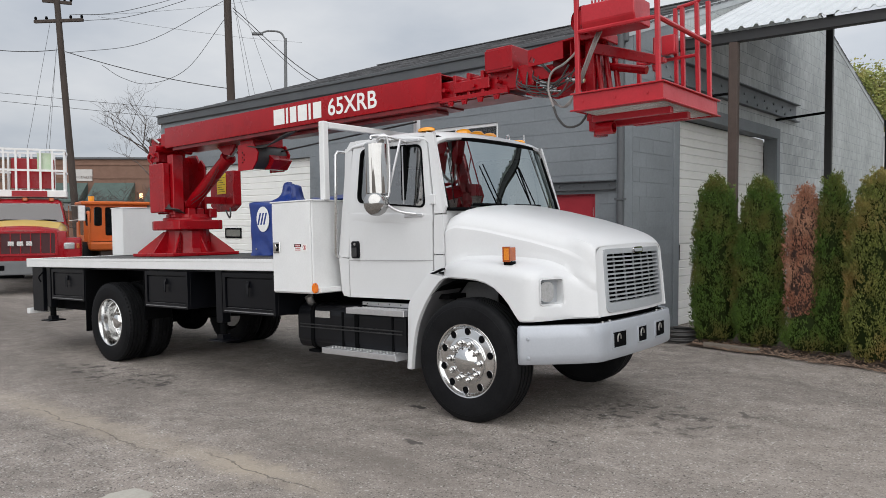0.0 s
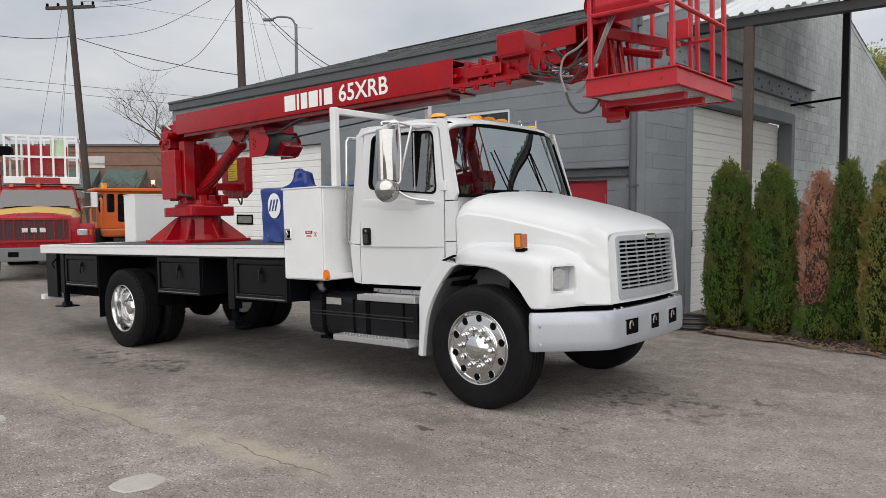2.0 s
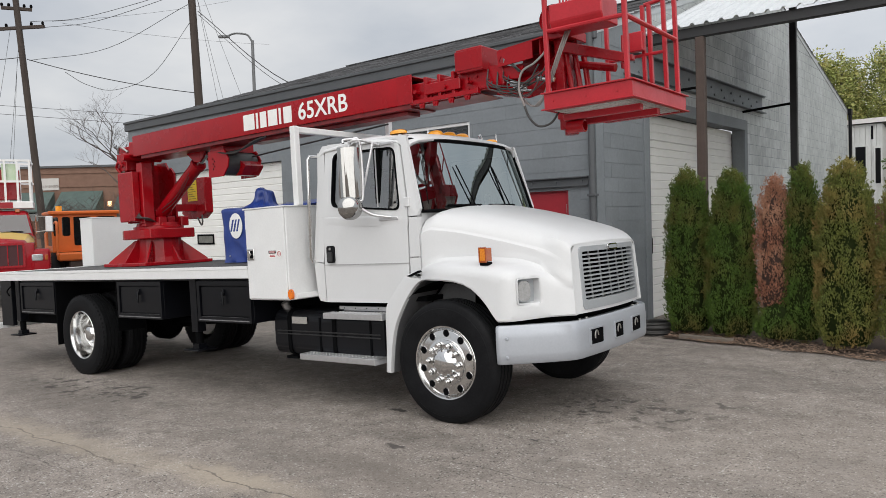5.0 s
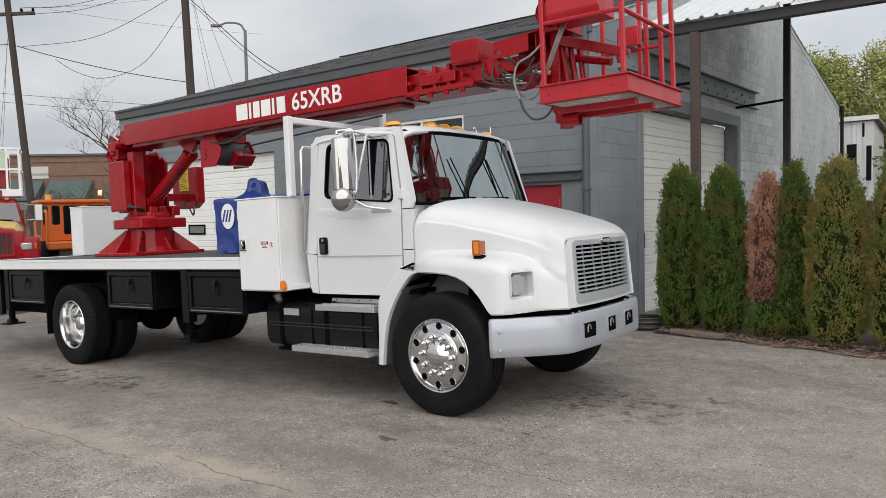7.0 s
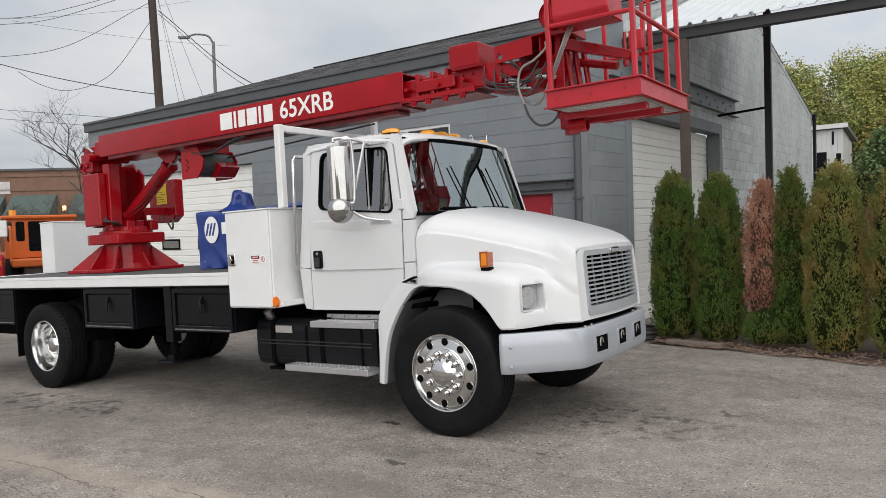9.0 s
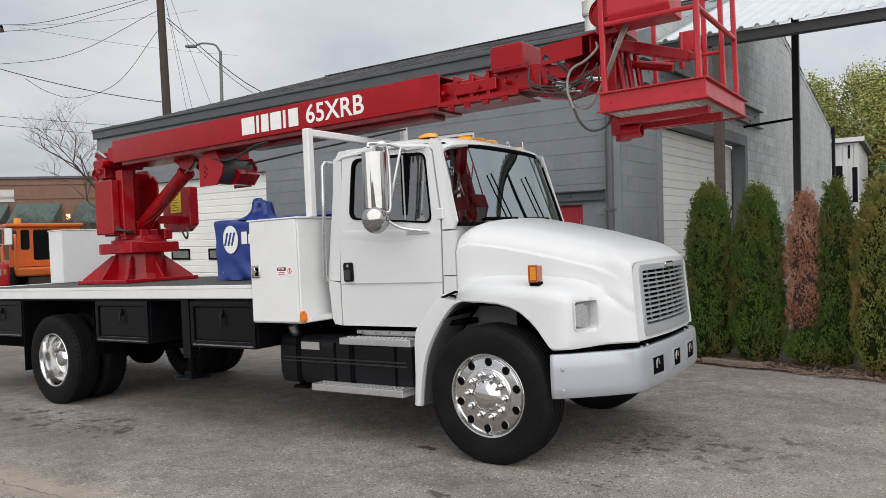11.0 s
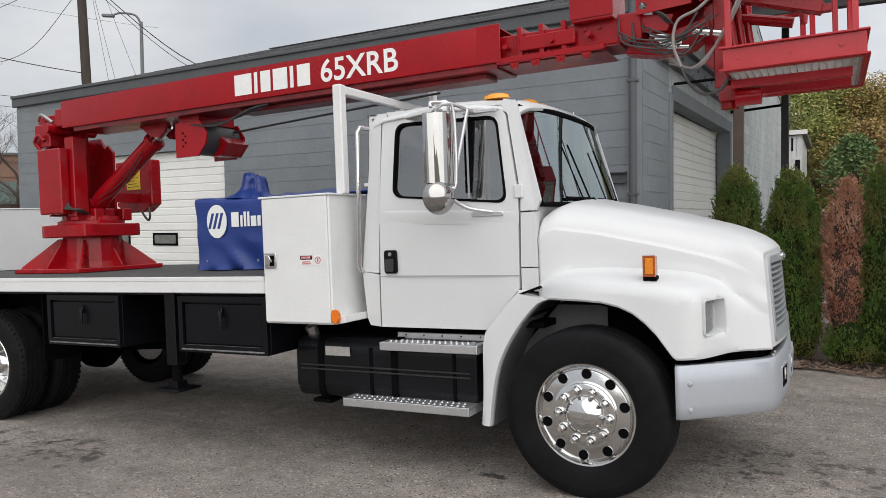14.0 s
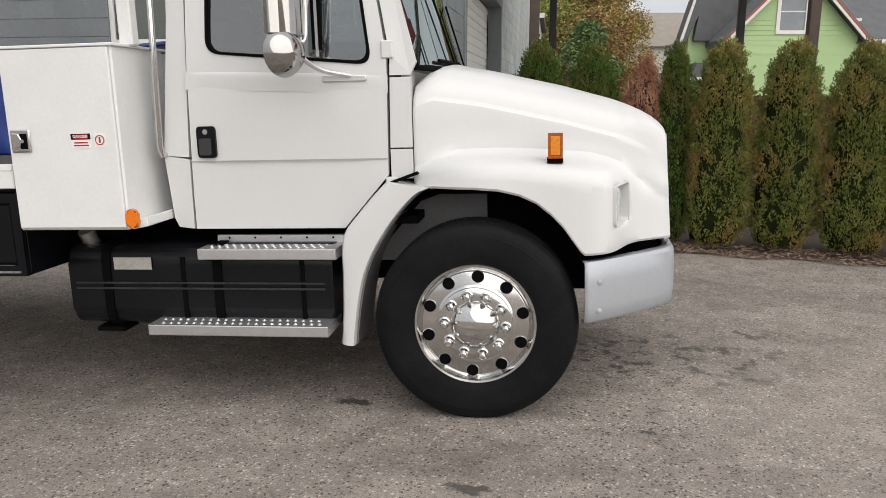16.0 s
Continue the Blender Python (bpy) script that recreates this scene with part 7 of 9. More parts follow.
split("pivot", bm, RED, mast, smooth=30, rest="pivot_piece")
bm = B()
for k in range(5):
    tube(bm, curve_pts([(TX + 0.05 + 0.02 * k, -0.31 - 0.01 * k, 2.30 - 0.03 * k), (TX + 0.12, -0.36 - 0.015 * k, 2.06 - 0.02 * k), (TX + 0.18 + 0.03 * k, -0.34, 1.95), (TX + 0.24, -0.2, 1.9)], 5), 0.008, 6)
tube(bm, curve_pts([(TX + 0.12, 0.55, 1.95), (TX + 0.30, 0.48, 1.84), (TX + 0.36, 0.46, 1.88), (TX + 0.3, 0.5, 1.98)], 6), 0.012, 6)
split("hose", bm, HOSE, mast, smooth=True)
bm = B()
tube(bm, curve_pts([(TX - 0.3, -0.35, 2.9), (TX - 0.2, -0.38, 2.95), (TX - 0.05, -0.36, 2.86)], 5), 0.016, 8)
part("hose_fitting", bm, STEEL, mast, smooth=True)
# lift cylinder
p0, p1 = Vector((TX + 0.12, -0.02, 2.02)), Vector((-4.44, -0.04, 2.73))
d = (p1 - p0)
bm = B()
cyl(bm, p0, p0 + d * 0.80, 0.085, n=24)
cyl(bm, p0 + d * 0.79, p0 + d * 0.83, 0.10, n=24)
cyl(bm, p0 + Vector((0, -0.12, 0)), p0 + Vector((0, 0.12, 0)), 0.06, n=16)
lc = split("lift_cylinder", bm, RED, truck, "red hydraulic lift cylinder", smooth=35, rest="cylinder_collar")
bm = B()
cyl(bm, p0 + d * 0.8, p1, 0.045, n=20)
part("piston_rod", bm, CHROME, lc, smooth=35)
bm = B()
for k in (0.0, 0.05):
    tube(bm, curve_pts([p0 + d * 0.15 + Vector((0, -0.10, -0.06 - k)), p0 + d * 0.45 + Vector((0.03, -0.11, -0.13 - k)), p0 + d * 0.75 + Vector((0, -0.10, -0.06 - k))], 6), 0.005, 6)
split("hose", bm, HOSE, lc, smooth=True)

# main boom section
X0, X1, Z0, Z1 = -5.55, -0.76, 2.775, 3.045
bm = B()
box(bm, X0, X1 - 0.16, BY - BH, BY + BH, Z0, Z1, 0.012, 2)
box(bm, X0 - 0.12, X0 + 0.01, BY - 0.2, BY + 0.2, 2.80, 2.98, 0.01)
boom = split("boom", bm, RED, truck, "long red box-section boom with white marks", smooth=30, rest="boom_head")
# plates in darkened red: the boom's underside shade is put into the colour
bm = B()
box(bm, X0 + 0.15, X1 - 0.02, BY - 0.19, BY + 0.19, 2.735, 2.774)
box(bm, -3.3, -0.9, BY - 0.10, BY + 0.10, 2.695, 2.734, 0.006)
split("boom_underside", bm, surface("shaded_red_steel", (0.24, 0.010, 0.013), (0.07, 0.005, 0.006), rough=0.34, scale=6, amount=0.4), boom)
bm = B()
box(bm, X1 - 0.165, X1 + 0.02, BY - BH - 0.001, BY - BH + 0.012, Z0 + 0.001, Z1 + 0.001, 0.003)
box(bm, X1 - 0.165, X1 + 0.02, BY + BH - 0.012, BY + BH + 0.001, Z0 + 0.001, Z1 + 0.001, 0.003)
box(bm, X1 - 0.165, X1 - 0.02, BY - BH + 0.0125, BY + BH - 0.0125, Z1 - 0.010, Z1 + 0.001, 0.002)
box(bm, X1 - 0.165, X1 + 0.02, BY - BH + 0.0125, BY + BH - 0.0125, Z0 + 0.001, Z0 + 0.012, 0.002)
split("end_plate", bm, RED, boom)
# black sheet standing for the shade inside the open boom end
bm = B()
box(bm, X1 - 0.159, X1 - 0.150, BY - BH + 0.014, BY + BH - 0.014, Z0 + 0.014, Z1 - 0.012)
part("end_void_dark", bm, BLACK_MATT, boom)
# anchor plates of the lift cylinder, and the hose reel
bm = B()
for y in (-0.17, 0.06):
    prism(bm, [(-4.75, 2.77), (-4.30, 2.77), (-4.36, 2.66), (-4.44, 2.60), (-4.55, 2.62)], y, y + 0.03, "XZ")
split("cylinder_anchor", bm, RED, boom)
bm = B()
prism(bm, [(-4.30, 2.74), (-3.98, 2.74), (-3.90, 2.62), (-3.93, 2.52), (-4.02, 2.42), (-4.30, 2.42)], -0.30, -0.28, "XZ", 0.003)
prism(bm, [(-4.30, 2.74), (-3.98, 2.74), (-3.90, 2.62), (-3.93, 2.52), (-4.02, 2.42), (-4.30, 2.42)], 0.18, 0.20, "XZ", 0.003)
box(bm, -4.27, -4.02, -0.2795, 0.1795, 2.72, 2.85)
prism(bm, [(-3.96, 2.62), (-3.84, 2.54), (-3.94, 2.43), (-4.04, 2.43)], -0.10, 0.178, "XZ", 0.003)
bmesh.ops.translate(bm, verts=bm.verts[:], vec=(0.22, 0, -0.055))
reel = split("hose_reel", bm, RED, boom, "red hose reel housing", rest="reel_plate")
bm = B()
cyl(bm, (-4.08, -0.275, 2.58), (-4.08, 0.175, 2.58), 0.145, n=24)
bmesh.ops.translate(bm, verts=bm.verts[:], vec=(0.22, 0, -0.055))
part("reel_drum", bm, HOSE, reel, smooth=40)
# flat black discs painted as shaded drill holes
bm = B()
for i in range(5):
    cyl(bm, (-4.20 + 0.03 * (i % 2), -0.3035, 2.52 + i * 0.03), (-4.20 + 0.03 * (i % 2), -0.3005, 2.52 + i * 0.03), 0.010, n=8)
bmesh.ops.translate(bm, verts=bm.verts[:], vec=(0.22, 0, -0.055))
split("hole", bm, BLACK_MATT, reel)
bm = B()
for k in range(3):
    tube(bm, curve_pts([(-3.9, BY - 0.1 + 0.05 * k, 2.66), (-3.5, BY - 0.15 + 0.04 * k, 2.66 - 0.05 + 0.02 * k), (-3.1, BY - 0.19 + 0.03 * k, 2.70), (-2.9, BY - 0.17, 2.73)], 5), 0.009, 6)
tube(bm, curve_pts([(-3.95, BY + 0.3, 2.60), (-2.8, BY + 0.3, 2.66), (-1.5, BY + 0.3, 2.72)], 5), 0.010, 6)
split("hose", bm, HOSE, boom, smooth=True)

# the maker's name on the boom stands as six plain upright blocks
for x, w in ((-3.225, 0.190), (-3.005, 0.034), (-2.935, 0.105), (-2.800, 0.150), (-2.620, 0.034), (-2.545, 0.130)):
    b = B()
    prism(b, [(x, 2.822), (x + w, 2.822), (x + w, 2.998), (x, 2.998)], BY - BH - 0.0035, BY - BH + 0.002, "XZ")
    part("lettering_block", b, LETTER, boom, "plain white block")

cu_m = pose(-1.947, BY - BH - 0.002, 2.905, 90, 0, 0)
words("65XRB", 0.250, cu_m, LETTER, boom, "model_number", spacing=1.03, fat=0.004)

# inner telescoping sections
bm = B()
box(bm, X1 - 0.145, 0.10, BY - 0.15, BY + 0.16, 2.795, 2.965, 0.008)
inner = part("inner_boom", bm, RED, truck, "red inner boom section")
bm = B()
for x in (-0.62, -0.46, -0.30):
    box(bm, x, x + 0.035, BY - 0.19, BY + 0.19, 2.77, 3.0, 0.004)
box(bm, -0.78, 0.0, BY - 0.21, BY - 0.165, 2.76, 2.80, 0.003)
box(bm, -0.60, -0.20, BY - 0.20, BY - 0.17, 2.83, 2.93, 0.006)
for x in (-0.70, -0.36, -0.1):
    cyl(bm, (x, BY - 0.23, 2.87), (x, BY - 0.16, 2.87), 0.018, n=10)
for x in (-0.56, -0.40, -0.26, -0.14, -0.04):
    for z in (2.815, 2.915):
        cyl(bm, (x, BY - 0.166, z), (x, BY - 0.150, z), 0.013, n=6)
for x in (-0.68, -0.52, -0.34, -0.16):
    prism(bm, [(x, 2.76), (x + 0.07, 2.76), (x + 0.055, 2.715), (x + 0.015, 2.715)], BY - 0.205, BY - 0.18, "XZ", 0.003)
    cyl(bm, (x + 0.035, BY - 0.213, 2.738), (x + 0.035, BY - 0.172, 2.738), 0.011, n=8)
split("wear_plate", bm, RED, inner)
bm = B()
box(bm, -0.215, 0.065, BY - 0.22, BY + 0.14, 2.955, 3.165, 0.006)
box(bm, -0.222, 0.072, BY - 0.227, BY - 0.2205, 2.975, 3.145, 0.002)
part("sheave_box", bm, RED, inner, "red steel box on the boom tip")
bm = B()
box(bm, 0.08, 0.24, BY - 0.16, BY + 0.16, 2.80, 2.98, 0.008)
prism(bm, [(0.20, 2.84), (0.50, 2.82), (0.64, 2.90), (0.66, 3.02), (0.20, 3.02)], BY + 0.13, BY + 0.15, "XZ", 0.003)
prism(bm, [(0.22, 2.84), (0.40, 2.83), (0.44, 2.93), (0.22, 2.955)], BY - 0.15, BY - 0.13, "XZ", 0.003)
tip = split("boom_tip", bm, RED, truck, "red boom tip housing", rest="tip_plate")
# thin plates added below the inner boom, painted in the same shade red
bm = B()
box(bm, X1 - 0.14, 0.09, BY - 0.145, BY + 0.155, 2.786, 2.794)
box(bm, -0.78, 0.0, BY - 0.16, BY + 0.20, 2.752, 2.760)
split("boom_underside", bm, bpy.data.materials["shaded_red_steel"], inner)
# open-ended steel hood over the hoses
bm = B()
holed_panel(bm, [(0.215, 2.945), (0.56, 2.965), (0.56, 3.105), (0.215, 3.075)], [(0.225, 2.99), (0.27, 2.97), (0.29, 3.0), (0.25, 3.03)], lambda u, v, d: (u, BY - 0.20 + d, v), 0.012, 24)
prism(bm, [(0.215, 3.075), (0.66, 3.112), (0.66, 3.124), (0.215, 3.087)], BY - 0.20, BY + 0.20, "XZ")
prism(bm, [(0.24, 2.945), (0.66, 2.965), (0.66, 3.11), (0.24, 3.075)], BY + 0.188, BY + 0.20, "XZ")
box(bm, 0.60, 0.612, BY - 0.15, BY + 0.18, 2.98, 3.11)
split("hose_hood", bm, RED, tip, "open red steel hood over the hoses")
bm = B()
prism(bm, [(0.42, 3.118), (0.46, 3.15), (0.54, 3.155), (0.55, 3.124)], BY - 0.02, BY + 0.02, "XZ")
part("lifting_lug", bm, RED, tip)
bm = B()
prism(bm, [(0.10, 2.74), (0.34, 2.69), (0.54, 2.72), (0.64, 2.80), (0.64, 2.90), (0.45, 2.84), (0.14, 2.80)], BY - 0.07, BY + 0.10, "XZ", 0.006)
split("leveling_link", bm, RED, tip)
bm = B()
for k in range(4):
    z = 2.80 - 0.028 * k
    cyl(bm, (0.30 + 0.03 * k, BY - 0.19, z), (0.42 + 0.04 * k, BY - 0.20, z - 0.02), 0.013, n=10)
cyl(bm, (0.56, BY - 0.15, 2.80), (0.66, BY - 0.15, 2.775), 0.022, n=12)
cyl(bm, (0.68, BY - 0.15, 2.772), (0.73, BY - 0.15, 2.76), 0.020, n=12)
split("fitting", bm, CHROME, tip, smooth=True)
bm = B()
rng = random.Random(12)
for k in range(9):
    y, sag = BY - 0.20 + 0.03 * rng.uniform(-1, 1), 2.775 - 0.013 * k + 0.02 * rng.uniform(-1, 1)
    x0_, x1_ = rng.uniform(0.08, 0.34), rng.uniform(0.58, 0.74)
    tube(bm, curve_pts([(x0_, y + 0.05, rng.uniform(2.86, 2.97)), (x0_ + 0.03, y - 0.02, sag + 0.07), (x0_ + 0.14, y - 0.03, sag + 0.01), (0.5 * (x0_ + x1_) + 0.06, y - 0.01, sag - 0.01), (x1_, y + 0.05, rng.uniform(2.78, 2.92))], 6), rng.uniform(0.0045, 0.0075), 7)
for k in range(3):
    tube(bm, curve_pts([(0.25 + 0.02 * k, BY - 0.14, 3.0), (0.32 + 0.03 * k, BY - 0.19, 2.97 - 0.02 * k), (0.40 + 0.02 * k, BY - 0.16, 2.88 - 0.01 * k)], 6), 0.006, 7)
split("hose", bm, HOSE, tip, "black hydraulic hose", smooth=True)
bm = B()
tube(bm, curve_pts([(0.64, BY - 0.12, 3.06), (0.675, BY - 0.20, 2.99), (0.60, BY - 0.25, 2.905), (0.485, BY - 0.26, 2.85), (0.455, BY - 0.27, 2.71), (0.50, BY - 0.27, 2.56)], 7), 0.0095, 8)
part("grey_hose", bm, HOSE_GREY, tip, "looped grey hose", smooth=True)
bm = B()
tube(bm, curve_pts([(0.50, BY - 0.27, 2.56), (0.54, BY - 0.27, 2.46), (0.62, BY - 0.26, 2.38), (0.72, BY - 0.22, 2.40), (0.79, BY - 0.18, 2.52)], 7), 0.010, 8)
part("hose", bm, HOSE, tip, smooth=True)

# ---- work basket ----
KX0, KX1, KY0, KY1, KZ, KT = 0.76, 1.50, -0.595, 0.585, 2.47, 2.605
bm = B()
box(bm, KX0, KX1, KY0, KY0 + 0.012, KZ, KT, 0.003)
box(bm, KX0, KX1, KY1 - 0.012, KY1, KZ, KT, 0.003)
box(bm, KX0, KX0 + 0.012, KY0 + 0.012, KY1 - 0.012, KZ, KT, 0.003)
box(bm, KX1 - 0.012, KX1, KY0 + 0.012, KY1 - 0.012, KZ, KT, 0.003)
for e in (KY0, KY1 - 0.05):
    box(bm, KX0, KX1, e, e + 0.05, KT - 0.004, KT + 0.008)
for e in (KX0, KX1 - 0.05):
    box(bm, e, e + 0.05, KY0 + 0.05, KY1 - 0.05, KT - 0.004, KT + 0.008)
for z_ in (KT - 0.004, KZ):
    box(bm, KX0 - 0.02, KX1 + 0.02, KY0 - 0.022, KY0 - 0.001, z_, z_ + 0.012, 0.003)
    box(bm, KX1 + 0.001, KX1 + 0.022, KY0, KY1 + 0.02, z_, z_ + 0.012, 0.003)
for x_, y_ in ((KX0 + 0.08, KY0), (KX0 + 0.36, KY0), (KX0 + 0.62, KY0)):
    cyl(bm, (x_, y_ - 0.007, KZ + 0.07), (x_, y_ - 0.001, KZ + 0.07), 0.011, n=8)
box(bm, KX1 - 0.04, KX1 + 0.004, KY0 - 0.004, KY0 - 0.0005, KZ + 0.013, KT - 0.005)
for y in (-0.30, 0.06):
    box(bm, KX0 + 0.01, KX1 - 0.06, y, y + 0.06, KZ - 0.055, KZ - 0.003, 0.004)
for y in (KY0 + 0.012, KY1 - 0.06):
    box(bm, KX0 + 0.012, KX1 - 0.012, y, y + 0.045, KZ, KZ + 0.008)
basket = split("basket", bm, RED_DULL, truck, "faded red work basket with tube rails", rest="basket_frame")
bm = B()
for i in range(18):
    x = KX0 + 0.03 + i * 0.0395
    box(bm, x, x + 0.004, KY0 + 0.015, KY1 - 0.015, KZ + 0.005, KZ + 0.03)
for i in range(29):
    y = KY0 + 0.03 + i * 0.0395
    box(bm, KX0 + 0.015, KX1 - 0.015, y, y + 0.004, KZ + 0.007, KZ + 0.028)
part("floor_grate", bm, GALV, basket, "galvanised grating floor")
RT = 3.56
bm = B()
r = 0.020
corner = 0.10
top = [(KX0 + 0.02, KY0 + 0.03, RT - 0.10), (KX0 + 0.03, KY0 + 0.03, RT - 0.02), (KX0 + 0.10, KY0 + 0.03, RT), (KX1 - 0.12, KY0 + 0.03, RT), (KX1 - 0.04, KY0 + 0.06, RT), (KX1 - 0.03, KY0 + 0.14, RT), (KX1 - 0.03, KY1 - 0.12, RT), (KX1 - 0.04, KY1 - 0.05, RT), (KX1 - 0.10, KY1 - 0.03, RT - 0.01)]
tube(bm, top, r, 10)
tube(bm, [(KX0 + 0.03, KY0 + 0.03, RT - 0.06), (KX0 + 0.03, 0.30, RT - 0.06)], r * 0.9, 8)
tube(bm, [(KX1 - 0.10, KY1 - 0.03, RT - 0.02), (KX1 - 0.14, KY1 - 0.03, RT - 0.08), (KX0 + 0.42, KY1 - 0.03, RT - 0.10)], r * 0.9, 8)
split("top_rail", bm, RED_DULL, basket, smooth=True)
for x, y in ((KX0 + 0.03, KY0 + 0.03), (KX1 - 0.05, KY0 + 0.05), (KX1 - 0.05, KY1 - 0.04), (KX0 + 0.05, KY1 - 0.03), (KX0 + 0.40, KY1 - 0.03), (KX0 + 0.46, KY1 - 0.03), (KX1 - 0.14, KY1 - 0.06)):
    bm = B()
    box(bm, x - 0.018, x + 0.018, y - 0.018, y + 0.018, KT + 0.006, RT - 0.02 if y < 0.3 else RT - 0.10, 0.005)
    part("rail_post", bm, RED_DULL, basket)
bm = B()
for zz in (3.10,):
    tube(bm, [(KX0 + 0.03, KY0 + 0.03, zz), (KX1 - 0.05, KY0 + 0.05, zz)], 0.018, 8)
    tube(bm, [(KX1 - 0.05, KY0 + 0.05, zz), (KX1 - 0.05, KY1 - 0.04, zz)], 0.020, 8)
    tube(bm, [(KX1 - 0.14, KY1 - 0.04, zz - 0.08), (KX0 + 0.05, KY1 - 0.03, zz - 0.08)], 0.016, 8)
split("mid_rail", bm, RED_DULL, basket, smooth=True)
bm = B()
box(bm, KX0 + 0.30, KX0 + 0.42, KY1 - 0.12, KY1 - 0.05, 3.05, 3.22, 0.006)
part("gate_latch", bm, RED_DULL, basket)
# control console
bm = B()
prism(bm, [(0.03, 0.0), (0.30, 0.0), (0.30, 0.20), (0.0, 0.20), (0.0, 0.06)], KX0 + 0.07, KX0 + 0.52, "YZ", 0.008, m=pose(0, KY0 + 0.02, 3.10))
con = part("control_console", bm, RED_DULL, basket, "faded red control console with black knobs")
for i in range(3):
    b = B()
    lathe(b, [(0.010, 0.0), (0.010, 0.03), (0.024, 0.035), (0.026, 0.06), (0.018, 0.072), (0.0, 0.073)], 12, "Z", (KX0 + 0.27 + 0.09 * i, KY0 + 0.16, 3.30))
    part("knob", b, BLACK_MATT, con, smooth=True)
bm = B()
for i in range(5):
    cyl(bm, (KX0 + 0.09 + 0.03 * i, KY0 + 0.18, 3.30), (KX0 + 0.08 + 0.03 * i, KY0 + 0.2, 3.38), 0.008, n=6)
box(bm, KX0 + 0.08, KX0 + 0.23, KY0 + 0.15, KY0 + 0.22, 3.30, 3.325)
split("lever", bm, RED_DULL, con)
# basket mast, rotator, winch
bm = B()
box(bm, KX0 - 0.10, KX0 - 0.02, BY + 0.00, BY + 0.10, 2.45, 3.30, 0.006)
box(bm, KX0 - 0.10, KX0 - 0.02, BY + 0.18, BY + 0.28, 2.45, 3.30, 0.006)
for k in range(3):
    cyl(bm, (KX0 + 0.03 + 0.045 * k, BY + 0.06 + 0.07 * k, 2.60), (KX0 - 0.02 + 0.045 * k, BY + 0.06 + 0.07 * k, 3.02), 0.024, n=12)
prism(bm, [(0.60, 2.62), (0.74, 2.50), (0.74, 3.05), (0.60, 2.98)], BY + 0.03, BY + 0.25, "XZ", 0.005)
bmast = split("basket_mast", bm, RED, basket, "red upright carrying the basket", rest="mast_tube")
bm = B()
cyl(bm, (KX0 - 0.06, BY - 0.08, 3.28), (KX0 - 0.06, BY + 0.34, 3.28), 0.11, n=24)
cyl(bm, (KX0 - 0.06, BY - 0.10, 3.28), (KX0 - 0.06, BY - 0.08, 3.28), 0.05, n=16)
lathe(bm, [(0.118, -0.095), (0.118, -0.078), (0.098, -0.078), (0.098, -0.095)], 28, "Y", (KX0 - 0.06, BY, 3.28))
box(bm, KX0 - 0.14, KX0 + 0.06, BY - 0.06, BY + 0.30, 3.12, 3.20, 0.006)
split("winch", bm, RED, basket, "red winch drum", smooth=35, rest="winch_piece")
bm = B()
prism(bm, [(KX0 - 0.06, 3.02), (KX0 + 0.52, 2.83), (KX0 + 0.54, 2.90), (KX0 - 0.04, 3.11)], BY + 0.00, BY + 0.10, "XZ", 0.006)
cyl(bm, (KX0 + 0.0, BY + 0.2, 2.93), (KX0 + 0.36, BY + 0.2, 2.84), 0.035, n=16)
box(bm, KX0 + 0.50, KX0 + 0.58, BY + 0.02, BY + 0.08, 2.84, 2.885, 0.004)
split("jib_arm", bm, RED, basket, rest="jib_piece")
bm = B()
tube(bm, curve_pts([(KX0 + 0.42, KY1 - 0.55, 3.10), (KX0 + 0.42, KY1 - 0.55, 2.96), (KX0 + 0.45, KY1 - 0.55, 2.92), (KX0 + 0.40, KY1 - 0.55, 2.90)], 5), 0.012, 6)
lathe(bm, [(0.0, 2.82), (0.02, 2.83), (0.026, 2.88), (0.012, 2.93)], 10, "Z", (KX0 + 0.42, KY1 - 0.55, 0))
split("hook", bm, DANGER_RED, basket, smooth=True)
bm = B()
box(bm, KX0 - 0.08, KX0 + 0.06, BY + 0.0, BY + 0.20, 2.36, 2.46, 0.006)
lathe(bm, [(0.052, 0.0), (0.052, 0.15), (0.040, 0.152), (0.036, 0.06), (0.0, 0.06)], 20, "X", (KX0 + 0.03, BY - 0.06, 2.36))
cyl(bm, (KX0 - 0.02, BY + 0.1, 2.32), (KX0 - 0.02, BY + 0.1, 2.46), 0.06, n=20)
split("rotator", bm, RED, basket, "red rotator under the basket", smooth=30, rest="rotator_piece")
bm = B()
for k in range(3):
    tube(bm, curve_pts([(KX0 + 0.16 + 0.02 * k, KY0 + 0.14, 3.12), (KX0 + 0.10 + 0.01 * k, KY0 + 0.10 + 0.01 * k, 2.95), (KX0 - 0.02, KY0 + 0.12 + 0.02 * k, 2.72), (KX0 - 0.16 - 0.02 * k, KY0 + 0.20, 2.56), (0.40, BY - 0.12, 2.62 + 0.02 * k)], 6), 0.007, 7)
split("hose", bm, HOSE_GREY, basket, smooth=True)


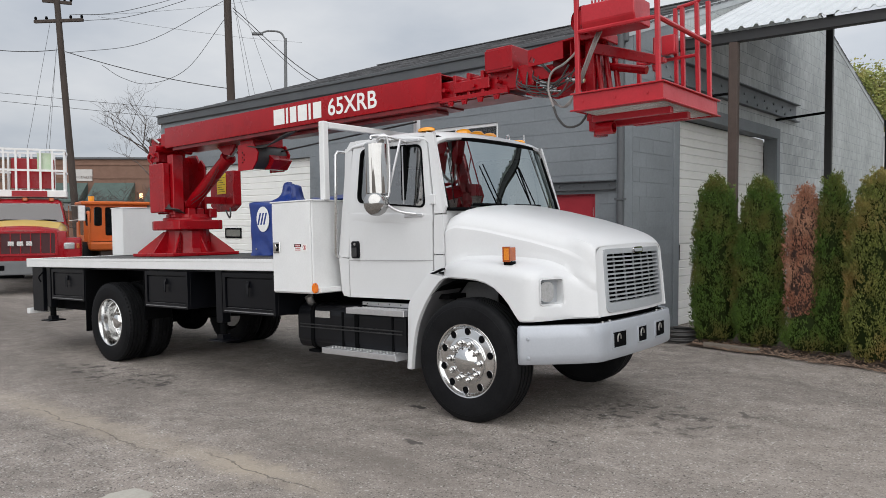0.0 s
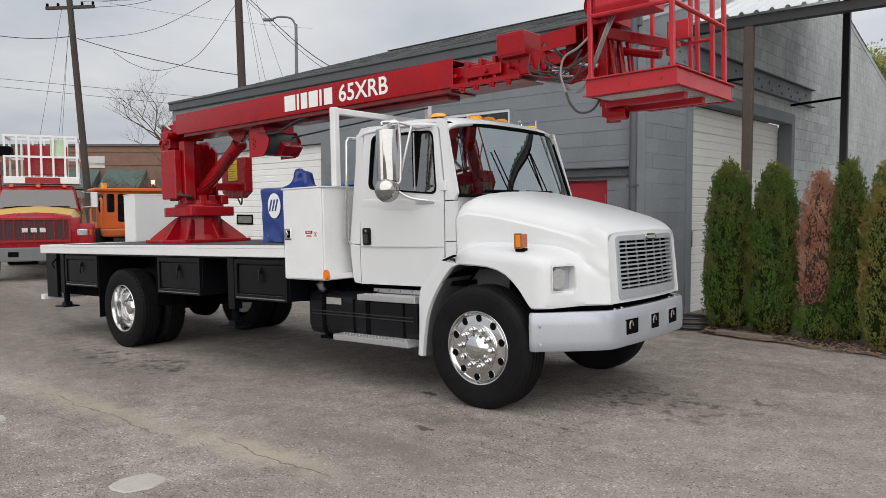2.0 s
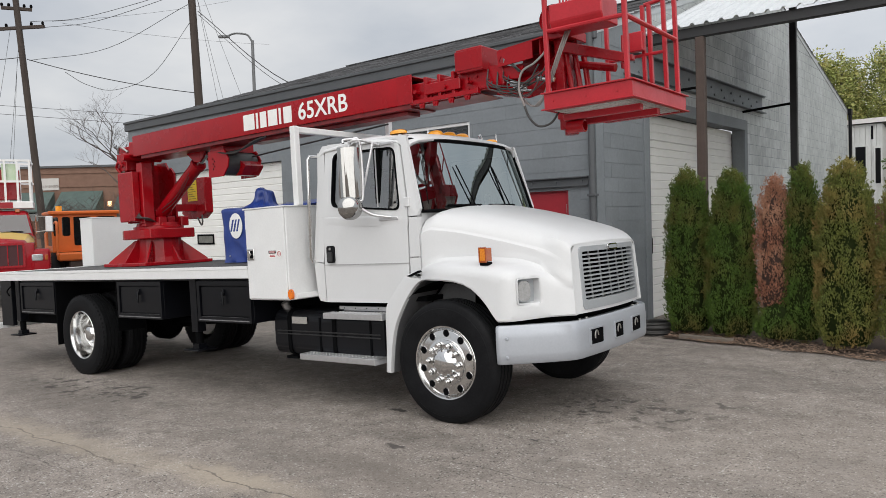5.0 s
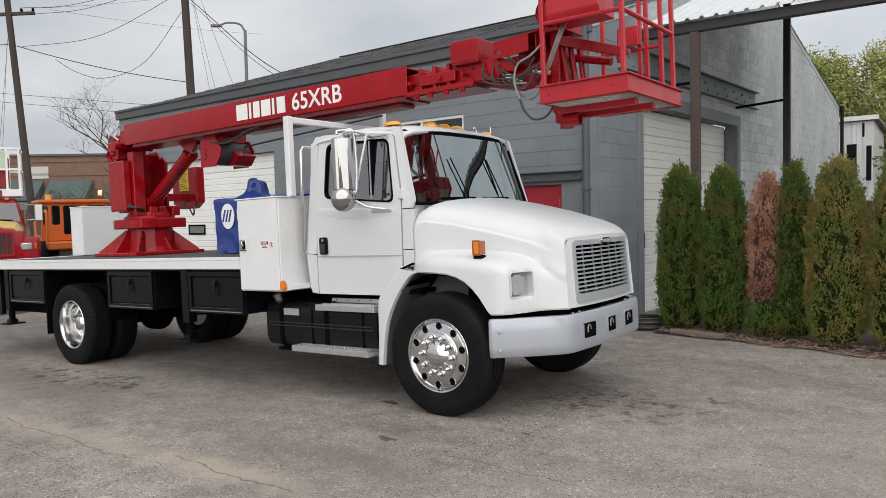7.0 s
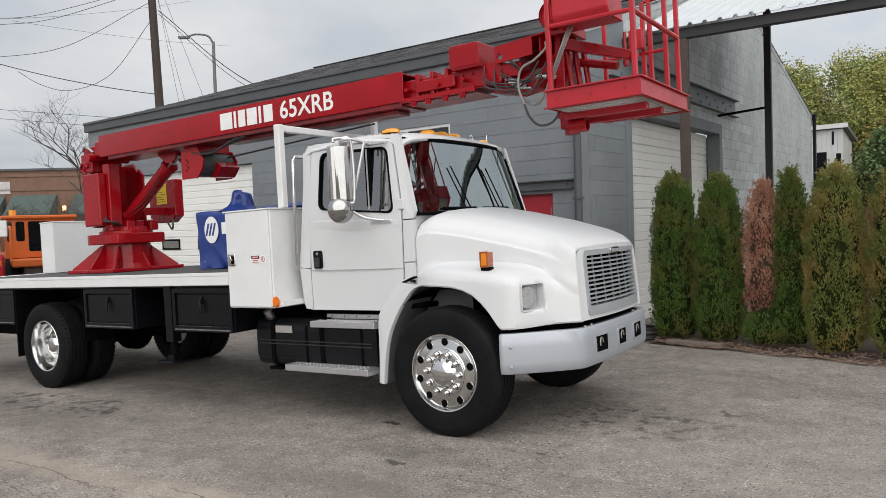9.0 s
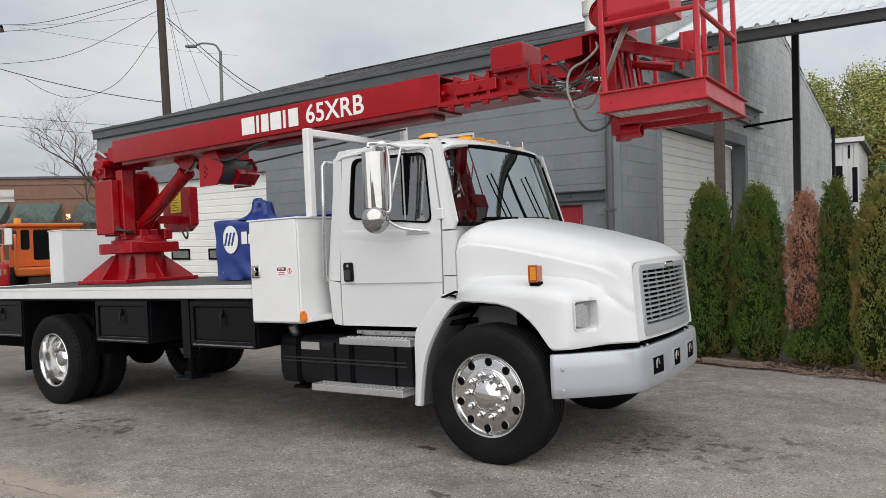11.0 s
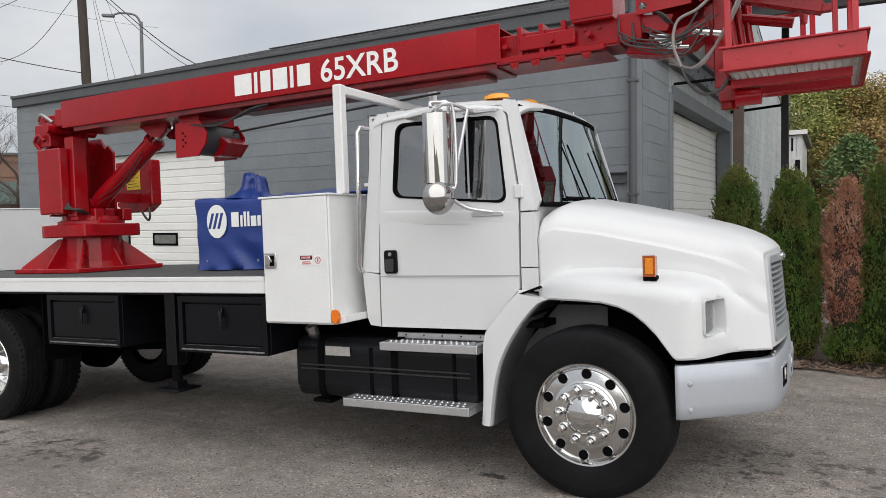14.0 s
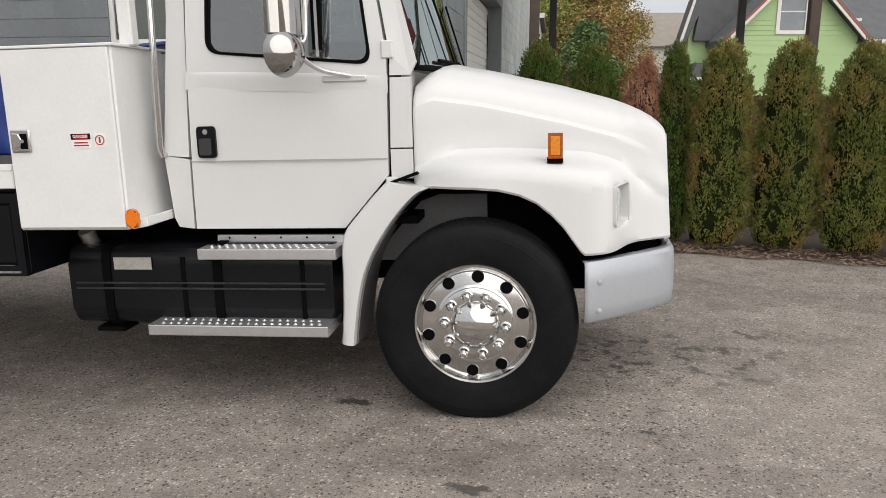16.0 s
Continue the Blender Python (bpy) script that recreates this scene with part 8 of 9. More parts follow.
# ---- small things in the yard ----
def ground_patch(x, y, r, label):
    b = B()
    pts = []
    for i in range(40):
        a = 2 * math.pi * i / 40
        k = r * (1 + 0.22 * noise.noise((math.cos(a) * 1.6 + x, math.sin(a) * 1.6, 3)) + 0.08 * noise.noise((math.cos(a) * 6, math.sin(a) * 6 + x, 1)))
        pts.append((x + k * math.cos(a), y + k * math.sin(a)))
    z = ground_z(x, y)
    inner = [b.verts.new((px + (x - px) * 0.12, py + (y - py) * 0.12, z + 0.006 + ground_z(px, py) - z)) for px, py in pts]
    outer = [b.verts.new((px, py, ground_z(px, py) - 0.003)) for px, py in pts]
    b.faces.new(inner)
    for i in range(40):
        j = (i + 1) % 40
        b.faces.new((outer[i], outer[j], inner[j], inner[i]))
    tagged(obj("concrete_patch", b, CONCRETE), label, "concrete patch", kind="structure")


ground_patch(-0.62, -3.60, 0.16, "pale round concrete patch in the asphalt")
ground_patch(-3.05, -3.62, 0.16, "pale broken concrete patch in the asphalt")

b = B()
pts = []
for i in range(140):
    a = i * 0.42
    r = 0.20 + 0.05 * noise.noise((i * 0.07, 1, 2)) + 0.02 * math.sin(i * 0.31)
    pts.append((r * 1.35 * math.cos(a), r * math.sin(a), 0.02 + 0.0011 * i + 0.008 * noise.noise((i * 0.2, 5, 1))))
tube(b, pts, 0.016, 8)
coil = tagged(obj("hose_coil", b, HOSE, smooth=True), "coiled black hose lying by the wall", "hose")
coil.matrix_world = pose(-0.22, 4.05, ground_z(-0.22, 4.05), 0, 0, 20)
b = B()
box(b, 0, 0.7, 0, 0.09, 0, 0.06, 0.006)
tim = tagged(obj("timber_edging", b, surface("weathered_timber", (0.20, 0.17, 0.14), (0.13, 0.11, 0.09), rough=0.9, stretch=(0.3, 3, 3))), "short weathered timber edging by the hedge", "timber")
tim.matrix_world = pose(0.25, 3.68, 0.0, 0, 0, -8)
CHIP = surface("bark_chips", (0.11, 0.065, 0.043), (0.21, 0.15, 0.11), rough=0.95, scale=20, island=0.5)
rng = random.Random(21)
verts, faces = [], []
for i in range(2600):
    t = rng.random()
    x = 0.05 + 6.5 * t
    y = 3.72 - 0.21 * x + rng.random() ** 1.4 * 0.55 + 0.04 * math.sin(7 * x) - 0.02
    z = 0.012 + 0.03 * min(1, (y - (3.66 - 0.21 * x)) * 3)
    L_, w, a = rng.uniform(0.012, 0.035), rng.uniform(0.004, 0.010), rng.uniform(0, 6.28)
    c, s_ = math.cos(a), math.sin(a)
    n0 = len(verts)
    h = rng.uniform(0.002, 0.012)
    verts += [(x - c * L_ - s_ * w, y - s_ * L_ + c * w, z), (x + c * L_ - s_ * w, y + s_ * L_ + c * w, z + h), (x + c * L_ + s_ * w, y + s_ * L_ - c * w, z + h), (x - c * L_ + s_ * w, y - s_ * L_ - c * w, z), (x, y, z + h + 0.006)]
    faces += [(n0, n0 + 1, n0 + 4), (n0 + 1, n0 + 2, n0 + 4), (n0 + 2, n0 + 3, n0 + 4), (n0 + 3, n0, n0 + 4)]
me = bpy.data.meshes.new("bark_chips")
me.from_pydata(verts, [], faces)
me.materials.append(CHIP)
tagged(new("bark_chips", me), "scattered bark chips and dry needles under the hedge", "bark", kind="stuff")
GRIT = surface("pale_grit", (0.42, 0.40, 0.37), (0.26, 0.245, 0.23), rough=0.9, scale=30, island=0.35)
verts, faces = [], []
for i in range(1500):
    x, y = rng.uniform(-4.5, 4.5), rng.uniform(-4.2, 2.5)
    r = rng.uniform(0.003, 0.008)
    z = ground_z(x, y)
    n0 = len(verts)
    a = rng.uniform(0, 6.28)
    for q in range(4):
        verts.append((x + r * math.cos(a + q * 1.57), y + r * 0.8 * math.sin(a + q * 1.57), z + 0.0005))
    verts.append((x + r * 0.2, y, z + r * 0.8))
    faces += [(n0, n0 + 1, n0 + 4), (n0 + 1, n0 + 2, n0 + 4), (n0 + 2, n0 + 3, n0 + 4), (n0 + 3, n0, n0 + 4)]
me = bpy.data.meshes.new("grit")
me.from_pydata(verts, [], faces)
me.materials.append(GRIT)
tagged(new("grit", me), "loose pale grit on the asphalt", "grit", kind="stuff")

# ---- the red and yellow truck parked behind ----
RED2 = surface("crimson_truck_paint", (0.30, 0.006, 0.013), (0.23, 0.005, 0.010), rough=0.28, spec=0.25, coat=0.15, scale=2)
YEL2 = surface("cream_yellow_paint", (0.72, 0.50, 0.14), (0.62, 0.42, 0.11), rough=0.35, coat=0.3, scale=2)
GLASS_BRIGHT = glass("reflecting_glass", (0.25, 0.28, 0.29), ior=1.9)
gt = thing("parked_truck", (-15.3, 1.63, -0.09), "red and yellow conventional truck parked facing the yard", "truck", rot=(0, 0, -26))
def hood_rings(stations):
    return [[(x, -w - 0.10, 1.1), (x, -w - 0.02, z - 0.18), (x, -w * 0.9, z - 0.05), (x, -w * 0.5, z), (x, 0, z + 0.02), (x, w * 0.5, z), (x, w * 0.9, z - 0.05), (x, w + 0.02, z - 0.18), (x, w + 0.10, 1.1)] for x, w, z in stations]


b = B()
loft(b, hood_rings(((-1.05, 0.92, 1.76), (-0.75, 0.905, 1.72), (-0.40, 0.885, 1.665), (-0.10, 0.865, 1.61))))
part("hood_band", b, YEL2, gt, "cream-yellow band across the hood", smooth=40)
b = B()
loft(b, hood_rings(((-0.10, 0.865, 1.61), (0.0, 0.85, 1.585), (0.06, 0.83, 1.56), (0.10, 0.80, 1.50))))
part("hood", b, RED2, gt, "crimson hood front", smooth=40)
b = B()
box(b, -1.0, 0.10, -0.98, 0.98, 0.78, 1.50, 0.05, 2)
for s in (-1, 1):
    box(b, -0.95, 0.09, s * 1.06 - 0.24, s * 1.06 + 0.24, 0.82, 1.34, 0.09, 3)
part("front_body", b, RED2, gt, "crimson fenders and nose", smooth=40)
b = B()
holed_panel(b, round_poly([(-0.78, 0.92), (0.78, 0.92), (0.78, 1.50), (-0.78, 1.50)], 0.04), round_poly([(-0.73, 0.97), (0.73, 0.97), (0.73, 1.45), (-0.73, 1.45)], 0.02), lambda u, v, d: (0.135 - d, u, v), 0.04, 24)
g2 = part("grille", b, RED2, gt, "red grille with upright ribs")
b = B()
box(b, 0.10, 0.108, -0.74, 0.74, 0.96, 1.46)
part("grille_backing", b, surface("deep_red_recess", (0.05, 0.004, 0.008), (0.03, 0.003, 0.005), rough=0.6), g2)
for i in range(7):
    b = B()
    y = -0.63 + i * 0.21
    box(b, 0.108, 0.125, y - 0.010, y + 0.010, 0.97, 1.45)
    part("grille_rib", b, RED2, g2)
for i in range(3):
    b = B()
    box(b, 0.126, 0.145, -0.27 + i * 0.19, -0.13 + i * 0.19, 1.15, 1.26, 0.01)
    part("badge_bar", b, POLISHED, g2, "plain bright badge bar")
for s in (-1, 1):
    b = B()
    box(b, 0.03, 0.125, s * 1.03 - 0.12, s * 1.03 + 0.12, 1.06, 1.22, 0.02)
    hl_ = part("headlamp", b, LENS, gt, "square clear headlamp", smooth=True)
    b = B()
    box(b, 0.05, 0.115, s * 1.22 - 0.035, s * 1.22 + 0.035, 1.07, 1.20, 0.012)
    part("turn_lamp", b, AMBER, gt)
b = B()
box(b, 0.08, 0.22, -1.16, 1.16, 0.47, 0.80, 0.03, 2)
bp_ = part("bumper", b, surface("dull_grey_bumper", (0.16, 0.165, 0.17), (0.11, 0.115, 0.12), rough=0.5, metal=0.3), gt, "dull grey steel bumper")
# proud black boxes painted as the shaded insides of tow openings
for y in (-0.55, 0.35):
    b = B()
    box(b, 0.215, 0.226, y, y + 0.22, 0.58, 0.70, 0.01)
    part("tow_opening", b, BLACK_MATT, bp_)
b = B()
loft(b, [[(x, -w, z0), (x, -w, 1.62), (x - 0.0, -w * k, z1 - 0.06), (x, -w * k * 0.9, z1), (x, w * k * 0.9, z1), (x, w * k, z1 - 0.06), (x, w, 1.62), (x, w, z0)] for x, w, k, z0, z1 in ((-1.02, 0.97, 0.97, 0.7, 1.70), (-1.2, 0.97, 0.92, 0.7, 1.96), (-1.36, 0.96, 0.87, 0.7, 2.22), (-1.6, 0.96, 0.85, 0.7, 2.31), (-2.3, 0.96, 0.85, 0.7, 2.33), (-2.36, 0.95, 0.84, 0.75, 2.25))])
part("cab", b, RED2, gt, "crimson cab", smooth=35)
b = B()
loft(b, [[(-1.005, -0.90, 1.725), (-1.005, 0.90, 1.725)], [(-1.175, -0.845, 1.955), (-1.175, 0.845, 1.955)], [(-1.335, -0.79, 2.195), (-1.335, 0.79, 2.195)]])
ws2 = part("windscreen", b, GLASS_BRIGHT, gt)
for y in (-0.75, 0.10):
    b = B()
    tube(b, [(-0.985, y, 1.735), (-1.02, y + 0.35, 1.775), (-1.03, y + 0.62, 1.765)], 0.014, 6)
    part("wiper", b, BLACK_MATT, ws2)
for s in (-1, 1):
    b = B()
    prism(b, [(-1.12, 1.72), (-1.45, 2.16), (-2.05, 2.2), (-2.05, 1.70)], s * 0.985, s * 0.978, "XZ")
    part("side_window", b, GLASS_DARK, gt)
    b = B()
    tube(b, [(-1.1, s * 1.0, 1.75), (-0.95, s * 1.30, 1.78), (-0.95, s * 1.30, 2.12), (-1.2, s * 1.0, 2.15)], 0.015, 6)
    part("mirror_arm", b, STEEL, gt, smooth=True)
    b = B()
    box(b, -1.0, -0.93, s * 1.30 - 0.09, s * 1.30 + 0.09, 1.74, 2.14, 0.02)
    part("mirror", b, STEP_METAL, gt, "tall bright mirror")
    b = B()
    lathe(b, [(0.25, -0.13), (0.46, -0.13), (0.49, -0.08), (0.49, 0.08), (0.46, 0.13), (0.25, 0.13)], 28, "Y", (-0.35, s * 0.95, 0.49))
    part("wheel", b, RUBBER, gt, smooth=35)
for y in (-0.6, 0, 0.6):
    b = B()
    box(b, -1.50, -1.38, y - 0.06, y + 0.06, 2.25, 2.34, 0.02)
    part("roof_lamp", b, AMBER, gt)
b = B()
box(b, -8.2, -2.45, -1.15, 1.15, 0.95, 1.08)
box(b, -8.2, 0.0, -0.45, 0.45, 0.65, 0.95)
part("flat_deck", b, BLACK, gt)
b = B()
lathe(b, [(0.25, -0.4), (0.48, -0.4), (0.48, 0.4), (0.25, 0.4)], 24, "Y", (-5.9, -0.8, 0.49))
lathe(b, [(0.25, -0.4), (0.48, -0.4), (0.48, 0.4), (0.25, 0.4)], 24, "Y", (-5.9, 0.8, 0.49))
part("rear_wheel", b, RUBBER, gt, smooth=35)
# its raised work basket
BK = -0.60                       # the basket hangs behind the windscreen
rb = B()
box(rb, BK - 2.2, BK - 0.9, -0.78, 0.95, 2.36, 2.54, 0.01)
bk2 = part("basket_floor", rb, WHITE_DULL, gt, "white tube basket with red panels")
b = B()
box(b, BK - 0.905, BK - 0.89, -0.30, 0.50, 2.37, 2.52)
part("floor_band", b, RED2, bk2)
for x in (BK - 2.15, BK - 0.95):
    for i in range(7):
        b = B()
        y = -0.75 + i * 0.275
        box(b, x - 0.025, x + 0.025, y - 0.025, y + 0.025, 2.54, 3.60)
        part("rail_post", b, WHITE_DULL, bk2)
b = B()
for zz in (3.05, 3.58):
    for x in (BK - 2.15, BK - 0.95):
        box(b, x - 0.026, x + 0.026, -0.78, 0.95, zz - 0.026, zz + 0.026)
    for y in (-0.75, 0.90):
        box(b, BK - 2.12, BK - 0.98, y - 0.025, y + 0.025, zz - 0.025, zz + 0.025)
split("rail", b, WHITE_DULL, bk2)
b = B()
box(b, BK - 1.7, BK - 1.4, -0.35, 0.65, 2.6, 3.38, 0.02)
part("basket_panel", b, RED2, bk2)
b = B()
box(b, BK - 1.02, BK - 1.0, 0.28, 0.62, 3.06, 3.50)
part("notice", b, surface("pale_notice", (0.55, 0.60, 0.50), (0.35, 0.5, 0.3), rough=0.5, scale=8), bk2, "pale notice with a green mark")
b = B()
box(b, BK - 1.6, BK - 0.9, -0.95, -0.60, 3.08, 3.30, 0.02)
part("lamp_box", b, BLACK_MATT, bk2)
b = B()
box(b, BK - 1.9, BK - 1.3, -3.4, -0.9, 2.60, 2.98, 0.02)
box(b, BK - 1.7, BK - 1.5, -1.1, -0.9, 1.9, 2.6, 0.01)
part("boom_section", b, RED2, gt, "red boom section beside the basket")
b = B()
for i in range(5):
    tube(b, [(-2.6 - 0.5 * i, 0.5, 1.08), (-2.6 - 0.5 * i, 0.5, 2.1)], 0.025, 6)
tube(b, [(-2.5, 0.5, 2.1), (-5.0, 0.5, 2.1)], 0.025, 6)
tube(b, [(-2.5, 0.5, 1.6), (-5.0, 0.5, 1.6)], 0.025, 6)
part("deck_rail", b, WHITE_DULL, gt)

# ---- orange machine with a glazed cab ----
ORANGE = surface("orange_machine_paint", (0.62, 0.13, 0.015), (0.50, 0.10, 0.012), rough=0.42, scale=3)
om = thing("loader", (-19.6, 6.1, -0.09), "orange machine with a glazed square cab", "loader", rot=(0, 0, -19))
b = B()
box(b, -0.95, -0.91, -0.92, 0.92, 1.12, 2.26, 0.01)
box(b, -0.91, 0.62, 0.88, 0.92, 1.12, 2.26, 0.01)
box(b, -0.91, 0.62, -0.88, 0.88, 1.12, 1.16)
part("cab_shell", b, ORANGE, om, "orange cab walls")
for u0, u1, z0, z1 in ((-0.92, -0.68, 1.60, 2.18), (-0.68, -0.36, 1.60, 2.18), (-0.36, 0.28, 1.30, 2.18), (0.28, 0.92, 1.30, 2.18)):
    b = B()
    hole = round_poly([(u0 + 0.04, z0), (u1 - 0.05, z0), (u1 - 0.05, z1), (u0 + 0.04, z1)], 0.05, 4)
    holed_panel(b, [(u0, 1.12), (u1, 1.12), (u1, 2.26), (u0, 2.26)], hole, lambda u, v, d: (0.66 - d, u, v), 0.04, 32)
    pn = part("window_panel", b, ORANGE, om)
    b = B()
    box(b, 0.628, 0.634, u0 + 0.02, u1 - 0.02, z0 - 0.02, z1 + 0.02)
    part("cab_glass", b, GLASS_DARK, pn)
b = B()
hole = round_poly([(-0.80, 1.30), (0.55, 1.30), (0.55, 2.18), (-0.80, 2.18)], 0.06, 4)
holed_panel(b, [(-0.91, 1.12), (0.62, 1.12), (0.62, 2.26), (-0.91, 2.26)], hole, lambda u, v, d: (u, -0.92 + d, v), 0.04, 32)
pn = part("window_panel", b, ORANGE, om)
b = B()
box(b, -0.83, 0.58, -0.894, -0.888, 1.27, 2.21)
part("cab_glass", b, GLASS_DARK, pn)
b = B()
box(b, -1.05, 0.75, -1.0, 1.0, 2.25, 2.36, 0.03)
part("roof_panel", b, ORANGE, om)
b = B()
box(b, -0.8, 0.5, -0.6, 0.6, 1.1, 1.5)
box(b, -0.5, -0.1, -0.3, 0.3, 1.5, 2.0, 0.05)
part("seat", b, SEAT, om)
b = B()
cyl(b, (0.45, -0.68, 2.36), (0.45, -0.68, 2.52), 0.09, n=12)
part("beacon", b, ORANGE_LAMP, om)
b = B()
box(b, -2.6, 1.3, -0.85, 0.85, 0.86, 1.10, 0.04)
part("sill", b, ORANGE, om)
b = B()
box(b, -2.5, 1.2, -0.55, 0.55, 0.50, 0.855, 0.03)
for x in (-1.2, 0.05):
    box(b, x, x + 0.12, -0.86, 0.86, 0.42, 0.855)
part("chassis", b, POST_BROWN, om, "rust-brown frame beams")
b = B()
for i in range(4):
    box(b, -0.62 + 0.2 * i, -0.50 + 0.2 * i, -0.856, -0.851, 0.95, 1.02)
part("print_bar", b, BLACK, om)
b = B()
box(b, -2.6, -1.0, -0.8, 0.8, 1.1, 1.75, 0.06)
part("engine_cover", b, ORANGE, om)
for x in (-1.9, 0.6):
    for s in (-1, 1):
        b = B()
        lathe(b, [(0.2, -0.18), (0.5, -0.18), (0.55, -0.1), (0.55, 0.1), (0.5, 0.18), (0.2, 0.18)], 24, "Y", (x, s * 0.95, 0.55))
        part("wheel", b, RUBBER, om, smooth=35)
b = B()
tube(b, curve_pts([(1.25, -0.85, 1.1), (1.25, -0.85, 1.9), (1.1, -0.85, 2.02), (0.8, -0.85, 2.0)], 5), 0.04, 8)
part("guard_rail", b, ORANGE, om, smooth=True)

# ---- low brick building far behind ----
BRICK = surface("brown_brick", (0.205, 0.120, 0.086), (0.14, 0.080, 0.058), rough=0.9, scale=2.5, fine=30, bump=0.3)
bb = thing("brick_building", (-40.2, 16.4, -0.3), "low brown brick building with awnings and lit lamps", "building", rot=(0, 0, 40.5))
b = B()
wall_with_openings(b, 24, 5.7, [(8.6, 10.6, 2.6, 4.0), (11.4, 13.4, 2.6, 4.0), (15.0, 16.2, 0.1, 2.6), (4.5, 6.5, 2.4, 3.8)], 0.4, base=-1)
bmesh.ops.translate(b, verts=b.verts[:], vec=(-12, 0, 0))
wl = part("wall", b, BRICK, bb)
b = B()
box(b, -12, 12, 0.41, 9, -1, 5.5)
part("rear_mass", b, BRICK, bb)
b = B()
box(b, -12.15, 12.15, -0.12, 9.1, 5.70, 5.82)
part("coping", b, FASCIA, bb)
for z_ in (4.55, 5.35):
    b = B()
    box(b, -12.02, 12.02, -0.05, -0.003, z_, z_ + 0.16)
    part("brick_band", b, BRICK, bb)
GREEN_AWN = surface("grey_green_awning", (0.08, 0.115, 0.105), (0.055, 0.08, 0.072), rough=0.8)
for x0, x1 in ((-3.6, -1.2), (-0.8, 1.6), (2.6, 4.6)):
    b = B()
    prism(b, [(-0.004, 4.3), (-1.3, 3.2), (-1.3, 3.1), (-0.004, 3.1)], x0, x1, "YZ")
    part("awning", b, GREEN_AWN, bb, "grey-green sloping awning")
for x in (1.9, 3.0):
    b = B()
    box(b, x, x + 0.18, -0.2, -0.01, 3.35, 3.65, 0.02)
    part("wall_lamp", b, lamp_glow("warm_wall_lamp", (1.0, 0.62, 0.3), 3.0), bb, "lit warm wall lamp")
b = B()
box(b, -2.2, -0.9, -0.05, -0.004, 4.4, 5.1)
part("sign", b, surface("pale_sign", (0.5, 0.48, 0.46), rough=0.6), bb, "pale sign with no legible print")
for x0, x1 in ((-3.4, -1.4), (-0.6, 1.4), (-7.5, -5.5)):
    b = B()
    box(b, x0, x1, 0.2, 0.22, 2.4, 4.0)
    part("window_pane", b, GLASS_DARK, bb)

# ---- bare tree ----
def bare_tree(at, h, seed, label, spread=0.55, depth=6):
    rng = random.Random(seed)
    e = thing("bare_tree", at, label, "tree")
    trunk, twigs = B(), B()

    def grow(p, d, L_, r, k):
        n = 4
        pts = [p]
        for i in range(n):
            d = (d + Vector((rng.uniform(-.13, .13), rng.uniform(-.13, .13), rng.uniform(-.02, .10)))).normalized()
            p = p + d * (L_ / n)
            pts.append(p)
        b = trunk if k < 2 else twigs
        for i in range(n):
            cyl(b, pts[i], pts[i + 1], r * (1 - 0.35 * i / n), r * (1 - 0.35 * (i + 1) / n), n=6 if k < 3 else 4, caps=False)
        if k >= depth:
            return
        for c in range(rng.choice((2, 3, 3)) if k else 4):
            a = rng.uniform(0, 6.28)
            side = Vector((math.cos(a), math.sin(a), rng.uniform(-0.1, 0.5)))
            grow(pts[rng.choice((2, 3, 4))], (d * (1 - spread) + side * spread).normalized(), L_ * rng.uniform(0.62, 0.80), r * 0.56, k + 1)
    grow(Vector((0, 0, -0.2)), Vector((0.03, 0, 1)), h * 0.30, h * 0.016, 0)
    part("trunk", trunk, BARK, e)
    part("crown", twigs, surface("twig_bark", (0.085, 0.07, 0.062), (0.06, 0.05, 0.045), rough=0.9), e)["kind"] = "stuff"
    return e


bare_tree((-19.5, 8.6, -0.1), 7.0, 3, "bare leafless tree with fine grey twigs", 0.5, 7)
bare_tree((-24.0, 8.5, -0.1), 5.5, 8, "bare leafless tree behind the machine", 0.55, 6)
bare_tree((-34.0, 6.0, -0.1), 7.5, 12, "bare leafless tree far behind the yard", 0.5, 5)

bare_tree((-26.4, 9.6, -0.1), 5.0, 21, "bushy leafless tree before the brick building", 0.62, 6)
bare_tree((-27.9, 11.7, -0.1), 5.8, 25, "leafless tree before the brick building", 0.58, 6)

# ---- utility poles, street lamp, wires ----
WOOD_POLE = surface("creosoted_pole", (0.060, 0.045, 0.037), (0.035, 0.027, 0.023), rough=0.9, scale=6, stretch=(1, 1, 0.15))
WIRE = surface("black_wire", (0.03, 0.03, 0.032), rough=0.6)
POLE_GREY = surface("grey_lamp_pole", (0.13, 0.135, 0.14), rough=0.5)


def utility_pole(base, top, r, arms, label):
    e = thing("utility_pole", (0, 0, 0), label, "utility pole")
    b = B()
    cyl(b, base, top, r, r * 0.75, n=14)
    part("pole", b, WOOD_POLE, e, smooth=40)
    t, bs = Vector(top), Vector(base)
    for dz, half_, ang in arms:
        c = bs + (t - bs) * ((t.z - dz - bs.z) / (t.z - bs.z))
        d = Vector((math.cos(radians(ang)), math.sin(radians(ang)), 0))
        b = B()
        m = pose(c.x, c.y, c.z, 0, 0, ang)
        box(b, -half_, half_, -0.06, 0.06, -0.06, 0.06, m=m)
        arm = part("crossarm", b, WOOD_POLE, e)
        b = B()
        for k in (-0.95, -0.5, 0.5, 0.95):
            q = c + d * half_ * k
            lathe(b, [(0.03, 0.06), (0.055, 0.10), (0.055, 0.16), (0.035, 0.20), (0.0, 0.21)], 10, "Z", (q.x, q.y, q.z))
        part("insulator", b, BLACK_MATT, arm)
    return e


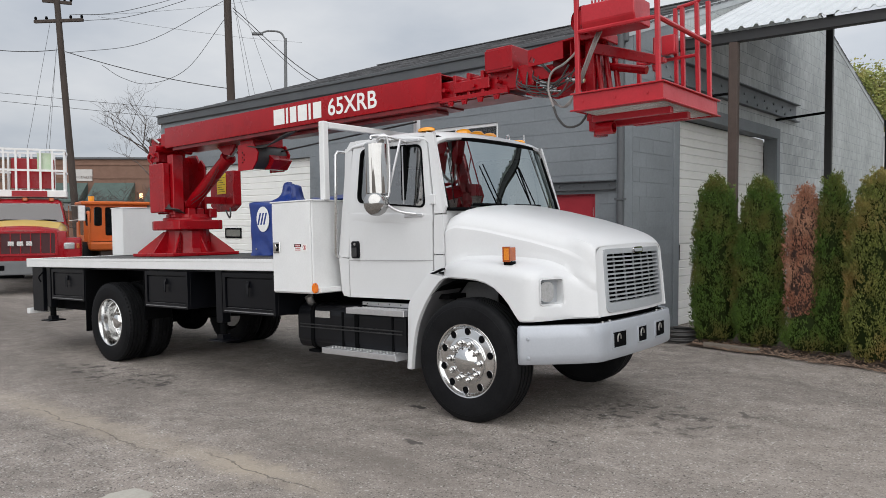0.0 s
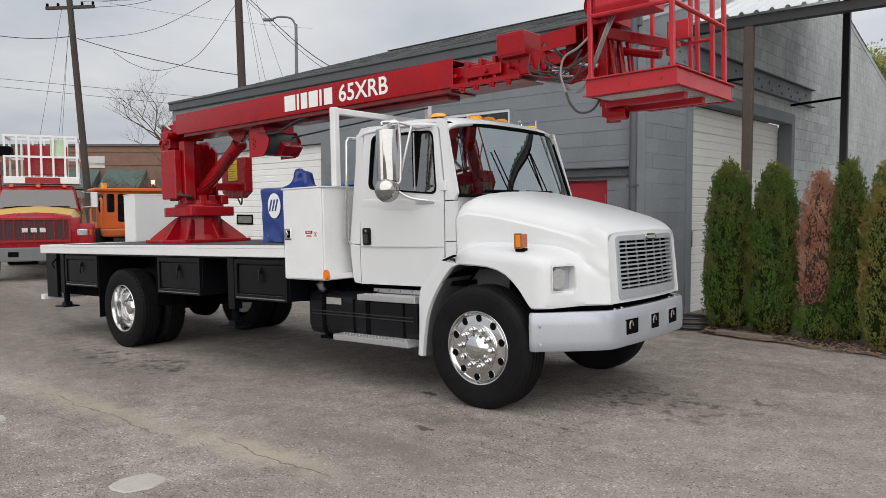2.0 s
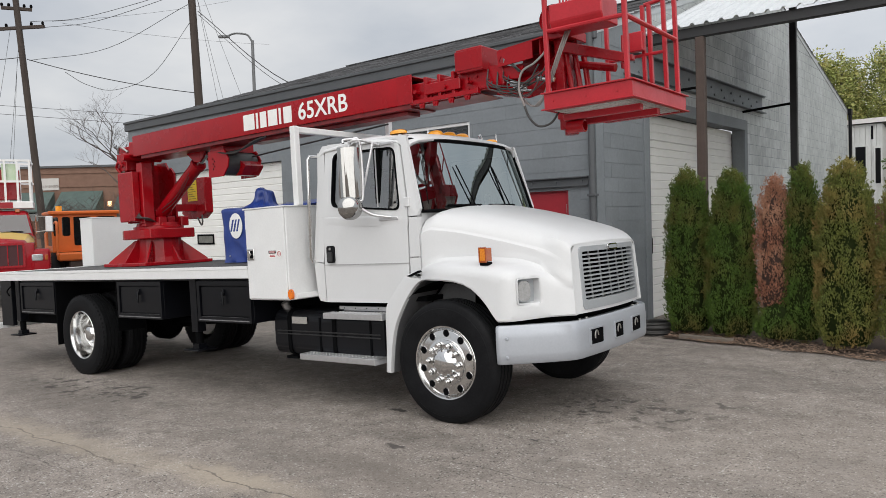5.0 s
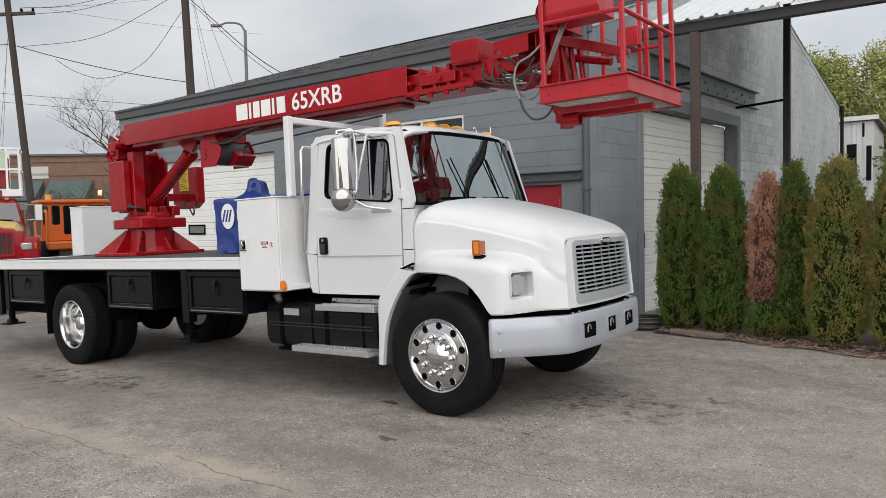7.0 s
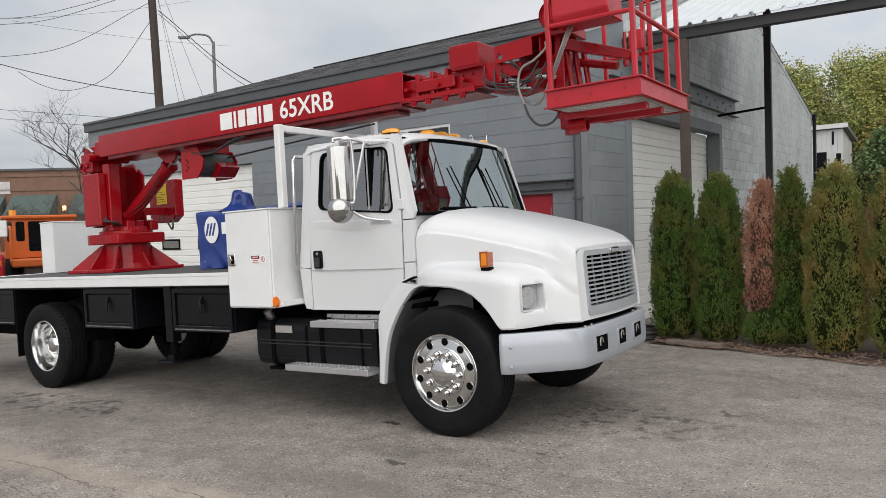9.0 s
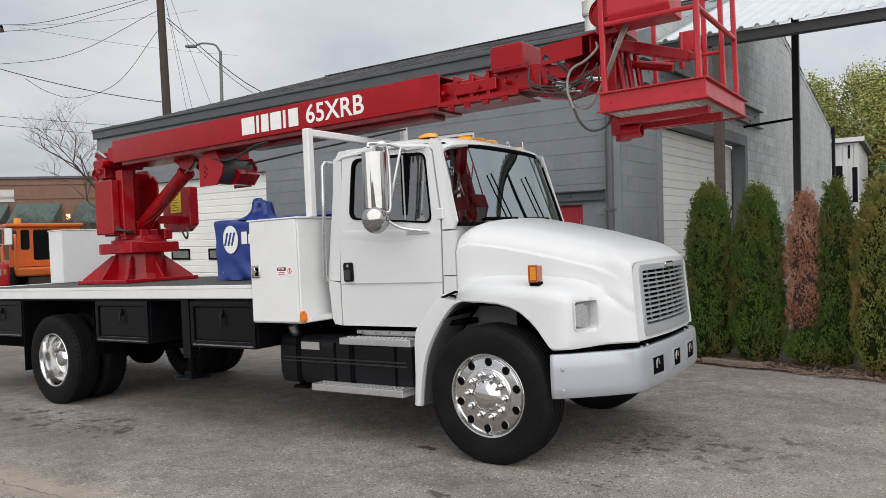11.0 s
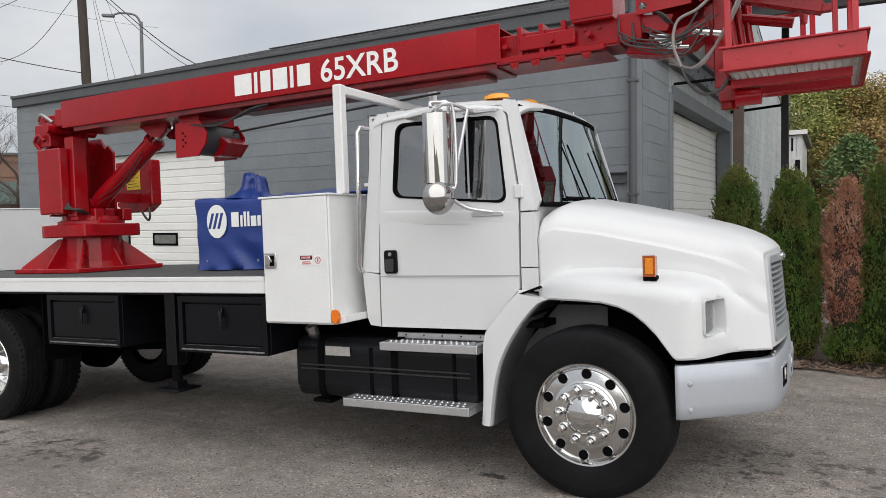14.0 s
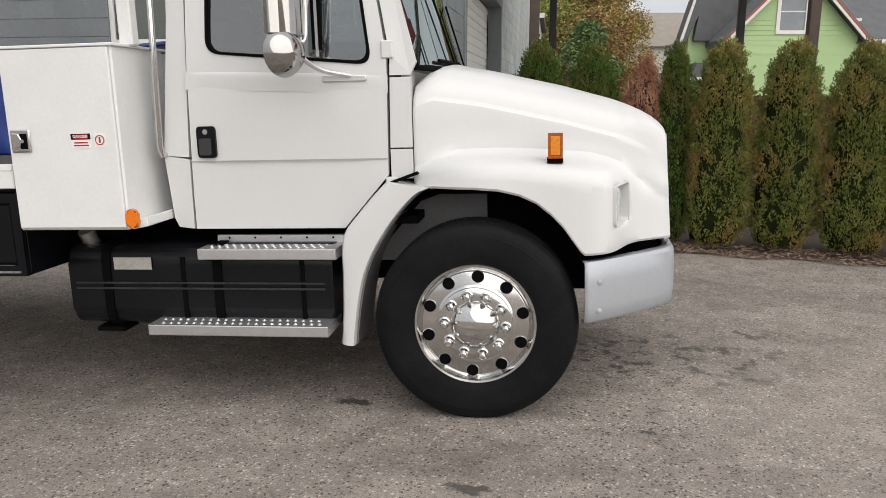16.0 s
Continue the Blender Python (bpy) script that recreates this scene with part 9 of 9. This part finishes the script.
P1B, P1T = (-27.40, 8.67, -0.2), (-28.43, 8.37, 11.35)
P2B, P2T = (-22.23, 12.70, -0.2), (-22.93, 12.79, 12.75)
utility_pole(P1B, P1T, 0.155, [(0.6, 0.55, 60), (1.38, 1.08, 32)], "leaning dark wooden utility pole with crossarms")
utility_pole(P2B, P2T, 0.19, [(0.15, 0.55, 25), (1.35, 1.25, 20)], "tall dark wooden utility pole with two crossarms")
utility_pole((-60, 52, 0), (-60, 52, 17.2), 0.2, [(0.6, 1.4, 40)], "small distant utility pole behind the roof")
sl = thing("street_lamp", (-32.5, 23.7, -0.2), "grey street lamp with a curved arm", "street lamp")
b = B()
cyl(b, (0, 0, 0), (0, 0, 13.0), 0.13, 0.09, n=12)
tube(b, curve_pts([(0, 0, 12.9), (-0.25, -0.18, 13.35), (-0.8, -0.6, 13.45), (-1.1, -0.85, 13.35)], 6), 0.06, 8)
part("pole", b, POLE_GREY, sl, smooth=True)
b = B()
box(b, -0.45, 0.2, -0.13, 0.13, -0.08, 0.08, 0.04, m=pose(-1.25, -0.95, 13.28, 0, 0, 38))
part("lamp_head", b, POLE_GREY, sl)


def wire(r, *pts):
    """A hanging cable through a few points."""
    b = B()
    pts = [Vector(p) for p in pts]
    tube(b, curve_pts(pts, 8) if len(pts) > 2 else [pts[0].lerp(pts[1], i / 12) - Vector((0, 0, 0.04 * (i / 3) * (4 - i / 3))) for i in range(13)], r, 5)
    tagged(obj("wire", b, WIRE), "thin dark overhead wire strung between poles", "wire", "overhead wires")


THIN, MID, THICK = 0.007, 0.011, 0.017
wire(THICK, (-31.3, 6.0, 8.97), (-28.22, 8.42, 8.78))
wire(THICK, (-28.05, 8.54, 8.69), (-23.0, 12.9, 7.2))
wire(MID, (-26.82, 9.45, 8.12), (-26.2, 10.0, 7.6), (-25.3, 10.7, 7.36), (-24.1, 11.7, 8.0), (-22.9, 12.7, 10.03))
wire(MID, (-27.98, 8.6, 8.64), (-25.5, 10.6, 9.07), (-22.94, 12.66, 10.75))
wire(MID, (-27.96, 8.69, 10.21), (-26.15, 10.1, 10.35), (-22.9, 12.7, 11.4))
wire(MID, (-27.5, 9.0, 9.95), (-25.8, 10.4, 10.19), (-22.9, 12.7, 11.3))
wire(THIN, (-32.0, 11.92, 11.52), (-34.5, 26.7, 13.4))
wire(THIN, (-32.3, 11.7, 11.6), (-36.4, 25.3, 16.3))
wire(MID, (-38.45, 7.85, 8.25), (-30.8, 14.0, 7.32), (-25.4, 18.3, 6.69))
wire(MID, (-38.44, 7.84, 7.86), (-30.8, 14.0, 6.87), (-25.3, 18.3, 6.13))
wire(THIN, (-28.57, 8.19, 9.97), (-29.9, 6.7, -0.2))
wire(THIN, (-28.3, 8.37, 9.41), (-28.95, 7.45, -0.2))
wire(THIN, (-28.36, 8.3, 8.71), (-28.7, 7.65, -0.2))
wire(THIN, (-22.8, 12.8, 12.3), (-19.2, 15.3, 0.0))
wire(THIN, (-22.7, 12.8, 11.6), (-20.6, 14.3, 0.0))
wire(THIN, (-22.75, 12.8, 12.0), (-21.1, 13.9, 0.0))
wire(THICK, (-22.63, 12.9, 10.47), (-16.8, 12.3, 6.76), (-11.0, 11.8, 5.0))
wire(MID, (-22.62, 12.9, 10.33), (-16.8, 12.3, 6.55), (-11.0, 11.8, 4.8))


# ---- leafy trees, shed and houses beyond the hedge ----
def leaf_mat(name, c1, c2, c3):
    return foliage(name, c1, c2, c3)


AUTUMN = leaf_mat("autumn_leaves", (0.36, 0.29, 0.10), (0.23, 0.19, 0.065), (0.42, 0.27, 0.11))
GREENLEAF = leaf_mat("fresh_leaves", (0.31, 0.34, 0.105), (0.20, 0.24, 0.07), (0.40, 0.36, 0.13))
SHRUB = leaf_mat("shrub_leaves", (0.12, 0.19, 0.065), (0.07, 0.12, 0.042), (0.16, 0.21, 0.08))
RUSSET = leaf_mat("russet_leaves", (0.27, 0.17, 0.07), (0.17, 0.11, 0.045), (0.30, 0.22, 0.08))


def leafy_tree(at, h, r, mat, seed, label, clumps=26, leaves=230, size=0.16, low=0.25):
    rng = random.Random(seed)
    e = thing("tree", at, label, "tree")
    b = B()
    cyl(b, (0, 0, -0.2), (0.1, 0, h * 0.45), h * 0.022, h * 0.014, 8)
    centres = []
    for i in range(clumps):
        a, t = rng.uniform(0, 6.28), rng.uniform(low, 0.93)
        rr = r * math.sin(math.pi * min(0.98, 0.16 + 0.8 * t)) * rng.uniform(0.35, 0.95)
        c = Vector((rr * math.cos(a), rr * math.sin(a), h * t))
        centres.append((c, r * rng.uniform(0.22, 0.40)))
        cyl(b, (0.1 * t, 0, h * max(0.12, t - 0.3)), c, h * 0.008, h * 0.002, 5, caps=False)
    part("trunk", b, BARK, e)
    verts, faces = [], []
    for c, cr in centres:
        for i in range(leaves):
            d = Vector((rng.gauss(0, 1), rng.gauss(0, 1), rng.gauss(0, 0.8))).normalized() * cr * rng.uniform(0.45, 1.15)
            p = c + d
            u = Vector((rng.uniform(-1, 1), rng.uniform(-1, 1), rng.uniform(-0.6, 0.6))).normalized()
            w = u.cross(Vector((rng.uniform(-1, 1), rng.uniform(-1, 1), rng.uniform(-1, 1)))).normalized()
            s_ = size * rng.uniform(0.6, 1.3)
            n0 = len(verts)
            verts += [p - u * s_ * 0.5, p + w * s_ * 0.28, p + u * s_ * 0.5, p - w * s_ * 0.28]
            faces.append((n0, n0 + 1, n0 + 2, n0 + 3))
    me = bpy.data.meshes.new("crown")
    me.from_pydata([tuple(v) for v in verts], [], faces)
    me.materials.append(mat)
    ob = new("crown", me)
    ob.parent = e
    return e


leafy_tree((0.6, 29.4, -0.1), 8.3, 2.6, GREENLEAF, 1, "yellow-green leafy tree behind the workshop", 80, 800, 0.115)
leafy_tree((-2.4, 31.5, -0.1), 8.6, 2.8, GREENLEAF, 2, "yellow-green leafy tree far behind the workshop", 60, 700, 0.13)
leafy_tree((2.6, 28.5, -0.1), 7.2, 2.2, AUTUMN, 4, "tree turning yellow and bronze", 65, 800, 0.11)
leafy_tree((1.8, 21.0, -0.1), 4.3, 1.3, SHRUB, 5, "tall green shrub behind the hedge", 30, 260, 0.12, 0.1)
leafy_tree((2.6, 24.8, -0.1), 5.4, 1.3, RUSSET, 6, "small russet-leaved tree beyond the hedge", 26, 240, 0.13, 0.15)
leafy_tree((3.1, 30.0, -0.1), 6.4, 1.4, AUTUMN, 7, "small bronze autumn tree", 22, 220, 0.15, 0.2)

TRIM_WHITE = surface("white_house_trim", (0.72, 0.70, 0.68), rough=0.6)
SHED_WHITE = surface("white_board_siding", (0.62, 0.63, 0.62), (0.48, 0.49, 0.48), rough=0.7, scale=3, stretch=(1, 1, 0.2))
sh = thing("shed", (0.0, 24.5, -0.1), "small white boarded shed with dark windows", "shed", rot=(0, 0, -3))
b = B()
prism(b, [(0.15, 0), (2.2, 0), (2.2, 4.33), (0.15, 4.68)], -2.2, 0.25, "YZ")
part("wall", b, SHED_WHITE, sh)
for i in range(14):
    b = B()
    box(b, -2.2 + i * 0.175 + 0.008, -2.025 + i * 0.175 - 0.008, 0.122, 0.148, 0, 4.66)
    part("board", b, SHED_WHITE, sh)
b = B()
prism(b, [(0.0, 4.72), (0.0, 4.83), (2.4, 4.44), (2.4, 4.34)], -2.35, 0.42, "YZ")
part("roof", b, surface("weathered_shed_roof", (0.20, 0.19, 0.175), (0.14, 0.135, 0.125), rough=0.85), sh)
b = B()
box(b, -2.37, 0.44, -0.03, -0.002, 4.70, 4.86)
part("fascia_board", b, TRIM_WHITE, sh)
b = B()
box(b, -0.10, -0.03, 0.105, 0.121, 4.12, 4.60)
part("vent_slot", b, BLACK, sh)
for x0_, x1_, z0_, z1_ in ((-0.60, -0.27, 2.7, 3.88), (0.03, 0.20, 2.55, 3.80)):
    b = B()
    holed_panel(b, [(x0_ - 0.05, z0_ - 0.05), (x1_ + 0.05, z0_ - 0.05), (x1_ + 0.05, z1_ + 0.05), (x0_ - 0.05, z1_ + 0.05)], [(x0_, z0_), (x1_, z0_), (x1_, z1_), (x0_, z1_)], lambda u, v, d: (u, 0.09 + d, v), 0.03, 16)
    wd = part("window", b, SHED_WHITE, sh)
    b = B()
    box(b, x0_ - 0.002, x1_ + 0.002, 0.108, 0.120, z0_ - 0.002, z1_ + 0.002)
    part("pane", b, BLACK, wd)

HOUSE_GREEN = surface("lime_green_siding", (0.40, 0.55, 0.28), (0.34, 0.49, 0.24), rough=0.6, scale=1.5)
HOUSE_ROOF = surface("charcoal_shingle_roof", (0.125, 0.13, 0.14), (0.09, 0.094, 0.10), rough=0.9, fine=20, bump=0.3)
TRIM_RED = surface("brown_red_trim", (0.28, 0.10, 0.07), rough=0.6)
ho = thing("house", (10.5, 28.3, -0.2), "lime green gabled house with white trim", "house", rot=(0, 0, 6))
b = B()
prism(b, [(-2.6, 0), (2.6, 0), (2.6, 4.38), (0.0, 7.05), (-2.6, 4.38)], 0.0, 8.0, "XZ")
prism(b, [(-3.75, 0), (-2.6, 0), (-2.6, 5.3), (-3.5, 5.3), (-3.75, 4.4)], 1.6, 2.25, "XZ")
box(b, 2.6, 8.6, 0.5, 6.2, 0, 4.15)
box(b, -2.6, 2.6, -0.05, -0.031, 3.68, 3.80)
part("wall", b, HOUSE_GREEN, ho)
z = 0.0
while z < 6.9:
    w = 2.6 if z < 4.38 else 2.6 * (7.05 - z) / 2.67
    wz = 2.6 if z + 0.19 < 4.38 else 2.6 * (7.05 - z - 0.19) / 2.67
    b = B()
    prism(b, [(-w, z), (w, z), (max(wz, 0.02), z + 0.19), (-max(wz, 0.02), z + 0.19)], -0.03, -0.006, "XZ")
    part("siding_board", b, HOUSE_GREEN, ho)
    z += 0.2
b = B()
for s in (-1, 1):
    prism(b, [(s * 3.0, 4.03), (0, 7.12), (0, 7.30), (s * 3.0, 4.21)], -0.5, 8.2, "XZ")
prism(b, [(-4.12, 4.30), (-3.62, 6.05), (-1.0, 6.35), (-2.7, 4.30), (-3.6, 4.30), (-3.45, 5.35), (-3.9, 4.30)], 1.3, 2.3, "XZ")
prism(b, [(-3.9, 2.75), (-2.62, 2.75), (-2.62, 3.35), (-3.6, 3.35)], 0.6, 1.5, "XZ")
prism(b, [(0.05, 4.15), (0.05, 4.25), (3.3, 7.3), (6.6, 4.15)], 1.6, 8.9, "YZ")
part("roof", b, HOUSE_ROOF, ho, "charcoal shingle roof")
b = B()
for s in (-1, 1):
    prism(b, [(s * 3.05, 3.82), (0, 6.96), (0, 7.11), (s * 3.05, 3.97)], -0.52, -0.46, "XZ")
prism(b, [(-4.22, 4.25), (-3.68, 6.10), (-3.58, 6.10), (-4.10, 4.25)], 1.22, 1.29, "XZ")
box(b, -3.95, -2.62, 0.52, 0.59, 2.66, 2.76)
box(b, 2.95, 8.95, -0.10, 0.04, 4.10, 4.25, 0.02)
box(b, 2.1, 3.1, 0.75, 0.86, 5.05, 5.17)
part("rake_trim", b, TRIM_WHITE, ho)
b = B()
for s in (-1, 1):
    prism(b, [(s * 3.05, 3.98), (0, 7.12), (0, 7.24), (s * 3.05, 4.10)], -0.54, -0.505, "XZ")
part("rake_edge", b, TRIM_RED, ho)
b = B()
holed_panel(b, [(-0.75, 4.45), (0.55, 4.45), (0.55, 6.2), (-0.75, 6.2)], [(-0.6, 4.6), (0.4, 4.6), (0.4, 6.05), (-0.6, 6.05)], lambda u, v, d: (u, -0.09 + d, v), 0.08, 20)
wn = part("window", b, TRIM_WHITE, ho, "white-framed upstairs window")
b = B()
box(b, -0.62, 0.42, -0.05, -0.04, 4.58, 5.3)
box(b, -0.62, 0.42, -0.05, -0.04, 5.36, 6.06)
part("pane", b, surface("window_pane_grey", (0.20, 0.23, 0.26), (0.14, 0.16, 0.19), rough=0.1), wn)
b = B()
box(b, -0.62, 0.42, -0.07, -0.035, 5.301, 5.359)
part("sash_bar", b, TRIM_WHITE, wn)
h2 = thing("house", (6.9, 39.5, -0.2), "grey-roofed house with a low gable", "house", rot=(0, 0, 4))
b = B()
box(b, -3.8, 2.6, 0, 6, 0, 4.8)
part("wall", b, TRIM_WHITE, h2)
b = B()
prism(b, [(-0.3, 4.75), (3.0, 6.90), (6.3, 4.75)], -4.0, 2.9, "YZ")
part("roof", b, surface("pale_brown_roof", (0.29, 0.26, 0.23), (0.23, 0.205, 0.18), rough=0.9), h2)

# timber fence behind the hedge
FENCE = surface("brown_fence_boards", (0.20, 0.10, 0.06), (0.14, 0.07, 0.045), rough=0.85, scale=3, stretch=(3, 3, 0.3), per_object=0.2)
fe = thing("fence", (0.9, 13.6, -0.05), "brown upright-board timber fence behind the hedge", "fence", rot=(0, 0, -4))
bw = B()
box(bw, 0.0, 0.135, -0.012, 0.012, 0.0, 1.75, 0.004)
mesh0 = bpy.data.meshes.new("board")
bw.to_mesh(mesh0)
bw.free()
mesh0.materials.append(FENCE)
for i in range(90):
    ob = new("board", mesh0)
    ob.parent = fe
    ob.location = (i * 0.145, 0, 0.02 * noise.noise((i * 0.7, 0, 0)))
b = B()
for zz in (0.4, 1.35):
    box(b, -0.1, 13.1, 0.014, 0.06, zz, zz + 0.09)
part("rail", b, FENCE, fe)


# ---- blocks of the workshop walls ----
block_courses("block", wall_front, FRONT, -0.58, WALL_TOP - 0.18, F_OPEN, BLOCK, FRONT - 2.0, joint=0.009, proud=0.005, upright=0.0006)
PIER = 1.27                      # the corner pier is painted dark like the front
block_courses("block", wall_side, PIER, -0.48, WALL_TOP, [], BLOCK, 0.5, limit=60, joint=0.009, proud=0.005, upright=0.001)
block_courses("block", wall_side, DEPTH - 0.22, -0.48, RIDGE_Z, S2 + [(-1.0, PIER, -1.0, 9.0)], BLOCK_LIGHT, 5.0, top=lambda y: gable_top(y + 0.22), limit=240, joint=0.0055, proud=0.0022, upright=0.0045)
